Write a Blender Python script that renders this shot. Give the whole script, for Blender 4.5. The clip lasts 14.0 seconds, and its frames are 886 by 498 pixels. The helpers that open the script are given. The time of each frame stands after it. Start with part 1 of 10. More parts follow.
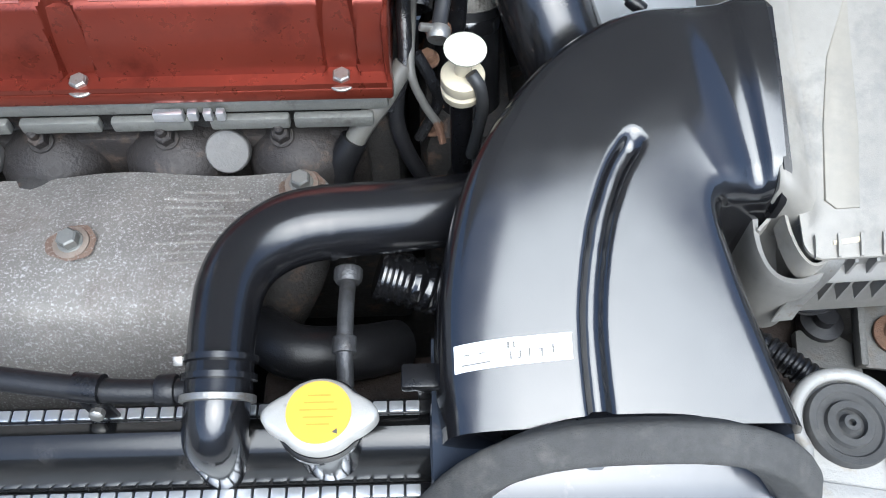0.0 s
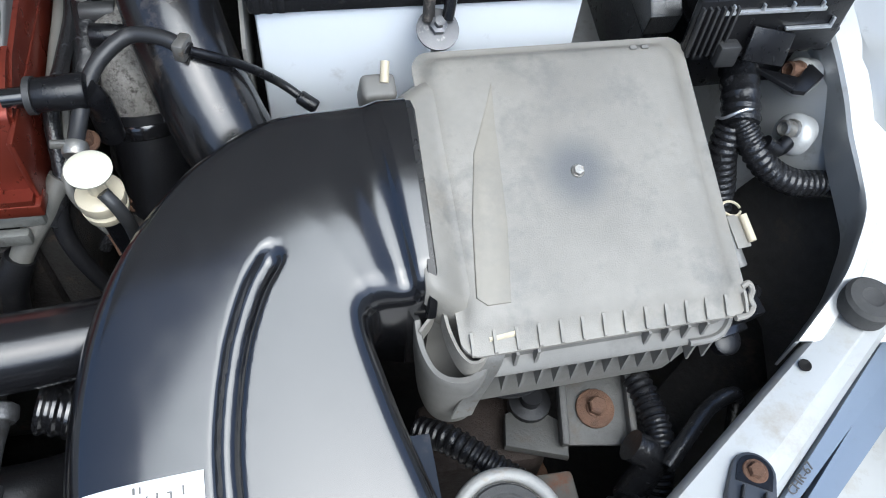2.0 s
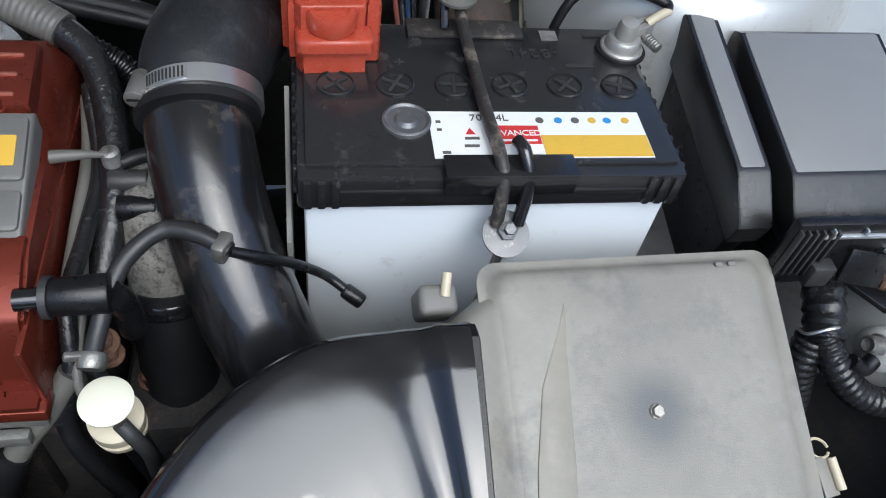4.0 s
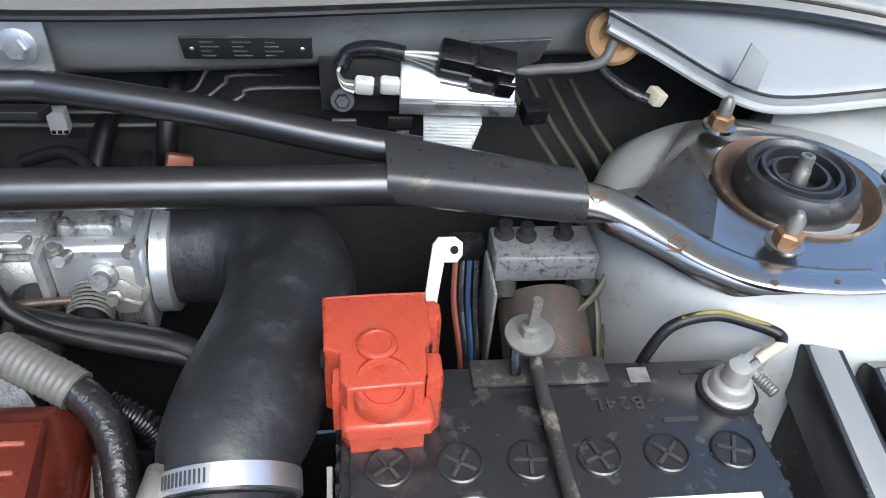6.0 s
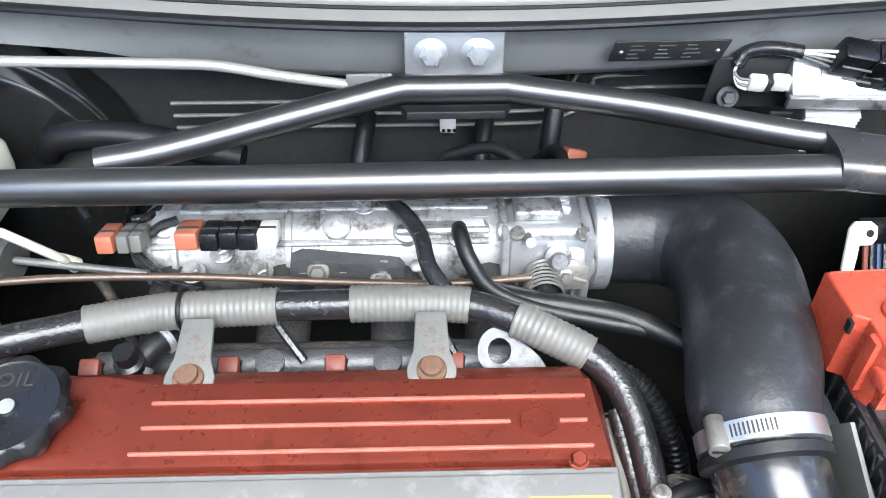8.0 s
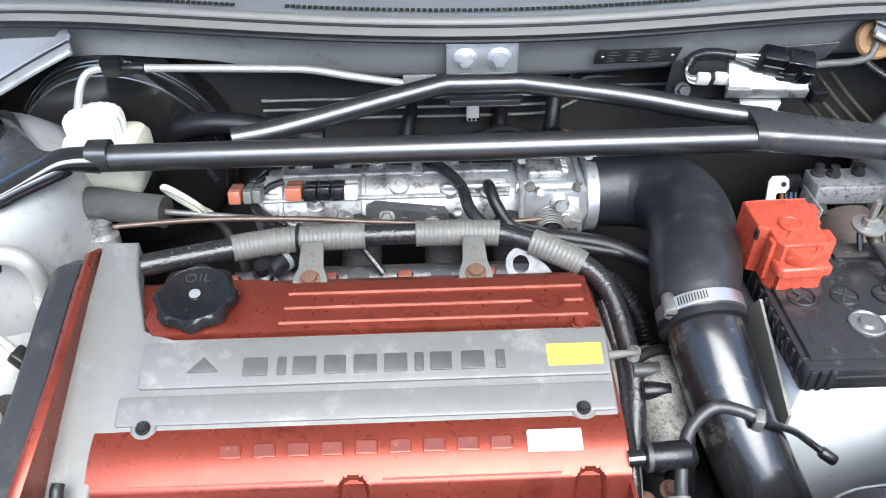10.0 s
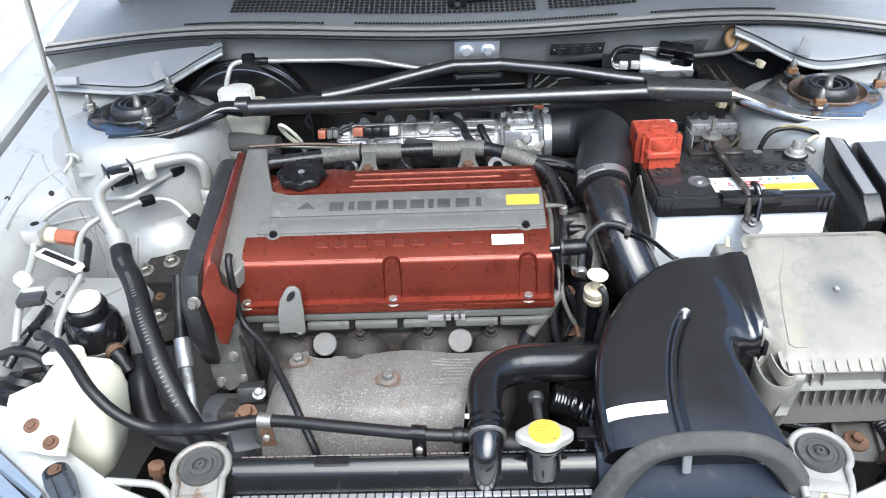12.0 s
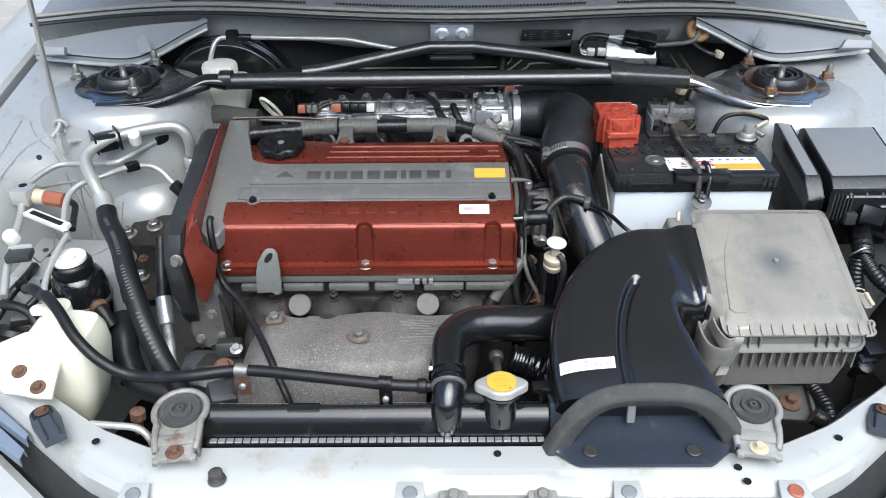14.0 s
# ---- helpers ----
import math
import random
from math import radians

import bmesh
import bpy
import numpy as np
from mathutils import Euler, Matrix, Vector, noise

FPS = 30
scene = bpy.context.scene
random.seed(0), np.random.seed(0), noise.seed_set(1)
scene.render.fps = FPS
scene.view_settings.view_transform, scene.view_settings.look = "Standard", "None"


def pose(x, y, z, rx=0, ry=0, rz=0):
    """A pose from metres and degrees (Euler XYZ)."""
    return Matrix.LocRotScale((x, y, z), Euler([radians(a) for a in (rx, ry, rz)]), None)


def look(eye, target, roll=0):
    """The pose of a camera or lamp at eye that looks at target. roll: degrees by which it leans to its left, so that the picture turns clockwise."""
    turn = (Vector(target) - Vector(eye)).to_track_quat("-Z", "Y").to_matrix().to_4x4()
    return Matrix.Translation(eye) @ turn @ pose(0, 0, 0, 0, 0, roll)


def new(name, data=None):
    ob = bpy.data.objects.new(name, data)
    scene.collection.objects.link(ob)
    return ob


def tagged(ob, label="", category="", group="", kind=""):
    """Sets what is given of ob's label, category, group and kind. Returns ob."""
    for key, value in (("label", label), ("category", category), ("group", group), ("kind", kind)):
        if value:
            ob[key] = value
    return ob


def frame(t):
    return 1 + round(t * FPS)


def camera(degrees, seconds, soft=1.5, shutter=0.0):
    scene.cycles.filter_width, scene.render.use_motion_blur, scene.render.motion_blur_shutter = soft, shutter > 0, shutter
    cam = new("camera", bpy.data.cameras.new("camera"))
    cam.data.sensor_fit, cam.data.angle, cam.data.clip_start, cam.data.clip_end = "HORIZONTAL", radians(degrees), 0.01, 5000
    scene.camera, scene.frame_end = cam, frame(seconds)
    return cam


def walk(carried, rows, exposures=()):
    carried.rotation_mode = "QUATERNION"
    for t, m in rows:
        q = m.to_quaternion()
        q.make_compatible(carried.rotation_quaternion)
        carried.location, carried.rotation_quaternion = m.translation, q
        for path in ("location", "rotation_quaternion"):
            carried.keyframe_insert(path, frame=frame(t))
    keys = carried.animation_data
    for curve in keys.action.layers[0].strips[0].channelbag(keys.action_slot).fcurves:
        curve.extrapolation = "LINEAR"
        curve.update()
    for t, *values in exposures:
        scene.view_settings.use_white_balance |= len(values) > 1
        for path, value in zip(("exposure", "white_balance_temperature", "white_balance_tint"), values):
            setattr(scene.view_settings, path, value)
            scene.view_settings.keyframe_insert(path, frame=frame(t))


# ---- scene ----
EXPOSURES = [(t, s, k, 4) for t, s, k in ((0, 1.28, 5520), (0.5, 0.98, 5520), (1.0, 0.88, 5520), (2.2, 0.83, 5560), (4.3, 0.5, 5640), (5.0, 0.72, 5650), (5.5, 0.98, 5720), (6.0, 1.36, 5730), (6.5, 1.82, 5750), (7.5, 2.25, 5750), (8.2, 2.2, 5740), (10.3, 1.9, 5720), (11.0, 1.78, 5720), (11.5, 1.54, 5750), (12.5, 1.22, 5750), (13.2, 0.85, 5750), (14.0, 0.84, 5750))]
cam = camera(59.5, 14.0, soft=1.0)
PATH = [
    (0, (0.03, 0.014, 1.205), (0.051, 1.104, -0.472), -0.5),
    (0.5, (0.096, 0.028, 1.208), (0.193, 1.108, -0.473), 1.5),
    (1, (0.134, 0.038, 1.212), (0.305, 1.152, -0.44), 3.1),
    (1.5, (0.157, 0.045, 1.216), (0.441, 1.182, -0.405), 6.0),
    (2, (0.174, 0.048, 1.219), (0.493, 1.191, -0.391), 6.8),
    (2.2, (0.175, 0.047, 1.219), (0.506, 1.189, -0.389), 7.1),
    (4.3, (0.149, 0.205, 1.247), (0.489, 1.482, -0.254), 10.4),
    (4.5, (0.151, 0.226, 1.258), (0.472, 1.547, -0.209), 9.3),
    (5, (0.152, 0.283, 1.267), (0.424, 1.664, -0.153), 7.2),
    (5.5, (0.157, 0.323, 1.275), (0.387, 1.793, -0.061), 4.9),
    (6, (0.154, 0.33, 1.268), (0.385, 1.83, -0.034), 4.7),
    (6.5, (0.139, 0.324, 1.272), (0.386, 1.822, -0.029), 5.2),
    (7, (0.078, 0.315, 1.277), (0.298, 1.814, -0.029), 5.0),
    (7.5, (-0.019, 0.308, 1.281), (0.115, 1.809, -0.034), 2.2),
    (8, (-0.105, 0.294, 1.287), (-0.071, 1.809, -0.018), -0.1),
    (8.2, (-0.131, 0.288, 1.289), (-0.124, 1.794, -0.026), -0.3),
    (10.3, (-0.154, -0.013, 1.391), (-0.094, 1.555, 0.151), -0.4),
    (10.5, (-0.152, -0.088, 1.398), (-0.123, 1.526, 0.218), -1.3),
    (11, (-0.146, -0.232, 1.411), (-0.173, 1.437, 0.308), -2.3),
    (11.5, (-0.119, -0.342, 1.416), (-0.188, 1.333, 0.325), -3.0),
    (12, (-0.108, -0.431, 1.425), (-0.174, 1.263, 0.363), -2.9),
    (12.5, (-0.091, -0.495, 1.429), (-0.151, 1.181, 0.339), -2.2),
    (13, (-0.094, -0.517, 1.433), (-0.113, 1.162, 0.346), -1.2),
    (13.5, (-0.097, -0.511, 1.432), (-0.106, 1.174, 0.355), -0.5),
    (14, (-0.094, -0.505, 1.429), (-0.106, 1.18, 0.352), -0.6),
]
walk(cam, [(t, look(eye, target, roll)) for t, eye, target, roll in PATH], EXPOSURES)

# world and daylight: soft, high overcast sky
world = bpy.data.worlds.new("world")
scene.world = world
world.use_nodes = True
_n, _l = world.node_tree.nodes, world.node_tree.links
_bg = _n["Background"]
_sky = _n.new("ShaderNodeTexSky")
_sky.sky_type = "NISHITA"
_sky.sun_disc = False
_sky.sun_elevation = radians(56)
_sky.sun_rotation = radians(166)
_sky.dust_density = 3.2
_sky.air_density = 0.8
_sky.ozone_density = 1.0
_l.new(_sky.outputs[0], _bg.inputs[0])
_bg.inputs[1].default_value = 0.15
_sun = bpy.data.lights.new("sun", "SUN")
_sun.energy = 2.2
_sun.angle = radians(60)
_sun.color = (1.0, 0.94, 0.85)
new("sun", _sun).matrix_world = look((0.8, -3.15, 5.6), (0, 0.0, 0.8))

from mathutils.bvhtree import BVHTree


# ---- materials ----
def mat(name, base, rough=0.5, metal=0.0, var=0.2, scale=60.0, bump=0.15, fine=600.0, dirt=None, dirt_amount=0.0,
        dirt_scale=25.0, coat=0.0, rough_var=0.15, spec=0.5, stretch=None, stain=None):
    """A painted, cast or moulded surface: tone varied at two scales, dirt in patches, fine relief."""
    m = bpy.data.materials.new(name)
    m.use_nodes = True
    nt = m.node_tree
    n, l = nt.nodes, nt.links
    b = n["Principled BSDF"]
    co = n.new("ShaderNodeTexCoord")
    src = co.outputs["Object"]
    if stretch:
        mp = n.new("ShaderNodeMapping")
        mp.inputs["Scale"].default_value = stretch
        l.new(src, mp.inputs["Vector"])
        src = mp.outputs["Vector"]
    def noise_tex(s, det=4.0, rgh=0.6):
        t = n.new("ShaderNodeTexNoise")
        t.inputs["Scale"].default_value, t.inputs["Detail"].default_value, t.inputs["Roughness"].default_value = s, det, rgh
        l.new(src, t.inputs["Vector"])
        return t.outputs["Fac"]
    def ramp(v, a, b_, lo=0.0, hi=1.0):
        r = n.new("ShaderNodeMapRange")
        r.inputs["From Min"].default_value, r.inputs["From Max"].default_value = a, b_
        r.inputs["To Min"].default_value, r.inputs["To Max"].default_value = lo, hi
        l.new(v, r.inputs["Value"])
        return r.outputs["Result"]
    def mix(f, a, b_, kind="MIX"):
        x = n.new("ShaderNodeMix")
        x.data_type, x.blend_type = "RGBA", kind
        if isinstance(f, float):
            x.inputs["Factor"].default_value = f
        else:
            l.new(f, x.inputs["Factor"])
        for k, v in (("A", a), ("B", b_)):
            sock = [s_ for s_ in x.inputs if s_.name == k and s_.type == "RGBA"][0]
            if isinstance(v, tuple):
                sock.default_value = (*v, 1)
            else:
                l.new(v, sock)
        return [s_ for s_ in x.outputs if s_.type == "RGBA"][0]
    big, small = noise_tex(scale / 6), noise_tex(scale * 2.5, 6.0)
    dark = tuple(max(0.0, c * (1 - var)) for c in base)
    light = tuple(min(1.0, c * (1 + var)) for c in base)
    col = mix(ramp(big, 0.3, 0.7), dark, light)
    col = mix(ramp(small, 0.35, 0.75, 0.0, 0.5), col, tuple(max(0.0, c * (1 - 0.7 * var)) for c in base))
    if dirt:
        d = noise_tex(dirt_scale, 8.0, 0.7)
        col = mix(ramp(d, 0.62 - 0.25 * dirt_amount, 0.72 - 0.12 * dirt_amount, 0.0, min(1.0, 0.5 + dirt_amount)), col, dirt)
    if stain:
        d2 = noise_tex(stain[2], 7.0, 0.68)
        col = mix(ramp(d2, 0.64 - 0.25 * stain[1], 0.78 - 0.14 * stain[1], 0.0, min(1.0, 0.45 + stain[1])), col, stain[0])
    l.new(col, b.inputs["Base Color"])
    b.inputs["Metallic"].default_value = metal
    b.inputs["Specular IOR Level"].default_value = spec
    l.new(ramp(small, 0.3, 0.75, max(0.02, rough - rough_var * rough), min(1.0, rough + rough_var * rough)), b.inputs["Roughness"])
    if coat:
        b.inputs["Coat Weight"].default_value = coat
        b.inputs["Coat Roughness"].default_value = 0.12
    if bump:
        bp = n.new("ShaderNodeBump")
        bp.inputs["Strength"].default_value = bump
        bp.inputs["Distance"].default_value = 0.002
        l.new(noise_tex(fine, 3.0), bp.inputs["Height"])
        l.new(bp.outputs["Normal"], b.inputs["Normal"])
    return m


RUST = (0.16, 0.065, 0.03)
GRIME = (0.035, 0.03, 0.026)
DUST = (0.32, 0.30, 0.27)
M_SILVER = mat("silver_body_paint", (0.445, 0.45, 0.438), 0.34, 0.3, 0.08, 20, 0.03, 900, (0.30, 0.28, 0.245), 0.24, 34, coat=0.35, stain=((0.20, 0.17, 0.13), 0.06, 55))
M_BONNET = mat("bonnet_underside", (0.52, 0.52, 0.51), 0.5, 0.2, 0.1, 20, 0.05, 700, (0.22, 0.21, 0.19), 0.2, 20)
M_SILVER_BRIGHT = mat("white_silver_panel", (0.46, 0.465, 0.45), 0.4, 0.1, 0.10, 20, 0.05, 700, (0.36, 0.32, 0.26), 0.28, 16, coat=0.3, stain=((0.20, 0.13, 0.08), 0.10, 45))
M_RED = mat("red_engine_paint", (0.192, 0.036, 0.021), 0.30, 0.6, 0.22, 40, 0.05, 1400, (0.090, 0.014, 0.008), 0.25, 30, spec=0.4, coat=0.22)
M_REDGLINT = mat("red_edge_highlight", (0.30, 0.10, 0.08), 0.4, 0.2, 0.3, 60, 0.1, 1200)
M_REDSHADE = mat("shaded_red_emboss", (0.115, 0.020, 0.013), 0.4, 0.3, 0.3, 90, 0.1, 1200, (0.30, 0.12, 0.09), 0.2, 200)
M_REDCAP = mat("red_plastic", (0.38, 0.055, 0.028), 0.28, 0.0, 0.07, 40, 0.03, 900, (0.3, 0.12, 0.09), 0.05, 70)
M_GREYCAST = mat("grey_cover_paint", (0.14, 0.138, 0.131), 0.52, 0.2, 0.15, 40, 0.12, 1500, (0.25, 0.245, 0.235), 0.25, 18)
M_CAST = mat("cast_aluminium", (0.40, 0.40, 0.395), 0.42, 0.6, 0.3, 90, 0.3, 700, (0.10, 0.09, 0.08), 0.46, 70, stain=((0.06, 0.055, 0.05), 0.22, 30))
M_ALU = mat("bright_aluminium", (0.66, 0.67, 0.68), 0.32, 0.8, 0.12, 120, 0.12, 600, (0.16, 0.14, 0.13), 0.2, 60)
M_PIPE = mat("aluminium_pipe", (0.50, 0.495, 0.465), 0.42, 0.55, 0.08, 90, 0.08, 700, (0.4, 0.36, 0.3), 0.12, 60)
M_ZINC = mat("zinc_plated_steel", (0.33, 0.32, 0.295), 0.42, 0.8, 0.2, 160, 0.2, 800, (0.18, 0.11, 0.06), 0.25, 130)
M_RUSTY = mat("rusted_steel", (0.15, 0.082, 0.05), 0.75, 0.25, 0.45, 150, 0.5, 900, (0.09, 0.05, 0.035), 0.3, 90)
M_SHIELD = mat("heat_shield_steel", (0.162, 0.150, 0.135), 0.6, 0.15, 0.3, 60, 0.35, 900, (0.40, 0.395, 0.38), 0.42, 520, stain=((0.095, 0.070, 0.055), 0.30, 14))
M_MANIFOLD = mat("manifold_iron", (0.032, 0.030, 0.028), 0.75, 0.3, 0.35, 90, 0.6, 400, (0.13, 0.08, 0.055), 0.25, 50)
M_BLACKGLOSS = mat("black_duct_plastic", (0.007, 0.007, 0.008), 0.15, 0.0, 0.15, 20, 0.02, 1300, (0.022, 0.021, 0.020), 0.25, 9, rough_var=0.45, spec=0.62, coat=0.7, stain=((0.028, 0.027, 0.026), 0.12, 45))
M_BLACK = mat("black_plastic", (0.007, 0.007, 0.008), 0.3, 0.0, 0.25, 60, 0.12, 900, (0.035, 0.033, 0.030), 0.15, 40, spec=0.4)
M_BLACKPAINT = mat("black_enamel_tube", (0.009, 0.009, 0.010), 0.15, 0.1, 0.25, 60, 0.03, 900, (0.05, 0.047, 0.043), 0.10, 90, coat=0.4, spec=0.7)
M_BARPAINT = mat("strut_bar_paint", (0.110, 0.110, 0.112), 0.34, 0.9, 0.08, 30, 0.0, 900, (0.10, 0.10, 0.105), 0.08, 30)
M_ENDPLATE = mat("polished_dark_steel", (0.45, 0.435, 0.41), 0.24, 1.0, 0.08, 30, 0.015, 300, (0.16, 0.13, 0.11), 0.06, 60)
M_RUBBER = mat("black_rubber", (0.009, 0.009, 0.010), 0.42, 0.0, 0.3, 60, 0.15, 500, (0.034, 0.032, 0.030), 0.22, 30, spec=0.4)
M_HOSE = mat("polished_black_hose", (0.008, 0.008, 0.009), 0.2, 0.0, 0.25, 40, 0.04, 700, (0.03, 0.027, 0.025), 0.2, 30, spec=0.6)
M_FLANGE = mat("dusty_pale_flange", (0.25, 0.242, 0.22), 0.5, 0.1, 0.08, 30, 0.1, 700, (0.20, 0.20, 0.195), 0.15, 40)
M_ELBOW = mat("dusty_elbow_rubber", (0.014, 0.015, 0.017), 0.46, 0.0, 0.35, 40, 0.3, 160, (0.044, 0.045, 0.048), 0.36, 45)
M_FOAM = mat("foam_rubber", (0.06, 0.059, 0.056), 0.85, 0.0, 0.25, 60, 0.4, 1200, (0.10, 0.095, 0.085), 0.3, 40)
M_GREYPLASTIC = mat("dusty_grey_plastic", (0.165, 0.159, 0.145), 0.55, 0.0, 0.12, 30, 0.12, 1200, (0.115, 0.11, 0.10), 0.35, 24)
M_DARKGREY = mat("dark_grey_plastic", (0.032, 0.032, 0.032), 0.45, 0.0, 0.2, 60, 0.15, 900, (0.10, 0.095, 0.09), 0.1, 30)
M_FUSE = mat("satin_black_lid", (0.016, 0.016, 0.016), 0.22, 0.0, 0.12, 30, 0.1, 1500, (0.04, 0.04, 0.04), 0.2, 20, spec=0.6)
M_LIDTOP = mat("paler_grey_lid", (0.20, 0.199, 0.195), 0.36, 0.0, 0.06, 30, 0.12, 1500, (0.17, 0.168, 0.163), 0.25, 14, coat=0.4)
M_BATTERY = mat("battery_black", (0.018, 0.018, 0.019), 0.22, 0.0, 0.25, 50, 0.05, 1000, (0.085, 0.082, 0.078), 0.16, 60, spec=0.62)
M_BATWHITE = mat("battery_white", (0.62, 0.65, 0.68), 0.4, 0.0, 0.04, 20, 0.04, 900, (0.42, 0.42, 0.42), 0.08, 30)
M_WHITE = mat("white_plastic", (0.72, 0.70, 0.64), 0.42, 0.0, 0.05, 40, 0.04, 900, (0.5, 0.46, 0.38), 0.08, 60)
M_CREAM = mat("aged_cream_plastic", (0.52, 0.46, 0.33), 0.42, 0.0, 0.08, 40, 0.06, 900, (0.36, 0.30, 0.2), 0.2, 40)
M_BOTTLE = mat("translucent_bottle", (0.68, 0.66, 0.53), 0.4, 0.0, 0.06, 30, 0.05, 800, (0.45, 0.41, 0.3), 0.12, 25)
M_YELLOW = mat("yellow_label", (0.62, 0.39, 0.05), 0.4, 0.0, 0.06, 60, 0.02, 900, (0.5, 0.3, 0.05), 0.1, 80)
M_PAPER = mat("white_label", (0.75, 0.75, 0.74), 0.5, 0.0, 0.04, 60, 0.02, 900, (0.5, 0.5, 0.48), 0.08, 60)
M_INK = mat("label_print", (0.09, 0.085, 0.08), 0.6, 0.0, 0.1, 60, 0.0)
M_REDINK = mat("red_print", (0.5, 0.03, 0.03), 0.5, 0.0, 0.1, 60, 0.0)
M_BLUEINK = mat("blue_print", (0.05, 0.25, 0.55), 0.5, 0.0, 0.1, 60, 0.0)
M_EMBOSS = mat("worn_emboss", (0.075, 0.073, 0.07), 0.5, 0.3, 0.2, 60, 0.1, 1200)
M_CONDUIT = mat("grey_ribbed_conduit", (0.118, 0.114, 0.102), 0.45, 0.0, 0.15, 60, 0.15, 900, (0.09, 0.085, 0.08), 0.2, 60)
M_TAPE = mat("black_tape", (0.014, 0.014, 0.015), 0.25, 0.0, 0.25, 90, 0.35, 250, (0.09, 0.09, 0.095), 0.1, 150)
M_COWL = mat("cowl_plastic", (0.205, 0.212, 0.222), 0.5, 0.0, 0.1, 30, 0.15, 900, DUST, 0.12, 30)
M_GUSSET = mat("blue_grey_gusset", (0.28, 0.288, 0.30), 0.45, 0.0, 0.1, 30, 0.1, 900, DUST, 0.1, 20)
M_DARK = mat("greasy_underbody", (0.012, 0.011, 0.010), 0.75, 0.1, 0.4, 60, 0.6, 200, (0.040, 0.030, 0.022), 0.22, 30, spec=0.25)
M_INSUL = mat("firewall_mat", (0.030, 0.030, 0.029), 0.75, 0.0, 0.3, 50, 0.5, 150, (0.042, 0.040, 0.037), 0.2, 20, spec=0.25)
M_ORANGE = mat("orange_connector", (0.32, 0.105, 0.058), 0.4, 0.0, 0.08, 60, 0.05, 900)
M_DULLRED = mat("dull_red_plug", (0.16, 0.035, 0.02), 0.5, 0.0, 0.2, 60, 0.05, 900, GRIME, 0.3, 90)
M_GROMMET = mat("tan_grommet", (0.30, 0.17, 0.07), 0.7, 0.0, 0.2, 90, 0.2, 700, (0.14, 0.09, 0.05), 0.2, 90)
M_COPPER = mat("brown_line", (0.11, 0.08, 0.062), 0.4, 0.5, 0.15, 90, 0.1, 700)
M_PAVE = mat("pavement", (0.36, 0.34, 0.31), 0.85, 0.0, 0.15, 30, 0.4, 120, (0.26, 0.25, 0.22), 0.2, 6)
M_RAIL = mat("stained_dark_alloy", (0.12, 0.122, 0.128), 0.45, 0.6, 0.3, 90, 0.3, 500, (0.05, 0.045, 0.04), 0.35, 50)
M_RAIL0 = mat("grey_green_steel", (0.20, 0.20, 0.185), 0.5, 0.5, 0.2, 60, 0.2, 500, RUST, 0.12, 60)


# ---- building tools ----
BASE = {}


def thing(name, base, label, category, group="", kind="", shift=(0, 0, 0)):
    ob = new(name)
    ob.location = Vector(base) + Vector(shift)
    ob.empty_display_size = 0.02
    BASE[ob] = Vector(base)
    return tagged(ob, label, category, group, kind)


def mesh_of(name, bm, material, sharp=38):
    bmesh.ops.recalc_face_normals(bm, faces=bm.faces[:])
    for f in bm.faces:
        f.smooth = True
    me = bpy.data.meshes.new(name)
    bm.to_mesh(me)
    bm.free()
    me.set_sharp_from_angle(angle=radians(sharp))
    if material:
        me.materials.append(material)
    return me


def part(name, bm, material, parent, label="", sharp=38):
    """A mesh, given in world places, as one part of a thing (or of a part)."""
    bm.transform(Matrix.Translation(-BASE[parent]))
    ob = new(name, mesh_of(name, bm, material, sharp))
    ob.parent = parent
    BASE[ob] = BASE[parent]
    return tagged(ob, label)


def single(name, bm, material, base, label, category, group="", kind="", sharp=38, shift=(0, 0, 0)):
    """A thing of one mesh."""
    bm.transform(Matrix.Translation(-Vector(base)))
    ob = new(name, mesh_of(name, bm, material, sharp))
    ob.location = Vector(base) + Vector(shift)
    BASE[ob] = Vector(base)
    return tagged(ob, label, category, group, kind)


def merge(bm, other, m=None):
    if m is not None:
        other.transform(m)
    me = bpy.data.meshes.new("tmp")
    other.to_mesh(me)
    other.free()
    bm.from_mesh(me)
    bpy.data.meshes.remove(me)
    return bm


def box(lo, hi, bev=0.002, seg=2, m=None, into=None):
    b = bmesh.new()
    bmesh.ops.create_cube(b, size=1)
    lo, hi = Vector(lo), Vector(hi)
    c, s = (lo + hi) / 2, hi - lo
    for v in b.verts:
        v.co = Vector((v.co.x * s.x, v.co.y * s.y, v.co.z * s.z)) + c
    if bev:
        bmesh.ops.bevel(b, geom=b.edges[:], offset=min(bev, 0.45 * min(s)), segments=seg, affect="EDGES", profile=0.5)
    if m is not None:
        b.transform(m)
    return merge(into, b) if into is not None else b


def obox(c, size, rot=(0, 0, 0), bev=0.002, seg=2, into=None):
    h = Vector(size) / 2
    return box(-h, h, bev, seg, pose(*c, *rot), into)


def frame_at(p, d):
    d = Vector(d).normalized()
    a = Vector((0, 0, 1)) if abs(d.z) < 0.9 else Vector((1, 0, 0))
    u = a.cross(d).normalized()
    return Vector(p), u, d.cross(u), d


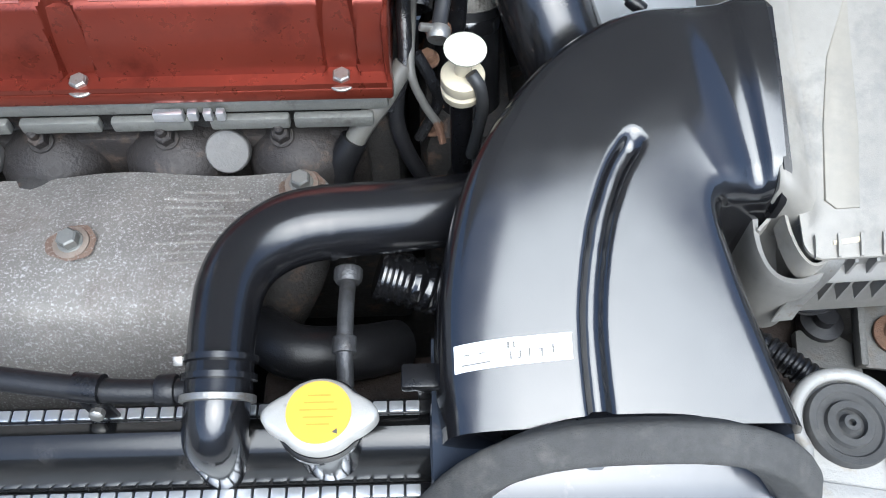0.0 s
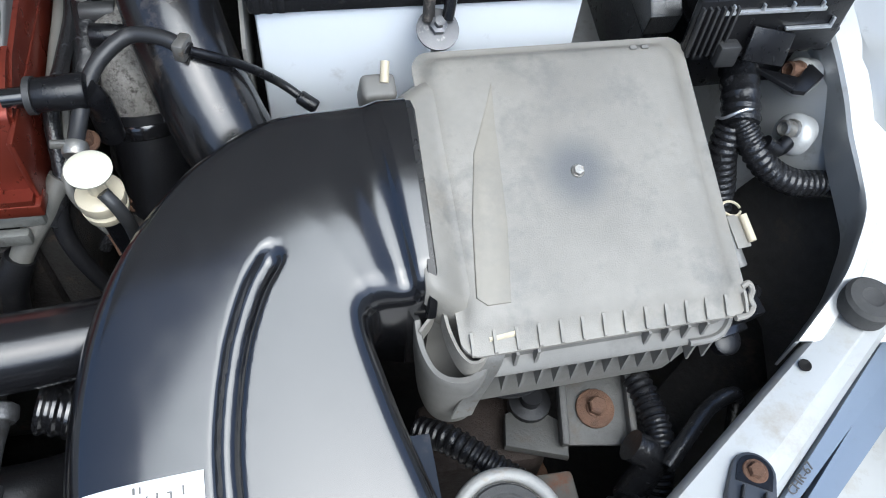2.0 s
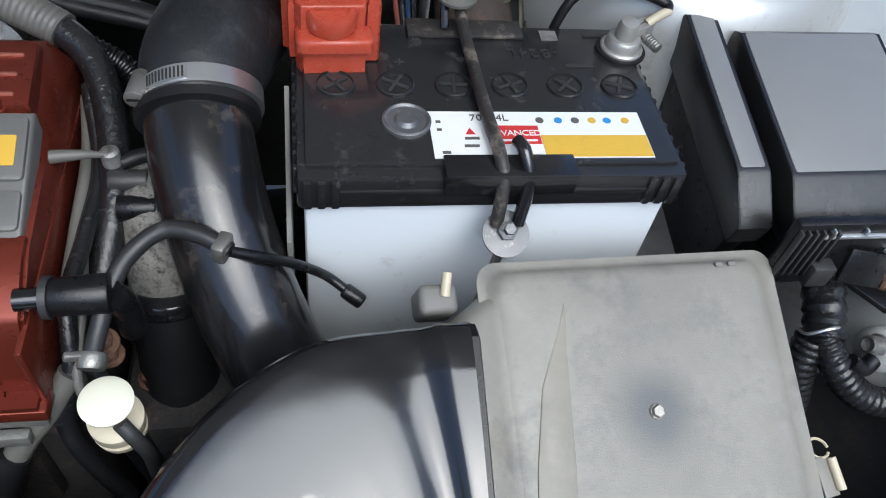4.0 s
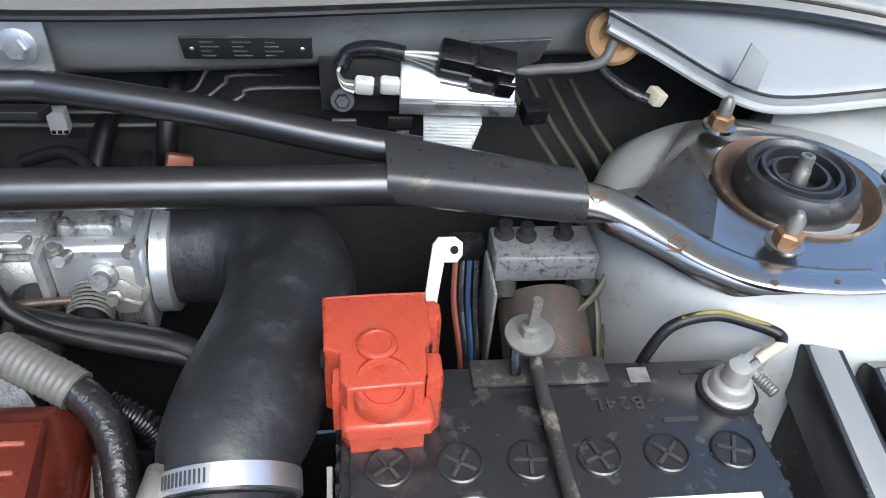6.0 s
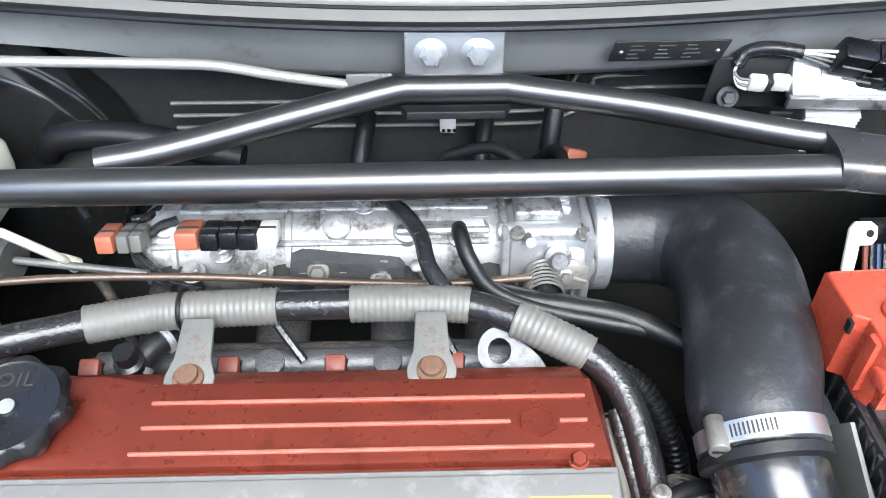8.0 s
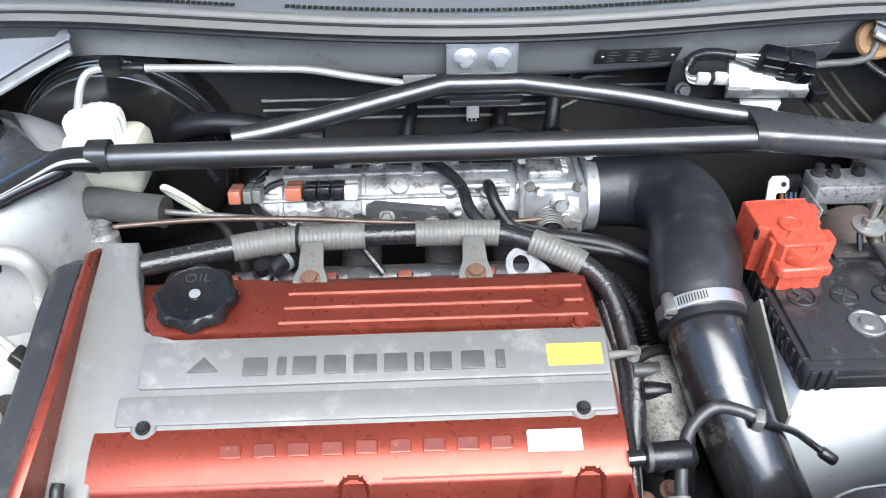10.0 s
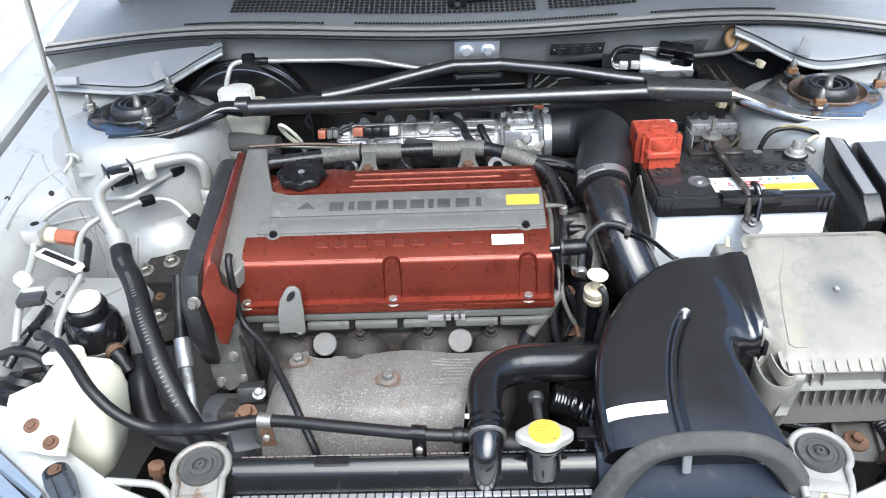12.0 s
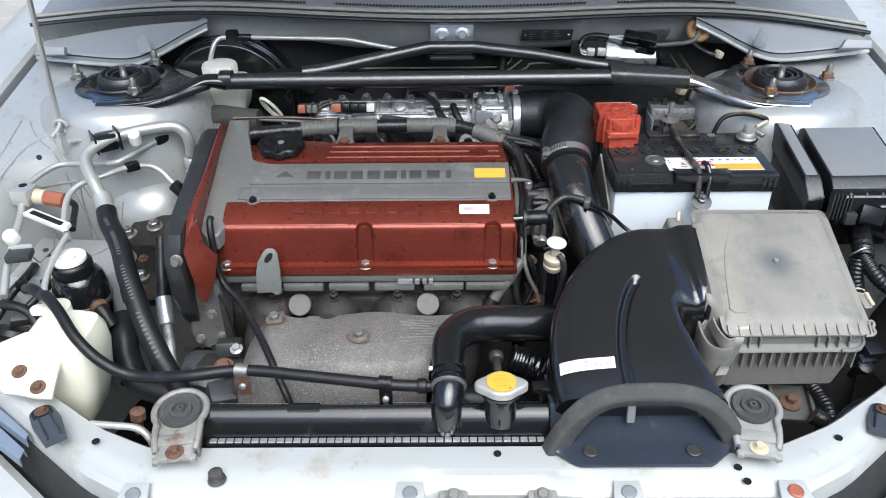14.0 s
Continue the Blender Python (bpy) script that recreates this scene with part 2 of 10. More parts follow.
def lathe(profile, origin, axis=(0, 0, 1), n=28, into=None):
    """Turned shape: (radius, height) along the axis."""
    b = bmesh.new()
    o, u, v, w = frame_at(origin, axis)
    rings = []
    for r, h in profile:
        if r < 1e-6:
            rings.append([b.verts.new(o + w * h)])
        else:
            rings.append([b.verts.new(o + w * h + (u * math.cos(k * math.tau / n) + v * math.sin(k * math.tau / n)) * r) for k in range(n)])
    for a, c in zip(rings, rings[1:]):
        for k in range(n):
            q = [a[k % len(a)], a[(k + 1) % len(a)], c[(k + 1) % len(c)], c[k % len(c)]]
            q = list(dict.fromkeys(q))
            if len(q) > 2:
                b.faces.new(q)
    for ring in (rings[0], rings[-1]):
        if len(ring) > 2:
            b.faces.new(ring)
    return merge(into, b) if into is not None else b


def cyl(p0, p1, r, r1=None, n=20, bev=0.0, into=None):
    p0, p1 = Vector(p0), Vector(p1)
    h = (p1 - p0).length
    r1 = r if r1 is None else r1
    bev = min(bev, 0.4 * min(r, r1), 0.4 * h)
    prof = [(r, 0), (r1, h)] if not bev else [(r - bev, 0), (r - 0.3 * bev, 0.3 * bev), (r, bev), (r1, h - bev), (r1 - 0.3 * bev, h - 0.3 * bev), (r1 - bev, h)]
    return lathe(prof, p0, p1 - p0, n, into)


def spline(pts, per=8):
    """A smooth line through points."""
    p = [Vector(q) for q in pts]
    if len(p) < 3:
        return [p[0].lerp(p[-1], k / per) for k in range(per + 1)]
    p = [2 * p[0] - p[1], *p, 2 * p[-1] - p[-2]]
    out = []
    for i in range(1, len(p) - 2):
        a, b, c, d = p[i - 1:i + 3]
        for k in range(per):
            t = k / per
            out.append(0.5 * (2 * b + (c - a) * t + (2 * a - 5 * b + 4 * c - d) * t * t + (3 * b - a - 3 * c + d) * t ** 3))
    out.append(p[-2])
    return out


def even(pts, step):
    out, left = [pts[0]], step
    for a, b in zip(pts, pts[1:]):
        d = (b - a).length
        pos = 0.0
        while d - pos >= left:
            pos += left
            out.append(a.lerp(b, pos / d))
            left = step
        left -= d - pos
    if (out[-1] - pts[-1]).length > step * 0.2:
        out.append(pts[-1])
    return out


def tube(pts, r, n=14, per=8, into=None, radius=None, caps=True, flat=1.0, straight=False):
    """A round hose or pipe along a line; radius(k, count) may vary it."""
    line = [Vector(q) for q in pts] if straight else spline(pts, per)
    b = bmesh.new()
    up = None
    rings = []
    for i, p in enumerate(line):
        d = (line[min(i + 1, len(line) - 1)] - line[max(i - 1, 0)]).normalized()
        if up is None:
            up = frame_at(p, d)[1]
        up = (up - d * up.dot(d)).normalized()
        side = d.cross(up)
        rr = radius(i, len(line)) if radius else r
        rings.append([b.verts.new(p + (up * math.cos(k * math.tau / n) + side * math.sin(k * math.tau / n) * flat) * rr) for k in range(n)])
    for a, c in zip(rings, rings[1:]):
        for k in range(n):
            b.faces.new((a[k], a[(k + 1) % n], c[(k + 1) % n], c[k]))
    if caps:
        b.faces.new(rings[0])
        b.faces.new(rings[-1])
    return merge(into, b) if into is not None else b


def ribbed(pts, r, pitch=0.004, depth=0.14, n=14, into=None):
    """A corrugated conduit."""
    line = even(spline(pts, 12), pitch / 4)
    return tube(line, r, n, into=into, straight=True, radius=lambda i, c: r * (1 + depth * (0.5 if i % 4 in (1, 2) else -0.5)))


def prism(poly, z0, z1, bev=0.002, m=None, into=None, seg=2):
    """A flat outline (x, y) raised from z0 to z1."""
    b = bmesh.new()
    lo = [b.verts.new((x, y, z0)) for x, y in poly]
    hi = [b.verts.new((x, y, z1)) for x, y in poly]
    k = len(poly)
    b.faces.new(lo[::-1])
    top = b.faces.new(hi)
    for i in range(k):
        b.faces.new((lo[i], lo[(i + 1) % k], hi[(i + 1) % k], hi[i]))
    bmesh.ops.recalc_face_normals(b, faces=b.faces[:])
    if bev:
        bmesh.ops.bevel(b, geom=list(top.edges), offset=bev, segments=seg, affect="EDGES", profile=0.5)
    if m is not None:
        b.transform(m)
    return merge(into, b) if into is not None else b


def loft(sections, caps=True, closed=True, into=None):
    b = bmesh.new()
    rows = [[b.verts.new(p) for p in s] for s in sections]
    k = len(rows[0])
    for a, c in zip(rows, rows[1:]):
        for i in range(k if closed else k - 1):
            b.faces.new((a[i], a[(i + 1) % k], c[(i + 1) % k], c[i]))
    if caps and closed:
        b.faces.new(rows[0])
        b.faces.new(rows[-1])
    return merge(into, b) if into is not None else b


def sheet(rows, thick=0.002, into=None):
    """An open grid of points given a thickness."""
    b = loft(rows, False, False)
    bmesh.ops.recalc_face_normals(b, faces=b.faces[:])
    bmesh.ops.solidify(b, geom=b.faces[:], thickness=thick)
    return merge(into, b) if into is not None else b


def arc(cx, cy, r, a0, a1, n=8):
    return [(cx + r * math.cos(radians(a0 + (a1 - a0) * k / n)), cy + r * math.sin(radians(a0 + (a1 - a0) * k / n))) for k in range(n + 1)]


def round_rect(x0, y0, x1, y1, r, n=5):
    return arc(x1 - r, y1 - r, r, 0, 90, n) + arc(x0 + r, y1 - r, r, 90, 180, n) + arc(x0 + r, y0 + r, r, 180, 270, n) + arc(x1 - r, y0 + r, r, 270, 360, n)


def hex_bolt(p, axis=(0, 0, 1), r=0.006, h=0.006, washer=1.5, material=None, label="", name="bolt", parent=None, dome=0.0):
    b = lathe([(r * washer, 0), (r * washer, 0.0012), (r * washer * 0.93, 0.0018)], p, axis, 20)
    o, u, v, w = frame_at(p, axis)
    merge(b, lathe([(r, 0.0018), (r, h), (r * 0.82, h + 0.0012)], p, axis, 6))
    if dome:
        merge(b, lathe([(r * 0.5, h), (r * 0.5, h + dome), (r * 0.3, h + dome * 1.2)], p, axis, 12))
    return part(name, b, material or M_ZINC, parent, label)


def words(text, m, size, depth=0.0006, spacing=1.0):
    cu = bpy.data.curves.new("words", "FONT")
    cu.body, cu.size, cu.extrude, cu.align_x, cu.align_y, cu.space_character = text, size, depth, "CENTER", "CENTER", spacing
    cu.resolution_u = 3
    ob = bpy.data.objects.new("words", cu)
    scene.collection.objects.link(ob)
    me = bpy.data.meshes.new_from_object(ob.evaluated_get(bpy.context.evaluated_depsgraph_get()))
    b = bmesh.new()
    b.from_mesh(me)
    bpy.data.objects.remove(ob)
    bpy.data.curves.remove(cu)
    bpy.data.meshes.remove(me)
    b.transform(m)
    return b


def sloped(o, xdir, ydir):
    """A plane's pose: origin, and its own x and y directions."""
    x = Vector(xdir).normalized()
    z = x.cross(Vector(ydir)).normalized()
    y = z.cross(x)
    return Matrix((( x.x, y.x, z.x, o[0]), (x.y, y.y, z.y, o[1]), (x.z, y.z, z.z, o[2]), (0, 0, 0, 1)))


# ---- the setting: ground, body shell ----
MID = -0.085  # the car's middle line


def mirror(x):
    return 2 * MID - x


single("ground", box((-60, -60, -0.06), (60, 60, 0.0), 0), M_PAVE, (0, 0, 0), "pale concrete pavement under the car", "pavement", kind="structure")

# unseen plain walls, added round the car to block the low sky
M_SURROUND = mat("added_wall_render", (0.34, 0.34, 0.33), 0.85, 0.0, 0.15, 8, 0.4, 60, (0.24, 0.235, 0.22), 0.25, 2)
for _nm, _lo, _hi in (("added_wall_north", (-7, 9.0, 0), (7, 9.2, 3.4)), ("added_wall_south", (-7, -7.2, 0), (7, -7.0, 3.2)), ("added_wall_east", (6.0, -7, 0), (6.2, 9, 3.4)), ("added_wall_west", (-6.2, -7, 0), (-6.0, 9, 3.4))):
    single(_nm, box(_lo, _hi, 0.01), M_SURROUND, ((_lo[0] + _hi[0]) / 2, (_lo[1] + _hi[1]) / 2, 0), "plain unseen wall added round the car", "wall", kind="structure")

# dark floor of the engine bay
single("undertray", sheet([[(x, y, 0.42 + 0.015 * math.sin(9 * x + 5 * y)) for x in np.linspace(-0.74, 0.58, 14)] for y in np.linspace(0.08, 0.95, 10)], 0.004),
       M_DARK, (MID, 0.5, 0.42), "greasy dark floor below the engine", "undertray", kind="structure")


def apron_rows(side):
    """Inner wing: a rail along the wing's edge, a shelf, and a wall down into the bay."""
    rows = []
    for y in np.linspace(0.392 if side > 0 else 0.30, 0.99, 28):
        k = (y - 0.20) / 0.79
        rail = 0.815 + 0.165 * k ** 0.75
        wall = (0.550 if side > 0 else 0.565) - 0.10 * math.exp(-((y - 0.76) / 0.16) ** 4)
        if side > 0:
            wall += 0.055 * min(1.0, max(0.0, (0.43 - y) / 0.07))
        drop = 0.02 + 0.035 * (1 - k)
        prof = [(0.668, rail + 0.004), (0.655, rail), (0.640, rail - 0.002), (0.620, rail - 0.006), (wall + 0.040, rail - 0.016),
                (wall + 0.020, rail - 0.030 - drop * 0.4), (wall + 0.006, rail - 0.055 - drop), (wall - 0.004, rail - 0.12), (wall - 0.012, rail - 0.25), (wall - 0.03, 0.48), (wall - 0.06, 0.42)]
        if side > 0:
            # the panel ends above the open wheel arch in front of the tower
            low = 0.762 if y < 0.45 else max(0.42, 0.762 - 8 * (y - 0.45))
            prof = [(x, z) if z >= low else (prof[6][0] - 0.004 + 0.05 * (low - z), low - 0.02 * (low - z)) for x, z in prof]
        rows.append([(x if side > 0 else mirror(x), float(y), z) for x, z in prof])
    return rows


single("inner_wing_right", sheet(apron_rows(1), 0.002), M_SILVER, (0.6, 0.5, 0.8), "silver painted inner wing of the car", "inner wing", kind="structure")
single("inner_wing_left", sheet(apron_rows(-1), 0.002), M_SILVER, (-0.77, 0.5, 0.8), "silver painted inner wing of the car", "inner wing", kind="structure")


single("wheel_arch_liner", sheet([[(x + 0.03 * math.sin(7 * y), float(y), z) for x, z in ((0.60, 0.80), (0.595, 0.74), (0.575, 0.65), (0.54, 0.55), (0.46, 0.44))] for y in np.linspace(0.12, 0.56, 12)], 0.004), mat("dusty_liner_felt", (0.055, 0.051, 0.046), 0.8, 0.0, 0.35, 40, 0.5, 200, (0.10, 0.085, 0.065), 0.25, 25), (0.58, 0.35, 0.5), "dark wheel arch liner below the inner wing", "liner", kind="structure")


# curved flange from the front panel up to the right wing rail
_in = spline([(0.500, 0.266, 0.757), (0.517, 0.279, 0.764), (0.544, 0.301, 0.778), (0.559, 0.321, 0.790), (0.570, 0.341, 0.802), (0.570, 0.363, 0.815), (0.567, 0.390, 0.832), (0.568, 0.415, 0.847), (0.566, 0.450, 0.867), (0.560, 0.500, 0.893)], 5)
_out = spline([(0.520, 0.262, 0.757), (0.537, 0.277, 0.766), (0.558, 0.298, 0.777), (0.572, 0.318, 0.788), (0.583, 0.342, 0.803), (0.588, 0.365, 0.817), (0.590, 0.390, 0.833), (0.592, 0.415, 0.848), (0.592, 0.450, 0.868), (0.590, 0.500, 0.894)], 5)
single("wing_flange", sheet([[a + Vector((0.006, 0.004, -0.045)), a + Vector((0.002, 0.001, -0.012)), a + Vector((0.0005, 0, -0.003)), a + (c - a) * 0.12, a + (c - a) * 0.88, c + Vector((-0.0005, 0, -0.003)), c + Vector((0.004, 0, -0.010)), c + Vector((0.030, -0.004, -0.006)), c + Vector((0.085, -0.006, 0.002))] for a, c in zip(_in, _out)], 0.002), M_SILVER, (0.57, 0.37, 0.76), "curved silver flange joining wing and front panel", "flange", kind="structure")


def outer_wing(side):
    rows = []
    for y in np.linspace(-0.02, 1.5, 24):
        k = max(0.0, (y - 0.20) / 0.79)
        z = 0.83 + 0.165 * k ** 0.75 if y > 0.2 else 0.83 - 0.3 * (0.2 - y)
        bow = 0.05 * max(0.0, 0.35 - y) ** 1.2
        prof = [(0.676, z - 0.05), (0.678, z - 0.004), (0.684, z + 0.003), (0.70, z + 0.006), (0.74, z + 0.004), (0.79, z - 0.012), (0.83, z - 0.05), (0.85, z - 0.14), (0.855, 0.40)]
        rows.append([(x - bow if side > 0 else mirror(x - bow), float(y), zz) for x, zz in prof])
    return sheet(rows, 0.002)


single("wing_right", outer_wing(1), M_SILVER_BRIGHT, (0.76, 0.7, 0.6), "silver outer wing panel of the car", "wing", kind="structure")
single("wing_left", outer_wing(-1), M_SILVER_BRIGHT, (-0.93, 0.7, 0.6), "silver outer wing panel of the car", "wing", kind="structure")


# strut towers
def tower(name, cx, cy, top):
    b = lathe([(0.060, -0.004), (0.100, -0.002), (0.122, -0.006), (0.136, -0.018), (0.142, -0.045), (0.145, -0.15), (0.146, -0.30), (0.148, -0.50)], (cx, cy, top), (0.0, 0.06, 1), 48)
    single(name, b, M_SILVER, (cx, cy, 0.5), "rounded silver painted strut tower", "strut tower", kind="structure")


tower("strut_tower_right", 0.465, 0.745, 0.955)
tower("strut_tower_left", -0.638, 0.752, 0.962)

# firewall with dark insulation, and the cowl box over it
rows = [[(float(x), 0.945 + 0.012 * math.sin(x * 14) * math.sin(z * 17) + 0.03 * max(0, abs(x - MID) - 0.42), float(z)) for x in np.linspace(-0.84, 0.67, 40)] for z in np.linspace(0.42, 0.99, 16)]
single("firewall", sheet(rows, 0.004), M_INSUL, (MID, 0.95, 0.42), "firewall covered in dark insulation mat", "firewall", kind="structure")


def cowl_y(x):
    d2 = (x - MID) ** 2
    return 0.820 + 0.315 * d2 - 0.577 * d2 ** 3


def cowl_z(x):
    d = x - MID
    return 1.0390 - 0.008 * d + 0.057 * d ** 2 - 0.48 * d ** 4 + 0.478 * d ** 6 - 0.017 * d ** 3


xs = np.linspace(-0.844, 0.674, 52)
prof = [(0.12, -0.066), (0.075, -0.064), (0.052, -0.060), (0.042, -0.050), (0.030, -0.026), (0.019, -0.007), (0.012, -0.001), (0.03, 0.002)]
def cut(x):
    # the panel is cut away over the brake servo
    return 1 - 0.55 * max(0.0, min(1.0, 1.6 - abs(x + 0.44) / 0.11))


single("cowl_panel", sheet([[(float(x), cowl_y(x) + (dy if dz > -0.027 else 0.030 + (dy - 0.030) * cut(x) ** 2), cowl_z(x) + (dz if dz > -0.027 else -0.026 + (dz + 0.026) * cut(x))) for dy, dz in prof] for x in xs], 0.002), M_SILVER,
       (MID, 0.87, 0.97), "silver painted cowl panel above the firewall", "cowl", kind="structure")
# rubber weatherstrip along the cowl's edge
lip = [(float(x), cowl_y(x) - 0.002, cowl_z(x) + 0.006) for x in xs]
single("cowl_seam", tube([(float(x), cowl_y(x) + 0.0165, cowl_z(x) + 0.0120) for x in xs], 0.0016, 6, 2), M_INSUL, (MID, 0.88, 1.045), "thin dark seam along the cowl flange", "seam", kind="structure")
single("cowl_bead", tube([(float(x), cowl_y(x) + 0.026, cowl_z(x) + 0.0125) for x in xs], 0.0055, 12, 2), M_FLANGE, (MID, 0.88, 1.045), "rounded grey bead along the cowl flange", "trim", kind="structure")
single("weatherstrip", tube(lip, 0.0050, 10, 2, flat=0.7), M_RUBBER, (MID, 0.87, 1.03), "black rubber weatherstrip along the cowl edge", "weatherstrip", kind="structure")
single("cowl_flange", sheet([[(float(x), cowl_y(x) + dy, cowl_z(x) + dz) for dy, dz in ((0.004, 0.004), (0.016, 0.011), (0.03, 0.014), (0.036, 0.010))] for x in xs], 0.002),
       M_FLANGE, (MID, 0.88, 1.04), "dusty grey cowl seal flange", "trim", kind="structure")
# plastic cowl cover with grilles, wind-screen behind
rows = [[(float(x), cowl_y(x) + 0.034 + t, cowl_z(x) + 0.010 + 0.25 * t) for t in (0, 0.012, 0.03, 0.06, 0.12, 0.20)] for x in xs]
cowl_cover = single("cowl_cover", sheet(rows, 0.003), M_COWL, (MID, 0.95, 1.05), "blue-grey plastic cowl cover with fine air grilles", "cowl cover", kind="structure")
single("windscreen", sheet([[(float(x), 1.12 + t, 1.09 + 0.55 * t) for t in (0, 0.3, 0.8)] for x in np.linspace(-0.80, 0.63, 6)], 0.005),
       mat("windscreen_glass", (0.02, 0.025, 0.03), 0.04, 0.0, 0.05, 10, 0.0), (MID, 1.2, 1.1), "dark sloping windscreen glass", "windscreen", kind="structure")


def grille(x0, x1, t0, t1, pitch, name):
    b = bmesh.new()
    nx, nt = int((x1 - x0) / pitch), max(1, int((t1 - t0) / pitch))
    for i in range(nx):
        for j in range(nt):
            x, t = x0 + (i + 0.5) * pitch, t0 + (j + 0.5) * (t1 - t0) / nt
            box((x - pitch * 0.34, cowl_y(x) + 0.034 + t - pitch * 0.36, cowl_z(x) + 0.0125 + 0.25 * t), (x + pitch * 0.34, cowl_y(x) + 0.034 + t + pitch * 0.36, cowl_z(x) + 0.0145 + 0.25 * t), 0, into=b)
    ob = part(name, b, M_INSUL, cowl_cover)
    return ob


# side gussets between cowl and towers
GUSSET = spline([(0.350, 0.872, 1.029), (0.390, 0.862, 1.012), (0.429, 0.855, 0.993), (0.458, 0.850, 0.981), (0.485, 0.847, 0.974), (0.515, 0.848, 0.9725), (0.55, 0.850, 0.9745), (0.60, 0.852, 0.979), (0.66, 0.855, 0.985)], 4)


def gusset(side):
    f = (lambda x: x) if side > 0 else mirror
    rows = []
    for p in GUSSET:
        yb, zb = cowl_y(p.x) + 0.006, cowl_z(p.x) - 0.001
        rows.append([(f(p.x), p.y + 0.001, p.z - 0.010), (f(p.x), p.y, p.z), (f(p.x), p.y + 0.002, p.z + 0.003)] + [(f(p.x), (p.y + 0.004) * (1 - t) + yb * t + 0.004 * math.sin(math.pi * t), (p.z + 0.004) * (1 - t) + zb * t) for t in (0.05, 0.35, 0.7, 1.0)])
    return sheet(rows, 0.002)


for _s, _n in ((1, "right"), (-1, "left")):
    _g = single("cowl_gusset_" + _n, gusset(_s), M_GUSSET, ((0.5 if _s > 0 else mirror(0.5)), 0.86, 0.98), "blue-grey plastic corner cover below the windscreen", "corner cover", kind="structure")
    f_ = (lambda x: x) if _s > 0 else mirror
    part("fin", prism([(0, 0), (0.020, -0.006), (0.026, 0.016), (0.012, 0.030)], 0, 0.003, 0.0008, sloped((f_(0.445), 0.840, 0.990), (_s, -0.25, 0.1), (0, 0.5, 0.9))), M_COWL, _g)
    part("flange_lip", tube([(f_(p.x), p.y - 0.002, p.z - 0.010) for p in GUSSET], 0.0036, 8, 1), M_SILVER, _g)
    part("seam_line", tube([(f_(p.x), p.y - 0.0005, p.z + 0.001) for p in GUSSET], 0.0012, 6, 1), M_INSUL, _g)
    part("tab", prism([(0, 0), (0.055, 0.0), (0.055, 0.014), (0.010, 0.016)], 0, 0.010, 0.002, sloped((f_(0.595) if _s > 0 else f_(0.650), 0.834, 0.984), (1, 0, 0), (0, 0.5, 0.86))), M_GUSSET, _g)

# front cross panel over the radiator
rows = []
for x in np.linspace(-0.77, 0.62, 70):
    u = abs(x - (-0.075))
    y1 = 0.139 + 0.42 * max(0.0, u - 0.37) + 0.25 * max(0.0, u - 0.44)
    y0 = 0.066 + 0.50 * max(0.0, u - 0.37) + 0.28 * max(0.0, u - 0.44)
    z = 0.745 + 0.05 * max(0.0, u - 0.38) + 0.9 * max(0.0, u - 0.55) ** 2
    # pressed recess round the bonnet latch, and a shallow step along the front
    q = min(1.0, max(0.0, (0.086 - abs(x + 0.040)) / 0.020))
    q = q * q * (3 - 2 * q)
    y0 += 0.011 * q
    w = y1 - y0
    rows.append([(float(x), y1 + 0.002, z - 0.018), (float(x), y1, z - 0.004), (float(x), y1 - 0.004, z), (float(x), y1 - 0.009, z + 0.0003), (float(x), y0 + 0.60 * w, z + 0.0015), (float(x), y0 + 0.40 * w, z + 0.001), (float(x), y0 + 0.35 * w, z - 0.001 - 0.006 * q), (float(x), y0 + 0.14 * w, z - 0.002 - 0.008 * q), (float(x), y0 + 0.03 * w, z - 0.009 - 0.008 * q), (float(x), y0 - 0.001, z - 0.05)])
single("radiator_support", sheet(rows, 0.002), M_SILVER_BRIGHT, (-0.075, 0.11, 0.71), "silver-white painted panel across the bay's front", "radiator support", kind="structure")

# bumper and headlamp edge beyond the panel
rows = []
for x in np.linspace(-0.80, 0.63, 40):
    u = abs(x - (-0.075))
    y0 = 0.028 + 0.50 * max(0.0, u - 0.37) + 0.30 * max(0, u - 0.44)
    rows.append([(float(x), y0 + 0.004, 0.60), (float(x), y0 + 0.001, 0.685), (float(x), y0 - 0.012, 0.692), (float(x), y0 - 0.08, 0.685), (float(x), y0 - 0.14, 0.64), (float(x), y0 - 0.16, 0.45)])
single("bumper", sheet(rows, 0.003), M_SILVER_BRIGHT, (-0.075, -0.1, 0.45), "silver front bumper top edge", "bumper", kind="structure")
rows = []
for x in np.linspace(-0.74, 0.59, 40):
    u = abs(x - (-0.075))
    y0 = 0.066 + 0.50 * max(0.0, u - 0.37) + 0.28 * max(0.0, u - 0.44)
    rows.append([(float(x), y0 - 0.002, 0.712), (float(x), y0 - 0.012, 0.69), (float(x), y0 - 0.035, 0.665), (float(x), y0 - 0.05, 0.64)])
single("bumper_cover_trim", sheet(rows, 0.003), M_DARKGREY, (-0.075, 0.03, 0.66), "dark plastic trim behind the bumper", "trim", kind="structure")

# blue-grey headlamp rails beyond the panel's outer edge
M_RAILBLUE = mat("pale_blue_rail", (0.19, 0.23, 0.29), 0.42, 0.1, 0.1, 30, 0.05, 900, (0.16, 0.17, 0.19), 0.12, 40)


def panel_edge(x):
    u = abs(x + 0.075)
    return 0.066 + 0.50 * max(0.0, u - 0.37) + 0.28 * max(0.0, u - 0.44)


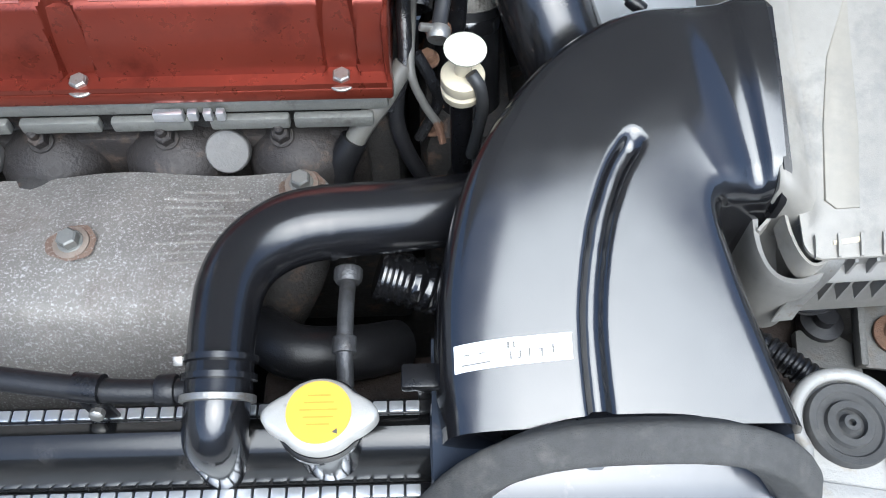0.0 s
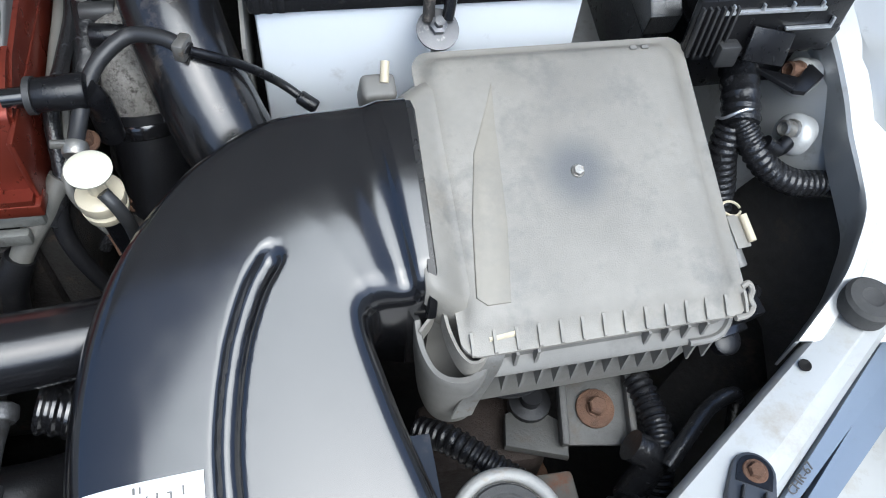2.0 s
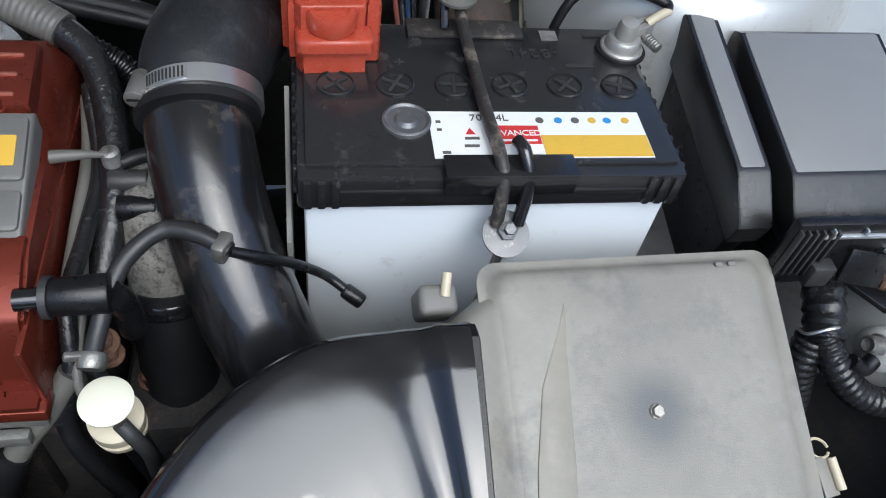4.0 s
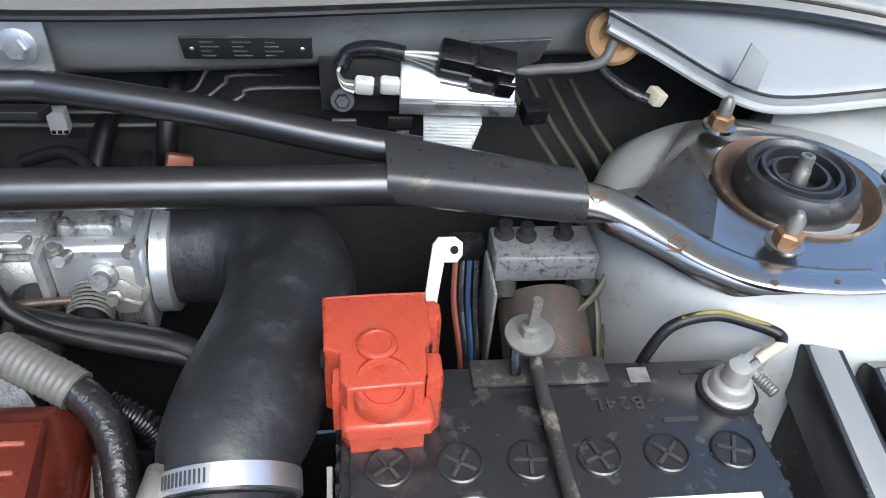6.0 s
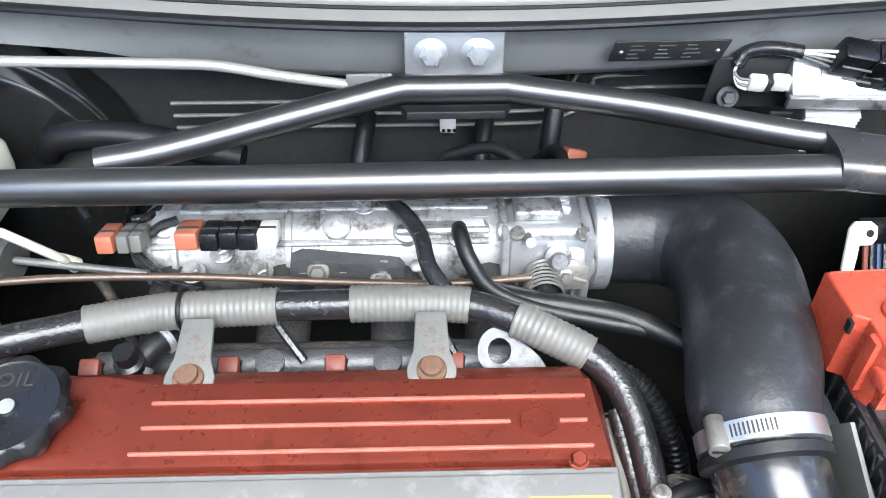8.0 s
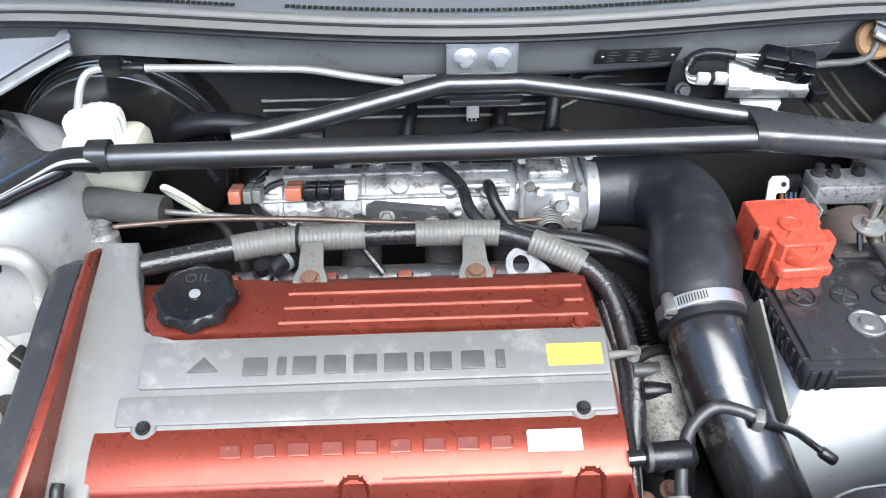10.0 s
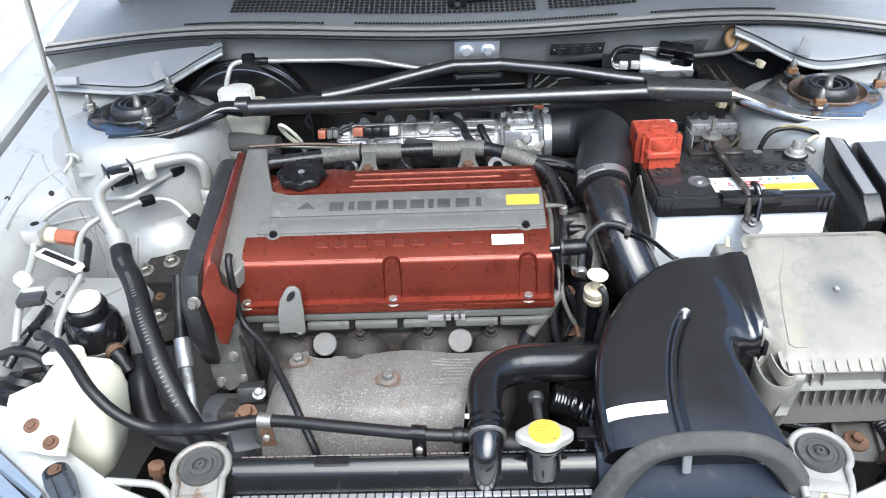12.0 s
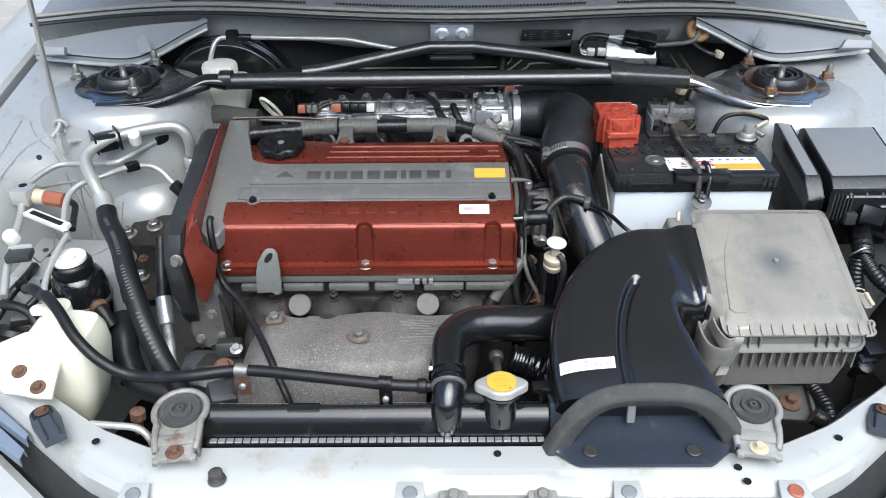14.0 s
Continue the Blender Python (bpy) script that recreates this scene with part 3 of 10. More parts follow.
for _s in (1, -1):
    for _z, _a, _b in ((0.7365, 0.003, 0.013), (0.727, 0.020, 0.036)):
        rows = []
        for _x in np.linspace(0.455, 0.625, 18):
            _k = (_x - 0.455) / 0.17
            _xx = float(_x) if _s > 0 else -0.15 - float(_x)
            _e = panel_edge(_xx)
            rows.append([(_xx, _e - _a, _z - 0.012), (_xx, _e - _a - 0.001, _z), (_xx, _e - _b - 0.014 * _k, _z), (_xx, _e - _b - 0.014 * _k - 0.001, _z - 0.012)])
        single("headlamp_rail", sheet(rows, 0.0015), M_RAILBLUE, (rows[9][0][0], rows[9][0][1], _z - 0.01), "pale blue-grey headlamp mounting rail", "rail", "headlamp rails")

# the open bonnet overhead, out of view, hinged at the cowl and propped up
rows = []
for t in np.linspace(0, 1.0, 9):
    rows.append([(float(x), 1.10 - 0.83 * t, 1.10 + 0.66 * t + 0.03 * math.sin(math.pi * t) - 0.05 * ((x - MID) / 0.66) ** 2) for x in np.linspace(-0.76, 0.59, 12)])
bonnet = single("bonnet", sheet(rows, 0.012), M_BONNET, (MID, 1.08, 1.10), "open silver bonnet over the engine bay", "bonnet", kind="structure")
for x0_ in (-0.62, -0.085, 0.45):
    part("stiffener", loft([[(x0_ - 0.03, 1.06 - 0.75 * t, 1.115 + 0.60 * t + 0.03 * math.sin(math.pi * t)), (x0_ + 0.03, 1.06 - 0.75 * t, 1.115 + 0.60 * t + 0.03 * math.sin(math.pi * t)), (x0_ + 0.02, 1.06 - 0.75 * t, 1.09 + 0.60 * t + 0.03 * math.sin(math.pi * t)), (x0_ - 0.02, 1.06 - 0.75 * t, 1.09 + 0.60 * t + 0.03 * math.sin(math.pi * t))] for t in np.linspace(0.05, 0.98, 8)]), M_BONNET, bonnet)


# ---- the engine ----
engine = thing("engine", (-0.21, 0.5, 0.45), "transverse car engine with red and grey valve cover", "engine")
b = box((-0.425, 0.415, 0.45), (0.005, 0.62, 0.808), 0.008)
box((-0.43, 0.425, 0.78), (0.0, 0.615, 0.812), 0.004, into=b)
part("engine_block", b, M_MANIFOLD, engine, "oily dark cylinder head and block")
M_HEAD = mat("stained_head_alloy", (0.17, 0.17, 0.155), 0.5, 0.4, 0.25, 60, 0.3, 500, (0.08, 0.075, 0.065), 0.3, 40)
part("head_ledge", box((-0.43, 0.401, 0.794), (0.0, 0.42, 0.806), 0.003), M_HEAD, engine, "stained alloy ledge of the cylinder head")
for x in (-0.36, -0.30, -0.235, -0.17, -0.10, -0.04):
    part("ledge_rib", box((x - 0.0285, 0.3945, 0.7835), (x + 0.0285, 0.402, 0.7945), 0.002), M_HEAD, engine)
for x0_, x1_ in ((-0.165, -0.144), (-0.141, -0.134), (-0.130, -0.124), (-0.121, -0.115)):
    part("wire_rail", box((x0_, 0.3915, 0.7965), (x1_, 0.3975, 0.8045), 0.001), M_ALU, engine)

# valve cover: slope and pockets for its bolts
VB = (-0.406, -0.210, -0.031)


def cover_z(x, y):
    if y < 0.4125:
        z = 0.820
    elif y < 0.4245:
        z = 0.820 + (0.872 - 0.820) * ((y - 0.4125) / 0.012) ** 0.8
    elif y < 0.462:
        z = 0.872 + (0.887 - 0.872) * (1 - (1 - (y - 0.4245) / 0.0375) ** 1.5)
    else:
        z = 0.887
    for xb in VB[1:]:
        d = math.hypot(x - xb, max(0, y - 0.415) if y > 0.415 else 0)
        if d < 0.0165:
            z = min(z, 0.820 + 0.060 * max(0.0, (d - 0.0140) / 0.0025))
    return z


ys = [0.398, 0.4, 0.406, 0.412, 0.4128, 0.4138, 0.415, 0.4165, 0.418, 0.4195, 0.421, 0.4225, 0.424, 0.4252, 0.427, 0.4285, 0.430, 0.4315, 0.433, 0.436, 0.44, 0.445, 0.452, 0.4615, 0.4665]
vx = [-0.409 + 0.409 * k / 80 for k in range(81)]
for xb in VB[1:]:
    vx += [xb + d * 0.0008 for d in range(-24, 25)]
vx = sorted(set(round(v, 5) for v in vx if v <= 0.002))
valve_cover = part("valve_cover", sheet([[(x, y, cover_z(x, y)) for y in ys] for x in vx], -0.004), M_RED, engine, "glossy red painted cast valve cover")
b = bmesh.new()
box((-0.418, 0.397, 0.809), (0.004, 0.414, 0.8195), 0.002, into=b)
box((-0.0015, 0.405, 0.809), (0.003, 0.62, 0.868), 0.002, into=b)
# end wall
loft([[(x, 0.400, 0.815), (x, 0.4135, 0.821), (x, 0.4245, 0.8715), (x, 0.462, 0.8865), (x, 0.54, 0.912), (x, 0.60, 0.917), (x, 0.62, 0.905), (x, 0.635, 0.86), (x, 0.635, 0.81)] for x in (-0.418, -0.012)] + [[(0.0015, 0.400, 0.815), (0.0015, 0.4135, 0.821), (0.0015, 0.4245, 0.8715), (0.0015, 0.462, 0.8865), (0.0015, 0.54, 0.896), (0.0015, 0.60, 0.896), (0.0015, 0.62, 0.888), (0.0015, 0.635, 0.86), (0.0015, 0.635, 0.81)]], into=b)
part("cover_flange", b, M_RED, valve_cover)
# grey centre panel: two steps, sloped


def top_z(y):
    return 0.8885 + (y - 0.4635) / 0.075 * 0.025


poly = [(-0.002, 0.463), (-0.002, 0.5395), (-0.36, 0.5395), (-0.385, 0.548), (-0.40, 0.60), (-0.405, 0.632), (-0.436, 0.632), (-0.440, 0.55), (-0.4405, 0.46), (-0.437, 0.415), (-0.425, 0.402), (-0.412, 0.406), (-0.405, 0.418), (-0.402, 0.44)] + arc(-0.388, 0.45, 0.013, 180, 90, 6)
b = bmesh.new()
base_v = [b.verts.new((x, y, top_z(y) - 0.02)) for x, y in poly]
hi_v = [b.verts.new((x, y, top_z(y) + 0.002)) for x, y in poly]
top_f = b.faces.new(hi_v)
for i in range(len(poly)):
    j = (i + 1) % len(poly)
    b.faces.new((base_v[i], base_v[j], hi_v[j], hi_v[i]))
bmesh.ops.recalc_face_normals(b, faces=b.faces[:])
bmesh.ops.bevel(b, geom=list(top_f.edges), offset=0.003, segments=3, affect="EDGES", profile=0.5)
centre_cover = part("centre_cover", b, M_GREYCAST, engine, "worn grey metallic centre cover")
# raised field that carries the lettering bars
slope = sloped((-0.19, 0.512, top_z(0.512) + 0.0025), (1, 0, 0), (0, 1, 0.333))
part("raised_field", prism(round_rect(-0.192, -0.016, 0.186, 0.024, 0.003), -0.001, 0.0022, 0.0012, slope), M_GREYCAST, centre_cover)
part("ledge", prism(round_rect(-0.205, -0.046, 0.186, -0.022, 0.003), -0.001, 0.0016, 0.0012, slope), M_GREYCAST, centre_cover)
# ten plain bars for the maker's word, and a plain mark before them
for k, w in enumerate((0.016, 0.006, 0.015, 0.014, 0.015, 0.015, 0.006, 0.014, 0.015, 0.006)):
    x = -0.1 + 1.36 * (0, 0.0155, 0.029, 0.047, 0.065, 0.083, 0.097, 0.110, 0.129, 0.1455)[k]
    w = 1.25 * w
    part("letter_bar", prism(round_rect(x - w / 2, -0.008, x + w / 2, 0.008, 0.0015), 0.0015, 0.0034, 0.0006, slope), M_EMBOSS, centre_cover)
part("mark", prism([(-0.142 + 0.015 * math.cos(a), 0.001 + 0.009 * math.sin(a)) for a in (radians(-30), radians(90), radians(210))], 0.0015, 0.0032, 0.0006, slope), M_EMBOSS, centre_cover)
single("yellow_sticker", prism(round_rect(0.136, -0.0075, 0.181, 0.0115, 0.001), 0.0023, 0.0028, 0, slope), M_YELLOW, (-0.03, 0.51, 0.9), "yellow warning sticker on the grey cover", "sticker")
# the rear red strip with its ridges
strip_m = sloped((0, 0.572, 0.920), (1, 0, 0), (0, 1, 0.05))
rear_strip = part("rear_strip", prism([(-0.378, -0.0305), (-0.005, -0.0305), (-0.009, 0.026), (-0.036, 0.0275), (-0.27, 0.0275), (-0.30, 0.034), (-0.372, 0.034), (-0.385, 0.02), (-0.389, -0.015)], -0.03, 0, 0.003, strip_m), M_RED, valve_cover)
# ridges in paler red, with their pink highlight put into the colour
for k, (yy, x0) in enumerate(((-0.022, -0.275), (-0.005, -0.272), (0.012, -0.270))):
    part("ridge", prism(round_rect(x0, yy - 0.0012, -0.0145 if k != 1 else -0.060, yy + 0.0012, 0.001), 0, 0.0014, 0.0006, strip_m), mat("ridge_highlight", (0.42, 0.15, 0.11), 0.35, 0.4, 0.3, 200) if k == 0 else bpy.data.materials["ridge_highlight"], rear_strip)
part("ridge", prism(round_rect(-0.032, -0.0062, -0.0155, -0.0038, 0.001), 0, 0.0014, 0.0006, strip_m), bpy.data.materials["ridge_highlight"], rear_strip)
part("hexagon_mark", lathe([(0.0115, 0), (0.0115, 0.0015), (0.0095, 0.0015), (0.0095, 0.0004)], strip_m @ Vector((-0.044, -0.005, 0)), (0, 0, 1), 6), M_RED, rear_strip)
# bars for the second word, embossed on the red front ledge
_vt = BVHTree.FromPolygons([v.co + BASE[valve_cover] for v in valve_cover.data.vertices], [p_.vertices[:] for p_ in valve_cover.data.polygons])
_z0, _z1 = (_vt.ray_cast(Vector((-0.1, y_, 1.2)), Vector((0, 0, -1)))[0].z for y_ in (0.441, 0.451))
front_m = sloped((-0.19, 0.446, (_z0 + _z1) / 2 + 0.0002), (1, 0, 0), (0, 1, (_z1 - _z0) / 0.010))
# pale tubes along the front ridge: its highlight painted as a lighter red
part("edge_glint", tube([(x, 0.4242, _vt.ray_cast(Vector((x, 0.4252, 1.2)), Vector((0, 0, -1)))[0].z - 0.0004) for x in np.linspace(-0.405, -0.232, 8)], 0.0011, 6, 1), M_REDGLINT, valve_cover)
part("edge_glint", tube([(x, 0.4242, _vt.ray_cast(Vector((x, 0.4252, 1.2)), Vector((0, 0, -1)))[0].z - 0.0004) for x in np.linspace(-0.188, -0.053, 8)], 0.0011, 6, 1), M_REDGLINT, valve_cover)
for k in range(9):
    x = -0.113 + k * 0.0258
    _lb2 = part("letter_bar", prism(round_rect(x - 0.0085, -0.0055, x + 0.0085, 0.0055, 0.001), -0.001, 0.0013, 0.0004, front_m), M_RED, valve_cover)
    # face darker than its bar: the emboss's shade put into the colour
    part("bar_face", prism(round_rect(x - 0.0074, -0.0043, x + 0.0070, 0.0045, 0.001), 0.0013, 0.0016, 0, front_m), M_REDSHADE, _lb2)
_wl = single("worn_white_label", prism(round_rect(0.113, -0.0085, 0.155, 0.0085, 0.001), 0.0004, 0.0009, 0, front_m), M_PAPER, (-0.05, 0.45, 0.89), "worn white label on the red valve cover", "label")
part("print_bar", prism(round_rect(0.119, -0.003, 0.149, 0.003, 0.0005), 0.0009, 0.0012, 0, front_m), mat("faded_print", (0.5, 0.4, 0.36), 0.6, 0, 0.4, 300), _wl)
part("paint_chip", prism([(0.0, 0.0), (0.007, -0.002), (0.015, -0.001), (0.017, 0.004), (0.010, 0.010), (0.006, 0.008), (0.002, 0.006)], 0, 0.0006, 0, sloped((-0.088, 0.4158, 0.843), (1, 0, 0), (0, 0.25, 1))), M_ALU, valve_cover, "bare chip in the red paint")
for x in VB:
    hex_bolt((x, 0.405, 0.820), (0, -0.1, 1), 0.0065, 0.007, 1.55, M_ZINC, parent=engine)
for p in ((-0.372, 0.4665, 0.892), (-0.030, 0.4705, 0.893)):
    part("bolt_boss", lathe([(0.0105, -0.006), (0.010, 0), (0.0085, 0.0012)], p, (0, -0.33, 1), 20), M_GREYCAST, centre_cover)
    hex_bolt((p[0], p[1], p[2] + 0.001), (0, -0.33, 1), 0.0048, 0.004, 1.2, M_BLACK, parent=centre_cover)
hex_bolt((-0.024, 0.543, 0.915), (0, -0.33, 1), 0.0048, 0.004, 1.3, M_RED, parent=engine)

# timing belt covers at the engine's end
out = [(0.375, 0.80), (0.368, 0.875), (0.40, 0.905), (0.50, 0.922), (0.575, 0.940), (0.615, 0.947), (0.632, 0.938), (0.635, 0.86), (0.50, 0.85), (0.40, 0.80)]
b = loft([[(x, y + dy, z + dz) for y, z in out] for x, dy, dz in ((-0.446, 0, 0), (-0.4415, 0, 0.002), (-0.437, 0, 0))])
part("timing_backplate", b, M_RED, engine, "red painted edge of the timing cover")
poly = [(0.352, 0.80), (0.350, 0.86), (0.372, 0.893), (0.50, 0.918), (0.57, 0.936), (0.608, 0.942), (0.628, 0.930), (0.640, 0.86), (0.63, 0.79), (0.50, 0.752), (0.42, 0.742), (0.385, 0.738), (0.372, 0.748)]
b = loft([[(x, 0.50 + (y - 0.50) * s, 0.83 + (z - 0.83) * s) for y, z in poly] for x, s in ((-0.447, 0.97), (-0.449, 1.0), (-0.463, 1.0), (-0.469, 0.985), (-0.474, 0.95), (-0.4755, 0.91))])
M_TIMING = mat("dusty_black_cover", (0.020, 0.020, 0.020), 0.4, 0.0, 0.25, 40, 0.12, 800, (0.055, 0.053, 0.05), 0.3, 30)
part("timing_cover", b, M_TIMING, engine, "dusty black plastic timing belt cover")
hex_bolt((-0.452, 0.349, 0.868), (0, -1, 0.15), 0.006, 0.009, 1.4, M_ZINC, parent=engine)
M_PUMPCAST = mat("oily_cast_bracket", (0.15, 0.148, 0.138), 0.5, 0.3, 0.35, 60, 0.4, 300, (0.035, 0.030, 0.025), 0.4, 45)
part("pump_casting", loft([[(x, y, z) for x, z in ((-0.447 + dx, 0.808), (-0.414 - dx, 0.812), (-0.408 - dx, 0.765), (-0.414 - dx, 0.715), (-0.445, 0.700), (-0.466 + dx, 0.722), (-0.463 + dx, 0.756))] for y, dx in ((0.372, 0.004), (0.376, 0.0), (0.42, 0.0))]), M_PUMPCAST, engine, "oily cast bracket under the timing cover")
part("casting_web", prism([(-0.412, 0.70), (-0.398, 0.70), (-0.406, 0.78), (-0.412, 0.80)], 0.362, 0.372, 0.002, Matrix(((1, 0, 0, 0), (0, 0, 1, 0), (0, 1, 0, 0), (0, 0, 0, 1)))), M_MANIFOLD, engine)
for p in ((-0.452, 0.371, 0.718), (-0.428, 0.371, 0.762), (-0.420, 0.371, 0.722)):
    hex_bolt(p, (0, -1, 0.2), 0.0052, 0.006, 1.5, M_ZINC, parent=engine)
# red front plate below the fin
part("front_plate", prism([(-0.012, 0.045), (0.004, 0.078), (0.013, 0.085), (0.016, 0.05), (0.030, 0.03), (0.022, 0.0), (0.006, -0.035), (-0.003, -0.032)], 0, 0.006, 0.0015, sloped((-0.432, 0.358, 0.832), (1, 0.35, 0), (0, 0.12, 1))), M_RED, engine)

# oil filler cap
cap = thing("oil_filler_cap", (-0.346, 0.575, 0.915), "black ribbed oil filler cap on the valve cover", "oil cap")
part("cap_skirt", lathe([(0.022, -0.01), (0.024, 0.006), (0.03, 0.008)], (-0.346, 0.575, 0.915), (0, -0.12, 1), 32), M_BLACK, cap)
b = bmesh.new()
o, u, v, w = frame_at((-0.346, 0.575, 0.923), (0, -0.12, 1))
rings = []
for r, h in ((0.028, 0), (0.0335, 0.002), (0.034, 0.009), (0.032, 0.012), (0.0295, 0.0128), (0.028, 0.0118), (0.008, 0.0118), (0.006, 0.0108)):
    rings.append([b.verts.new(o + w * h + (u * math.cos(a) + v * math.sin(a)) * (r + (0.0022 * math.cos(8 * a) if r > 0.031 else 0))) for a in [k * math.tau / 64 for k in range(64)]])
for a_, c_ in zip(rings, rings[1:]):
    for k in range(64):
        b.faces.new((a_[k], a_[(k + 1) % 64], c_[(k + 1) % 64], c_[k]))
b.faces.new(rings[0]); b.faces.new(rings[-1])
part("cap_top", b, M_BLACK, cap)
part("centre_rivet", lathe([(0.005, 0), (0.0048, 0.0008), (0.002, 0.0012)], o + w * 0.0112, w, 16), M_ALU, cap)
part("lettering", words("OIL", sloped(o + w * 0.0118 + Vector((0, 0.0165, 0.002)), (1, 0, 0), (0, 1, 0.12)), 0.0135, 0.0005, 1.1), M_DARKGREY, cap)

M_EXHAUST = mat("burnt_cast_iron", (0.030, 0.026, 0.024), 0.6, 0.3, 0.4, 90, 0.5, 300, (0.085, 0.06, 0.045), 0.25, 60)
M_PLUG = mat("dull_steel_plug", (0.13, 0.125, 0.118), 0.6, 0.3, 0.2, 60, 0.3, 500)
# exhaust side: manifold and its heat shield
b = bmesh.new()
for x in (-0.36, -0.265, -0.17, -0.075):
    part("manifold_branch", tube([(x, 0.42, 0.735), (x, 0.37, 0.73), (x, 0.335, 0.70), (x + 0.25 * (-0.2 - x), 0.31, 0.64)], 0.024, 16), M_MANIFOLD, engine)
    part("manifold_boss", lathe([(0.036, -0.03), (0.041, -0.004), (0.037, 0.010), (0.027, 0.021), (0.014, 0.027), (0.0, 0.029)], (x + 0.004, 0.408, 0.742), (0, -0.25, 1), 28), M_EXHAUST, engine)
box((-0.41, 0.405, 0.68), (-0.02, 0.42, 0.765), 0.004, into=b)
part("exhaust_manifold", b, M_EXHAUST, engine, "dark cast iron exhaust manifold")
for x in (-0.346, -0.258, -0.166, -0.081):
    hex_bolt((x, 0.400, 0.770), (0, -0.35, 1), 0.0072, 0.009, 1.3, M_EXHAUST, name="nut", parent=engine, dome=0.007)
for p in ((-0.311, 0.412, 0.738), (-0.123, 0.413, 0.738)):
    part("core_plug", lathe([(0.0165, -0.006), (0.0165, 0.002), (0.0155, 0.003), (0, 0.003)], (p[0] + (0.003 if p[0] < -0.2 else 0.0), 0.396, 0.759), (0, -0.75, 0.66), 24), M_PLUG, engine)


def shield_z(x, y):
    k = (y - 0.225) / 0.165
    z = 0.752 + 0.018 * math.sin(math.pi * min(1, max(0, k)) ** 0.8) - 0.085 * max(0, 1 - k * 4.5) ** 1.6 + 0.004 * math.sin(40 * x) * math.sin(30 * y)
    e = max(0.0, abs(x + 0.195) - 0.135) / 0.04
    return z - 0.03 * e ** 2


def shield_edge(x):
    # top edge with notches where the plugs stand
    y = 0.386 if x < -0.325 else 0.378
    for c, w in ((-0.311, 0.018), (-0.123, 0.0)):
        d = abs(x - c)
        if d < w:
            y = min(y, 0.378 - 0.010 * math.sqrt(max(0.0, 1 - (d / w) ** 2)))
    return y


rows = []
for x in np.linspace(-0.372, -0.044, 72):
    e = shield_edge(x)
    corner = 0.03 * max(0, (abs(x + 0.208) - 0.138) / 0.026) ** 2
    _q = min(1.0, max(0.0, (x + 0.140) / 0.045))
    front = 0.205 + corner + 0.105 * _q * _q * (3 - 2 * _q)
    rows.append([(float(x), front + (e - corner * 0.6 - front) * t, shield_z(x, front + (e - corner * 0.6 - front) * t)) for t in np.linspace(0, 1, 26)])
M_BLOOM = mat("rust_bloomed_steel", (0.17, 0.115, 0.085), 0.6, 0.3, 0.35, 90, 0.4, 600, (0.30, 0.27, 0.24), 0.35, 400)
M_NUTRING = mat("rust_ringed_steel", (0.24, 0.20, 0.165), 0.5, 0.5, 0.3, 120, 0.2, 800, RUST, 0.3, 120)
shield = thing("heat_shield", (-0.2, 0.3, 0.76), "rusty speckled steel exhaust heat shield with bolts", "heat shield")
part("shield_plate", sheet(rows, 0.0018), M_SHIELD, shield)
for x, y in ((-0.214, 0.308), (-0.336, 0.352), (-0.064, 0.358)):
    z = shield_z(x, y)
    part("washer", lathe([(0.0125, 0.0015), (0.012, 0.0042), (0.009, 0.0048)], (x, y, z), (0, -0.1, 1), 24), M_NUTRING, shield)
    hex_bolt((x, y, z + 0.0038), (0, -0.1, 1), 0.0072, 0.008, 1.2, M_RAIL0, parent=shield)
    # rust bloom round the bolt
    bm_ = bmesh.new()
    cv_ = bm_.verts.new((x, y, z + 0.0034))
    rim_ = []
    for k in range(28):
        a_ = k * math.tau / 28
        r_ = 0.0168 + 0.0008 * math.sin(3 * a_ + 40 * x) + 0.0006 * math.sin(7 * a_)
        rim_.append(bm_.verts.new((x + r_ * math.cos(a_), y + 0.85 * r_ * math.sin(a_), shield_z(x + r_ * math.cos(a_), y + 0.85 * r_ * math.sin(a_)) + 0.0030)))
    for k in range(28):
        bm_.faces.new((cv_, rim_[k], rim_[(k + 1) % 28]))
    part("rust_bloom", bm_, M_BLOOM, shield)
for k in range(9):
    y_ = 0.290 + 0.0085 * k
    part("pressed_mark", tube([(x_, y_, shield_z(x_, y_) + 0.0006) for x_ in np.linspace(-0.150 + 0.012 * math.sin(5.1 * k), -0.108 + 0.010 * math.cos(3.7 * k), 7)], 0.0014, 6, 1), M_SHIELD, shield)

# lifting eye
b = prism([(-0.017, -0.028), (0.017, -0.028), (0.018, 0.0), (0.017, 0.024)] + arc(0.006, 0.026, 0.011, 0, 140, 8) + [(-0.012, 0.018), (-0.016, 0.0)], 0, 0.005, 0.001, sloped((-0.346, 0.391, 0.8185), (1, 0.1, 0), (0.1, 0.25, 1)))
hex_bolt((-0.336, 0.389, 0.791), (0, -1, 0.3), 0.0055, 0.006, 1.4, M_ZINC, parent=engine)
part("lifting_eye", b, M_RAIL0, engine)
part("eye_hole", prism([(0.004 + 0.005 * math.cos(a) + 0.5 * 0.007 * math.sin(a), 0.024 + 0.007 * math.sin(a)) for a in np.linspace(0, math.tau, 17)[:-1]], 0.0045, 0.0062, 0, sloped((-0.346, 0.391, 0.8185), (1, 0.1, 0), (0.1, 0.25, 1))), M_DARK, engine)


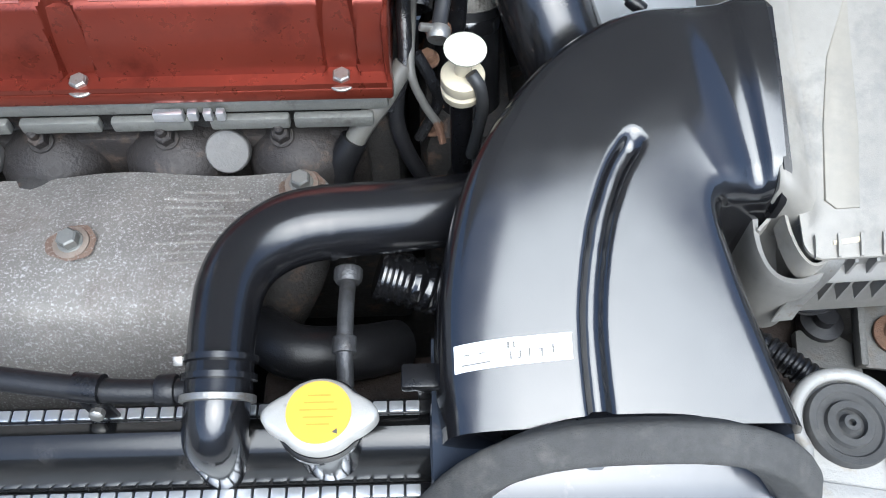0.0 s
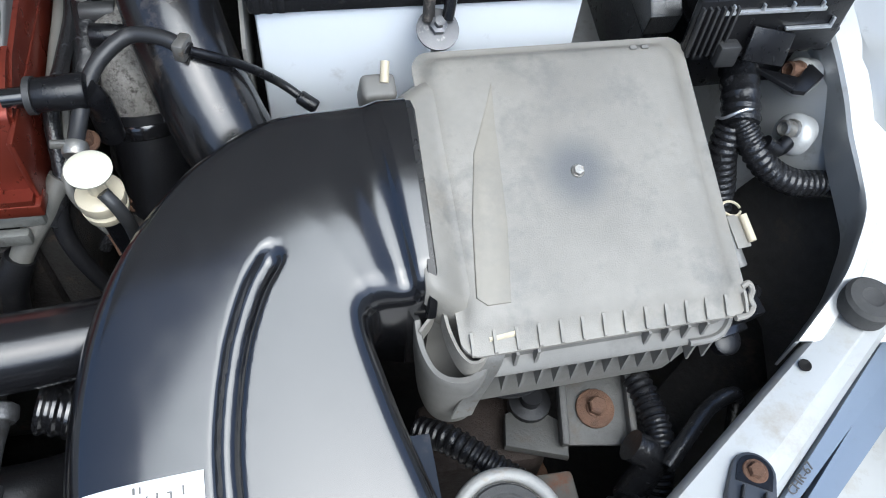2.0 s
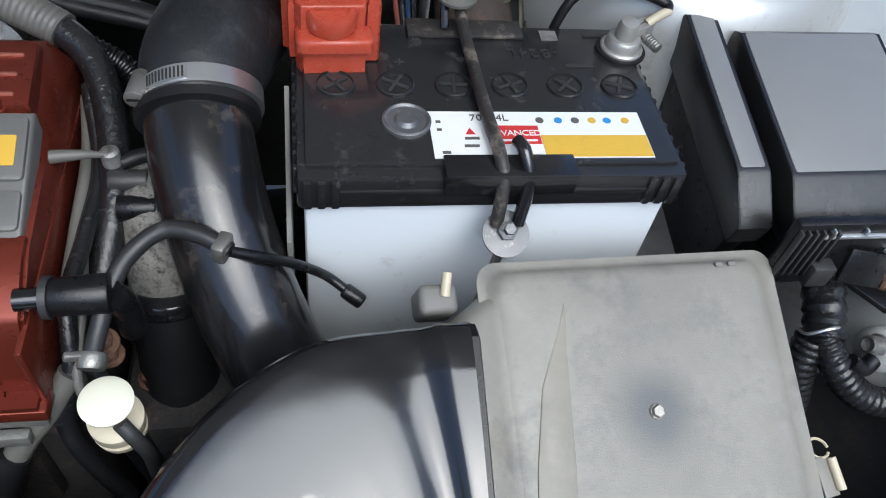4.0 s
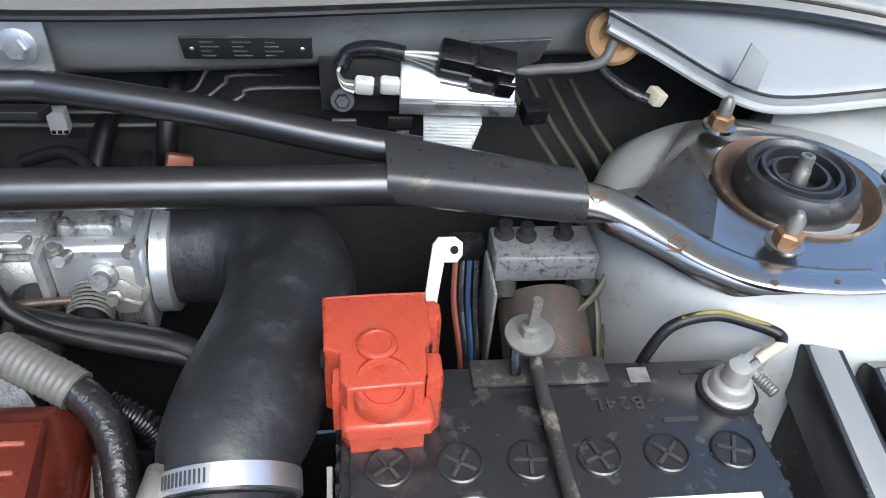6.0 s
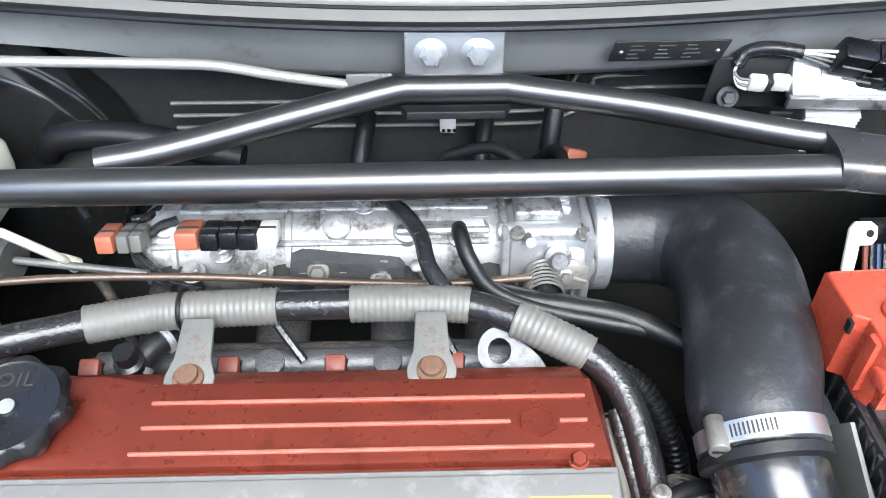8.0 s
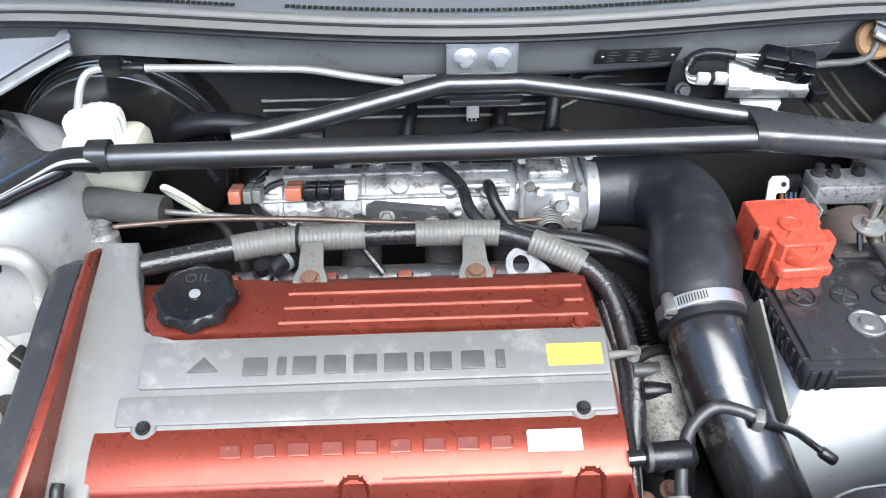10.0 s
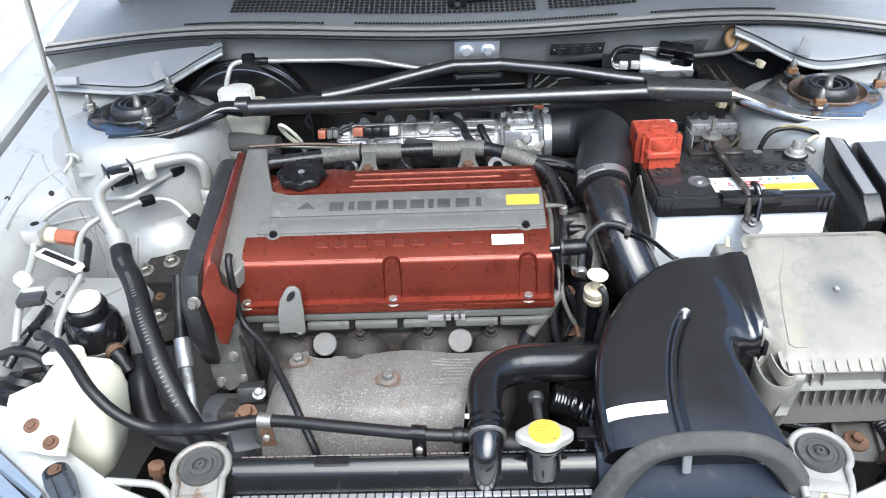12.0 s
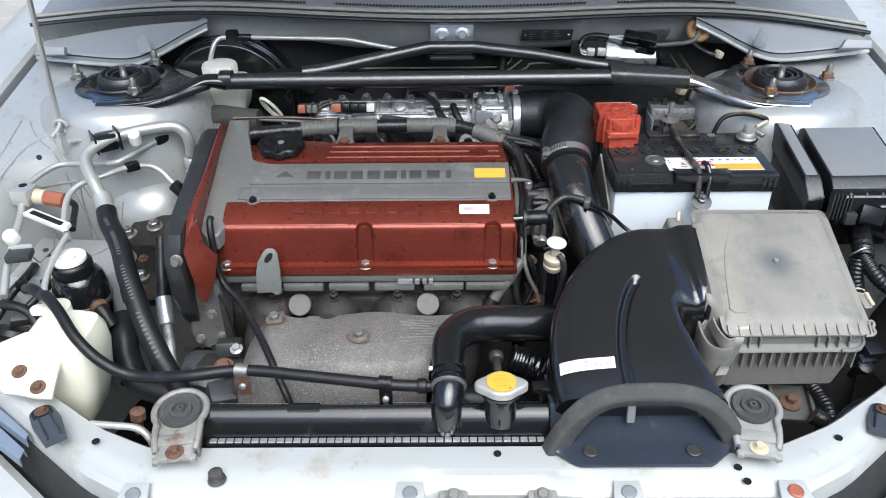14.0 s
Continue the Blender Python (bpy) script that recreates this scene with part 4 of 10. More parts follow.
# ---- radiator and intake ----
radiator = thing("radiator", (-0.16, 0.175, 0.45), "black radiator with ribbed front edge and filler neck", "radiator")
b = loft([[(x, y, z) for y, z in ((0.147, 0.60), (0.147, 0.744), (0.151, 0.754), (0.1575, 0.768), (0.164, 0.775), (0.172, 0.777), (0.180, 0.772), (0.1855, 0.761), (0.1865, 0.60))] for x in (-0.385, -0.38, 0.028, 0.033)])
M_TANK = mat("satin_black_tank", (0.008, 0.008, 0.008), 0.15, 0.0, 0.2, 30, 0.03, 900, (0.03, 0.028, 0.026), 0.2, 18, spec=0.5)
part("top_tank", b, M_TANK, radiator)
part("core", box((-0.37, 0.158, 0.45), (0.02, 0.195, 0.61), 0.002), M_DARK, radiator)
_t = prism(round_rect(-0.0042, -0.0035, 0.0042, 0.0035, 0.0008, 2), 0, 0.0014, 0.0005)
_tab = mesh_of("crimp_tab", _t, M_ALU)
for y_, z_ in ((0.1390, 0.742), (0.1870, 0.752)):
    strip = part("crimp_strip", box((-0.38, y_, z_), (0.028, y_ + 0.0090, z_ + 0.0055), 0.0008), M_BLACK, radiator)
    for k in range(40):
        o = new("crimp_tab", _tab)
        o.parent = strip
        o.location = Vector((-0.372 + k * 0.0099, y_ + 0.0043, z_ + 0.0055)) - BASE[strip]
part("label_recess", prism(round_rect(-0.285, 0.163, -0.247, 0.175, 0.001), 0.774, 0.7782, 0.0004), M_BLACKPAINT, radiator)
part("filler_neck", lathe([(0.019, -0.03), (0.019, 0.012), (0.024, 0.014), (0.024, 0.017)], (-0.033, 0.1655, 0.79), (0, 0, 1), 28), M_BLACKPAINT, radiator)
ears = [(0.0222 * math.cos(a) * (1.0 + 0.40 * max(0, abs(math.cos(a)) - 0.80) / 0.20), 0.0205 * math.sin(a)) for a in np.linspace(0, math.tau, 61)[:-1]]
rcap = part("radiator_cap", prism(ears, 0, 0.010, 0.003, pose(-0.033, 0.1650, 0.808), seg=3), mat("dull_cap_metal", (0.50, 0.485, 0.45), 0.42, 0.5, 0.12, 60, 0.1, 700, (0.25, 0.2, 0.14), 0.2, 60), radiator, "dull metal radiator cap with two ears")
part("disc_label", lathe([(0.0172, 0), (0.0172, 0.0012), (0, 0.0016)], (-0.033, 0.1655, 0.8178), (0, 0, 1), 40), M_YELLOW, rcap)
for k in range(5):
    part("print_bar", box((-0.043 + 0.002 * abs(k - 2), 0.174 - 0.004 * k, 0.8193), (-0.023 - 0.002 * abs(k - 2), 0.1747 - 0.004 * k, 0.81955), 0), mat("pale_orange_print", (0.55, 0.27, 0.03), 0.6) if k == 0 else bpy.data.materials["pale_orange_print"], rcap)
part("print_bar", prism([(-0.0255, 0.154), (-0.0225, 0.153), (-0.023, 0.156)], 0.8193, 0.8196, 0), M_INK, rcap)

# upper radiator hose
hose = thing("radiator_hose", (-0.093, 0.2, 0.77), "thick black upper radiator hose with clamp", "hose")
part("hose_body", tube([(-0.0935, 0.184, 0.7955), (-0.0940, 0.200, 0.7985), (-0.0950, 0.226, 0.800), (-0.0935, 0.252, 0.801), (-0.087, 0.272, 0.800), (-0.0745, 0.287, 0.799), (-0.058, 0.297, 0.798), (-0.036, 0.303, 0.796), (0.0, 0.310, 0.79), (0.06, 0.323, 0.78)], 0.0215, 28, 8, radius=lambda i, c: 0.0190 + 0.0052 * min(1.0, max(0.0, (i / c - 0.15) / 0.5))), M_HOSE, hose)
part("joint_ring", tube([(-0.041, 0.3015, 0.7963), (-0.037, 0.3025, 0.796)], 0.0249, 28, 1), M_HOSE, hose)
part("outlet_pipe", tube([(-0.0945, 0.215, 0.7985), (-0.0935, 0.197, 0.7975), (-0.0940, 0.181, 0.7940), (-0.0955, 0.170, 0.786), (-0.0965, 0.1655, 0.776), (-0.0970, 0.1650, 0.745)], 0.0185, 24, 8), M_BLACKPAINT, hose)
for y, z, m in ((0.1815, 0.7945, M_ZINC), (0.2035, 0.7992, M_HOSE), (0.1930, 0.7975, M_HOSE)):
    d = Vector((0, 0.96, 0.28)).normalized()
    part("clamp_band", lathe([(0.0190, 0), (0.0212, 0.0005), (0.0212, 0.004), (0.0190, 0.0045)], Vector((-0.0937, y, z)), d, 28), m, hose)
part("clamp_tag", obox((-0.1155, 0.204, 0.805), (0.006, 0.006, 0.008), (40, 0, 0), 0.001), M_ZINC, hose)

# snorkel duct over the radiator: sections from the mouth to the air-box neck
duct = thing("intake_duct", (0.13, 0.28, 0.74), "large glossy black plastic intake duct", "intake duct")


def duct_z(x, y):
    return 0.8115 + 0.375 * (y - 0.20) - 1.1 * max(0.0, 0.075 - x) ** 2 * 3


GROOVE = spline([(0.147, 0.311, 0), (0.137, 0.296, 0), (0.126, 0.268, 0), (0.119, 0.235, 0), (0.1165, 0.205, 0), (0.118, 0.165, 0)], 10)


def groove(x, y):
    d = min(math.hypot(x - p.x, y - p.y) for p in GROOVE)
    k = min(1.0, max(0.0, 1.35 - d / 0.0062))
    return -0.0062 * (k * k * (3 - 2 * k))


Ls = [(0.031, 0.160), (0.028, 0.205), (0.031, 0.245), (0.043, 0.290), (0.066, 0.333), (0.102, 0.373), (0.148, 0.399), (0.195, 0.405), (0.236, 0.406)]
Rs = [(0.234, 0.160), (0.224, 0.19), (0.214, 0.22), (0.206, 0.248), (0.201, 0.268), (0.2005, 0.279), (0.206, 0.285), (0.222, 0.287), (0.238, 0.288)]
sL, sR = spline([(*p, 0) for p in Ls], 9), spline([(*p, 0) for p in Rs], 9)
secs = []
for i, (a, c) in enumerate(zip(sL, sR)):
    t = i / (len(sL) - 1)
    h = 0.075 + 0.02 * max(0, t - 0.75) / 0.25
    sec = []
    chord = c - a
    n_ = chord.normalized()
    w = chord.length
    r = 0.016
    top = []
    for k in range(91):
        s = k / 90
        q = a + chord * s
        e = min(s, 1 - s) * w
        dz = 0.0 if e > r else -(r - math.sqrt(max(0, r * r - (r - e) ** 2)))
        neck = -0.0035 * math.exp(-((t - 0.88) / 0.05) ** 2) * min(1, e / 0.01) + 0.0035 * min(1.0, max(0.0, (t - 0.925) / 0.012))
        crown = 0.004 * math.sin(math.pi * s)
        fall = -0.003 * min(1.0, max(0.0, (t - 0.72) / 0.2)) * min(1.0, max(0.0, (0.375 - q.y) / 0.075))
        top.append(Vector((q.x, q.y, duct_z(q.x, q.y) + fall + dz + crown + neck + (groove(q.x, q.y) if t < 0.72 else 0))))
    lo = [Vector((c.x, c.y, top[-1].z - 0.02)), Vector((c.x - n_.x * 0.004, c.y - n_.y * 0.004, top[-1].z - h + 0.01)), Vector((c.x - n_.x * 0.02, c.y - n_.y * 0.02, top[-1].z - h)),
          Vector((a.x + n_.x * 0.02, a.y + n_.y * 0.02, top[0].z - h)), Vector((a.x + n_.x * 0.004, a.y + n_.y * 0.004, top[0].z - h + 0.01)), Vector((a.x, a.y, top[0].z - 0.02))]
    secs.append(top + lo)
duct_shell = part("duct_shell", loft(secs), M_BLACKGLOSS, duct, sharp=55)
part("neck_collar", loft([[(0.2375 + dx, y, z + g) for y, z in ((0.2865 - g, 0.812), (0.2855 - g, 0.828), (0.2880 - g * 0.7, 0.838), (0.2960, 0.8475), (0.345, 0.8675), (0.392, 0.8850), (0.404 + g * 0.7, 0.880), (0.409 + g, 0.868), (0.410 + g, 0.80))] for dx, g in ((-0.0025, 0.0), (-0.0015, 0.0018), (0.003, 0.0018), (0.004, 0.0))]), M_BLACK, duct)
# foam seal arch on the mouth and the scoop lip below it
arch = []
for a in np.linspace(0, 1, 25):
    x = 0.021 + 0.228 * a
    k = 2 * a - 1
    arch.append((x, 0.1490 - 0.018 * abs(k) ** 3, 0.8175 - 0.080 * abs(k) ** 4.0 - 0.012 * k * k))
band = []
ap = [Vector(p) for p in arch]
for i, p in enumerate(ap):
    tg = (ap[min(i + 1, 24)] - ap[max(i - 1, 0)]).normalized()
    dp_ = (Vector((0, 0.86, 0.5)) - tg * tg.dot(Vector((0, 0.86, 0.5)))).normalized()
    up_ = tg.cross(dp_) * -1
    band.append([p + up_ * a_ + dp_ * b_ for a_, b_ in round_rect(-0.0125, -0.014, 0.0125, 0.008, 0.0055, 4)])
part("foam_seal", loft(band), M_FOAM, duct, "grey foam rubber sealing strip")
lip_ = []
for i, p in enumerate(ap):
    tg = (ap[min(i + 1, 24)] - ap[max(i - 1, 0)]).normalized()
    dp_ = (Vector((0, 0.86, 0.5)) - tg * tg.dot(Vector((0, 0.86, 0.5)))).normalized()
    up_ = tg.cross(dp_) * -1
    lip_.append([p + up_ * a_ + dp_ * b_ for a_, b_ in ((0.0115, -0.010), (0.0115, 0.005), (0.026, 0.008), (0.026, 0.004), (0.0145, 0.001), (0.0145, -0.010))])
part("mouth_flange", loft(lip_), M_BLACK, duct)
M_SCOOP = mat("glossy_blue_black_plastic", (0.030, 0.037, 0.052), 0.16, 0.0, 0.15, 30, 0.02, 900, (0.08, 0.08, 0.085), 0.15, 30, coat=0.4)
rows = []
for x in np.linspace(0.026, 0.230, 30):
    k = (x - 0.128) / 0.102
    e = max(0.0, abs(k) - 0.75) / 0.25
    side = 0.012 * e ** 2
    rows.append([(float(x), 0.099 + 0.022 * e, 0.7495), (float(x), 0.100 + 0.022 * e, 0.7525), (float(x), 0.125, 0.7545 + 0.3 * side), (float(x), 0.142, 0.756 + side * 0.6), (float(x), 0.156, 0.767 + side), (float(x), 0.168, 0.772 + side), (float(x), 0.19, 0.774), (float(x), 0.23, 0.770)])
part("scoop_lip", sheet(rows, 0.003), M_SCOOP, duct, "blue-grey scoop lip of the intake")
for x in (0.068, 0.186):
    part("push_clip", lathe([(0.0095, 0), (0.009, 0.0022), (0.0075, 0.003), (0.007, 0.0022), (0, 0.0022)], (x, 0.118, 0.7545), (0, -0.1, 1), 24), M_DARKGREY, duct)
part("mouth_vane", obox((0.117, 0.150, 0.788), (0.010, 0.006, 0.034), (-10, 0, 0), 0.002), M_COWL, duct)
_tree = BVHTree.FromPolygons([v.co + BASE[duct] for v in duct_shell.data.vertices], [p_.vertices[:] for p_ in duct_shell.data.polygons])


def on_duct(x, y, up=0.0006):
    hit = _tree.ray_cast(Vector((x, y, 1.2)), Vector((0, 0, -1)))
    return Vector((x, y, hit[0].z + up))


def on_label(a, b_, up=0.0006):
    c0, c1, c2, c3 = Vector((0.0394, 0.1905)), Vector((0.1046, 0.1940)), Vector((0.1046, 0.2080)), Vector((0.0392, 0.2050))
    q = (c0 * (1 - a) + c1 * a) * (1 - b_) + (c3 * (1 - a) + c2 * a) * b_
    return on_duct(q.x, q.y, up)


paper = single("paper_label", sheet([[on_label(a, b_) for a in np.linspace(0, 1, 13)] for b_ in np.linspace(0, 1, 5)], -0.0003), M_PAPER, (0.075, 0.2, 0.82), "white paper label on the black intake duct", "label")
for a0, a1, b0, b1 in ((0.06, 0.30, 0.2, 0.25), (0.47, 0.485, 0.2, 0.5), (0.53, 0.56, 0.2, 0.25), (0.55, 0.565, 0.25, 0.5), (0.63, 0.645, 0.25, 0.55), (0.71, 0.74, 0.45, 0.5), (0.735, 0.75, 0.2, 0.5), (0.83, 0.845, 0.3, 0.62), (0.08, 0.26, 0.55, 0.6), (0.45, 0.47, 0.62, 0.85), (0.50, 0.515, 0.62, 0.85)):
    part("print_bar", sheet([[on_label(a, b_, 0.0010) for a in (a0, a1)] for b_ in (b0, b1)], -0.0002), M_CONDUIT, paper)

# air box
TLm = sloped((0.346, 0.373, 0.860), (1, 0.06, -0.045), (-0.06, 1, 0.42))
M_LID = mat("stained_grey_lid", (0.238, 0.224, 0.195), 0.46, 0.0, 0.2, 60, 0.14, 1000, (0.165, 0.158, 0.142), 0.42, 22, stain=((0.235, 0.20, 0.15), 0.25, 9))
airbox = thing("air_box", (0.35, 0.37, 0.72), "dusty grey plastic air filter box with clips", "air box")


def rim_ring(x0, x1, y0, y1, z, r=0.012):
    return [TLm @ Vector((x, y, z)) for x, y in round_rect(x0, y0, x1, y1, r, 6)]


_n = M_LID.node_tree
_co = [q for q in _n.nodes if q.type == "TEX_COORD"][0]
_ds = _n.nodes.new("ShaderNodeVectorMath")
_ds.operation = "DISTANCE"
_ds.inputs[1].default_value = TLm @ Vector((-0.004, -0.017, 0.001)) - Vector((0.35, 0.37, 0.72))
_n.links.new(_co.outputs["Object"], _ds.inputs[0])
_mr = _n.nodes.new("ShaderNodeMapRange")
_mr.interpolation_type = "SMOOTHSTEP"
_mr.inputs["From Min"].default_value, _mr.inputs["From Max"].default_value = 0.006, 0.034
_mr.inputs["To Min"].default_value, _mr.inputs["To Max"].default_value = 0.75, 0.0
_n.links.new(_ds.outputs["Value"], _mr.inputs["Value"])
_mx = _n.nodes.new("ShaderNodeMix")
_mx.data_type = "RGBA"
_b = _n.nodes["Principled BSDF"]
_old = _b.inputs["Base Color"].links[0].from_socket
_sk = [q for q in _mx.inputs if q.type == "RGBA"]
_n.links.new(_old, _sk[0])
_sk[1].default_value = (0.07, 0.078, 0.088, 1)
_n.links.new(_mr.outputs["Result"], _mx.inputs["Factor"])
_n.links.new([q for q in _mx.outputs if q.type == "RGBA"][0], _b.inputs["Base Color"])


def up_ring(x0, x1, y0, y1, z, r=0.012):
    """A ring below the sloping lid, dropped straight down."""
    return [TLm @ Vector((x, y, 0)) + Vector((0, 0, z)) for x, y in round_rect(x0, y0, x1, y1, r, 6)]


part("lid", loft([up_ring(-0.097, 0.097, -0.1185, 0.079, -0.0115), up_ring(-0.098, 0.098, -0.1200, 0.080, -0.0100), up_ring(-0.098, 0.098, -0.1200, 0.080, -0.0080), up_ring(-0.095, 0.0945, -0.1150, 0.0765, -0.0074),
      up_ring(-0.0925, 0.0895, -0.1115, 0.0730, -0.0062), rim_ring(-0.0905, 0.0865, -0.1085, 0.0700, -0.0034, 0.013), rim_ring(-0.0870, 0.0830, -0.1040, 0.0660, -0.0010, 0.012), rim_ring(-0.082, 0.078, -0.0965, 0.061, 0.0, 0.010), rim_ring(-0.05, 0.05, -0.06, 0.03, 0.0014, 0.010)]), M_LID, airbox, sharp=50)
part("lower_case", loft([up_ring(-0.084, 0.080, -0.104, 0.060, -0.110), up_ring(-0.090, 0.088, -0.1095, 0.068, -0.066), up_ring(-0.092, 0.090, -0.1100, 0.071, -0.036), up_ring(-0.094, 0.093, -0.1215, 0.075, -0.0350), up_ring(-0.094, 0.093, -0.1225, 0.075, -0.0335), up_ring(-0.094, 0.093, -0.1215, 0.075, -0.0310), up_ring(-0.093, 0.092, -0.1130, 0.074, -0.0300), up_ring(-0.093, 0.092, -0.1120, 0.074, -0.0130), up_ring(-0.096, 0.0965, -0.1185, 0.079, -0.0122)]), M_GREYPLASTIC, airbox, sharp=50)


def web_rib(x, y0, y1, z0, z1, w=0.0010, lean=0.35):
    """A thin upright moulded rib whose outer edge slopes in towards the top."""
    out_ = [(y0, z0), (y0, z0 + (z1 - z0) * lean), (y0 + (y1 - y0) * 0.55, z1 - (z1 - z0) * 0.12), (y1, z1), (y1, z0)]
    return loft([[TLm @ Vector((xx, y, 0)) + Vector((0, 0, z)) for y, z in out_] for xx in (x - w, x + w)])


for k in range(14):
    part("rib", web_rib(-0.0915 + k * 0.0143, -0.1198, -0.1075, -0.0085, -0.0030, lean=0.45), M_LID, airbox)
for x in (-0.062, -0.048, 0.028, 0.042, 0.056, 0.070):
    part("rib", web_rib(x, -0.1190, -0.1110, -0.0305, -0.0125, 0.0010, 0.8), M_GREYPLASTIC, airbox)
for k in range(14):
    part("rib", web_rib(-0.078 + k * 0.0124, -0.1190, -0.1085, -0.064, -0.0355, 0.0010, 0.9), M_GREYPLASTIC, airbox)
corner = [TLm @ Vector((x, y, 0)) + Vector((0, 0, -0.0085)) for x, y in ((0.0955, -0.102), (0.1015, -0.100), (0.1030, -0.105), (0.1000, -0.110), (0.1005, -0.116), (0.0950, -0.1205), (0.0860, -0.1212))]
part("corner_lip", tube(corner, 0.0022, 8, 5), M_LID, airbox)
part("corner_rib", tube([TLm @ Vector((x, y, 0)) + Vector((0, 0, -0.031)) for x, y in ((0.0600, -0.1225), (0.0740, -0.1225), (0.0850, -0.1195), (0.0935, -0.1105), (0.0955, -0.098))], 0.0026, 8, 5), M_GREYPLASTIC, airbox)
# shoulder and neck towards the duct, following the lid's slope
neck = []
for x, zt, ya, yb in ((-0.116, 0.012, -0.087, 0.044), (-0.1135, 0.0135, -0.0885, 0.046), (-0.108, 0.0125, -0.091, 0.050), (-0.099, 0.007, -0.096, 0.056), (-0.0935, 0.0005, -0.099, 0.060), (-0.0895, -0.0015, -0.100, 0.062), (-0.084, -0.0012, -0.096, 0.062)):
    sec = []
    for k in range(25):
        q = k / 24
        y = ya + (yb - ya) * q
        e = min(q, 1 - q) * (yb - ya)
        sec.append(TLm @ Vector((x, y, zt * (1.0 - 0.75 * q if zt > 0 else 1.0) - (0.0 if e > 0.016 else 0.016 - math.sqrt(max(0.0, 0.016 ** 2 - (0.016 - e) ** 2))))))
    neck.append(sec + [TLm @ Vector((x, yb, -0.075)), TLm @ Vector((x, ya, -0.075))])
part("neck", loft(neck), M_LID, airbox, sharp=50)
wedge = [(-0.0490, 0.0500), (-0.0700, 0.0020), (-0.0790, -0.0420), (-0.0850, -0.0890), (-0.0790, -0.0945), (-0.0640, -0.0945), (-0.0565, -0.0450), (-0.0515, 0.0180)]
part("raised_wedge", prism(wedge, -0.003, 0.0014, 0.0012, TLm), mat("tan_stained_plastic", (0.238, 0.219, 0.180), 0.5, 0.0, 0.15, 60, 0.1, 1200, (0.205, 0.19, 0.16), 0.5, 22), airbox, "tan stained raised wedge")
hex_bolt(TLm @ Vector((-0.004, -0.017, 0.001)), TLm.to_3x3() @ Vector((0, 0, 1)), 0.004, 0.003, 1.1, M_ZINC, parent=airbox)
for x in (0.0565, 0.0655):
    part("mould_mark", box((x - 0.0025, 0.0655, -0.001), (x + 0.0025, 0.0685, 0.0004), 0.0004, 1, TLm), M_GREYPLASTIC, airbox)
# rounded open corner pocket below the neck
def pocket_ring(grow, dz):
    out_ = [(0.2285, 0.300), (0.2280, 0.280), (0.2300, 0.2680), (0.2345, 0.2580), (0.2420, 0.2515), (0.2520, 0.2490), (0.2620, 0.2500), (0.2690, 0.2550), (0.2720, 0.2650), (0.2710, 0.2850), (0.2620, 0.3000), (0.2450, 0.3030)]
    return [(0.2500 + (p.x - 0.2500) * grow, 0.2760 + (p.y - 0.2760) * grow, 0.8045 + 0.40 * (p.y - 0.276) + dz) for p in spline([(x, y, 0) for x, y in out_ + out_[:1]], 4)[:-1]]


part("corner_pocket", loft([pocket_ring(0.86, -0.065), pocket_ring(0.95, -0.040), pocket_ring(1.0, -0.012), pocket_ring(1.01, -0.002), pocket_ring(0.985, 0.0), pocket_ring(0.84, -0.0005), pocket_ring(0.80, -0.003), pocket_ring(0.76, -0.042), pocket_ring(0.60, -0.050)]), M_GREYPLASTIC, airbox, sharp=50)
for pts, h in (([(0.2472, 0.2880, 0.8165), (0.2490, 0.2760, 0.8120), (0.2530, 0.2640, 0.8080), (0.2585, 0.2575, 0.8055), (0.2650, 0.2580, 0.8060), (0.2700, 0.2640, 0.8085)], 0.018), ([(0.2430, 0.2930, 0.820), (0.2390, 0.2860, 0.8150), (0.2310, 0.2790, 0.8085)], 0.014)):
    b = sheet([[q + Vector((0, 0, -h * k)) for q in spline(pts, 5)] for k in (0, 0.5, 1)], 0.002)
    part("web", b, M_LID, airbox)
# spring clips
clip_line = [Vector(q) for q in ((0.2745, 0.2675, 0.8105), (0.2740, 0.2615, 0.8070), (0.2715, 0.2560, 0.7980), (0.2660, 0.2520, 0.7820), (0.2590, 0.2480, 0.7660), (0.2540, 0.2430, 0.7560))]
part("spring_clip", loft([[q + o_ for o_ in (Vector((-0.0068, 0, 0)), Vector((0.0068, 0.0008, 0.0006)), Vector((0.0068, 0.0022, 0.0014)), Vector((-0.0068, 0.0014, 0.0008)))] for q in spline(clip_line, 5)]), M_ZINC, airbox, "yellowed metal spring clip")
part("spring_clip", cyl((0.2700, 0.2670, 0.8125), (0.2870, 0.2690, 0.8130), 0.0030, n=12), M_CREAM, airbox)
part("clip_lug", box((-0.131, 0.050, -0.040), (-0.108, 0.068, -0.012), 0.004, 3, TLm), M_GREYPLASTIC, airbox)
part("spring_clip", cyl(TLm @ Vector((-0.116, 0.060, -0.012)), TLm @ Vector((-0.114, 0.073, -0.008)), 0.0030, n=12), M_CREAM, airbox)

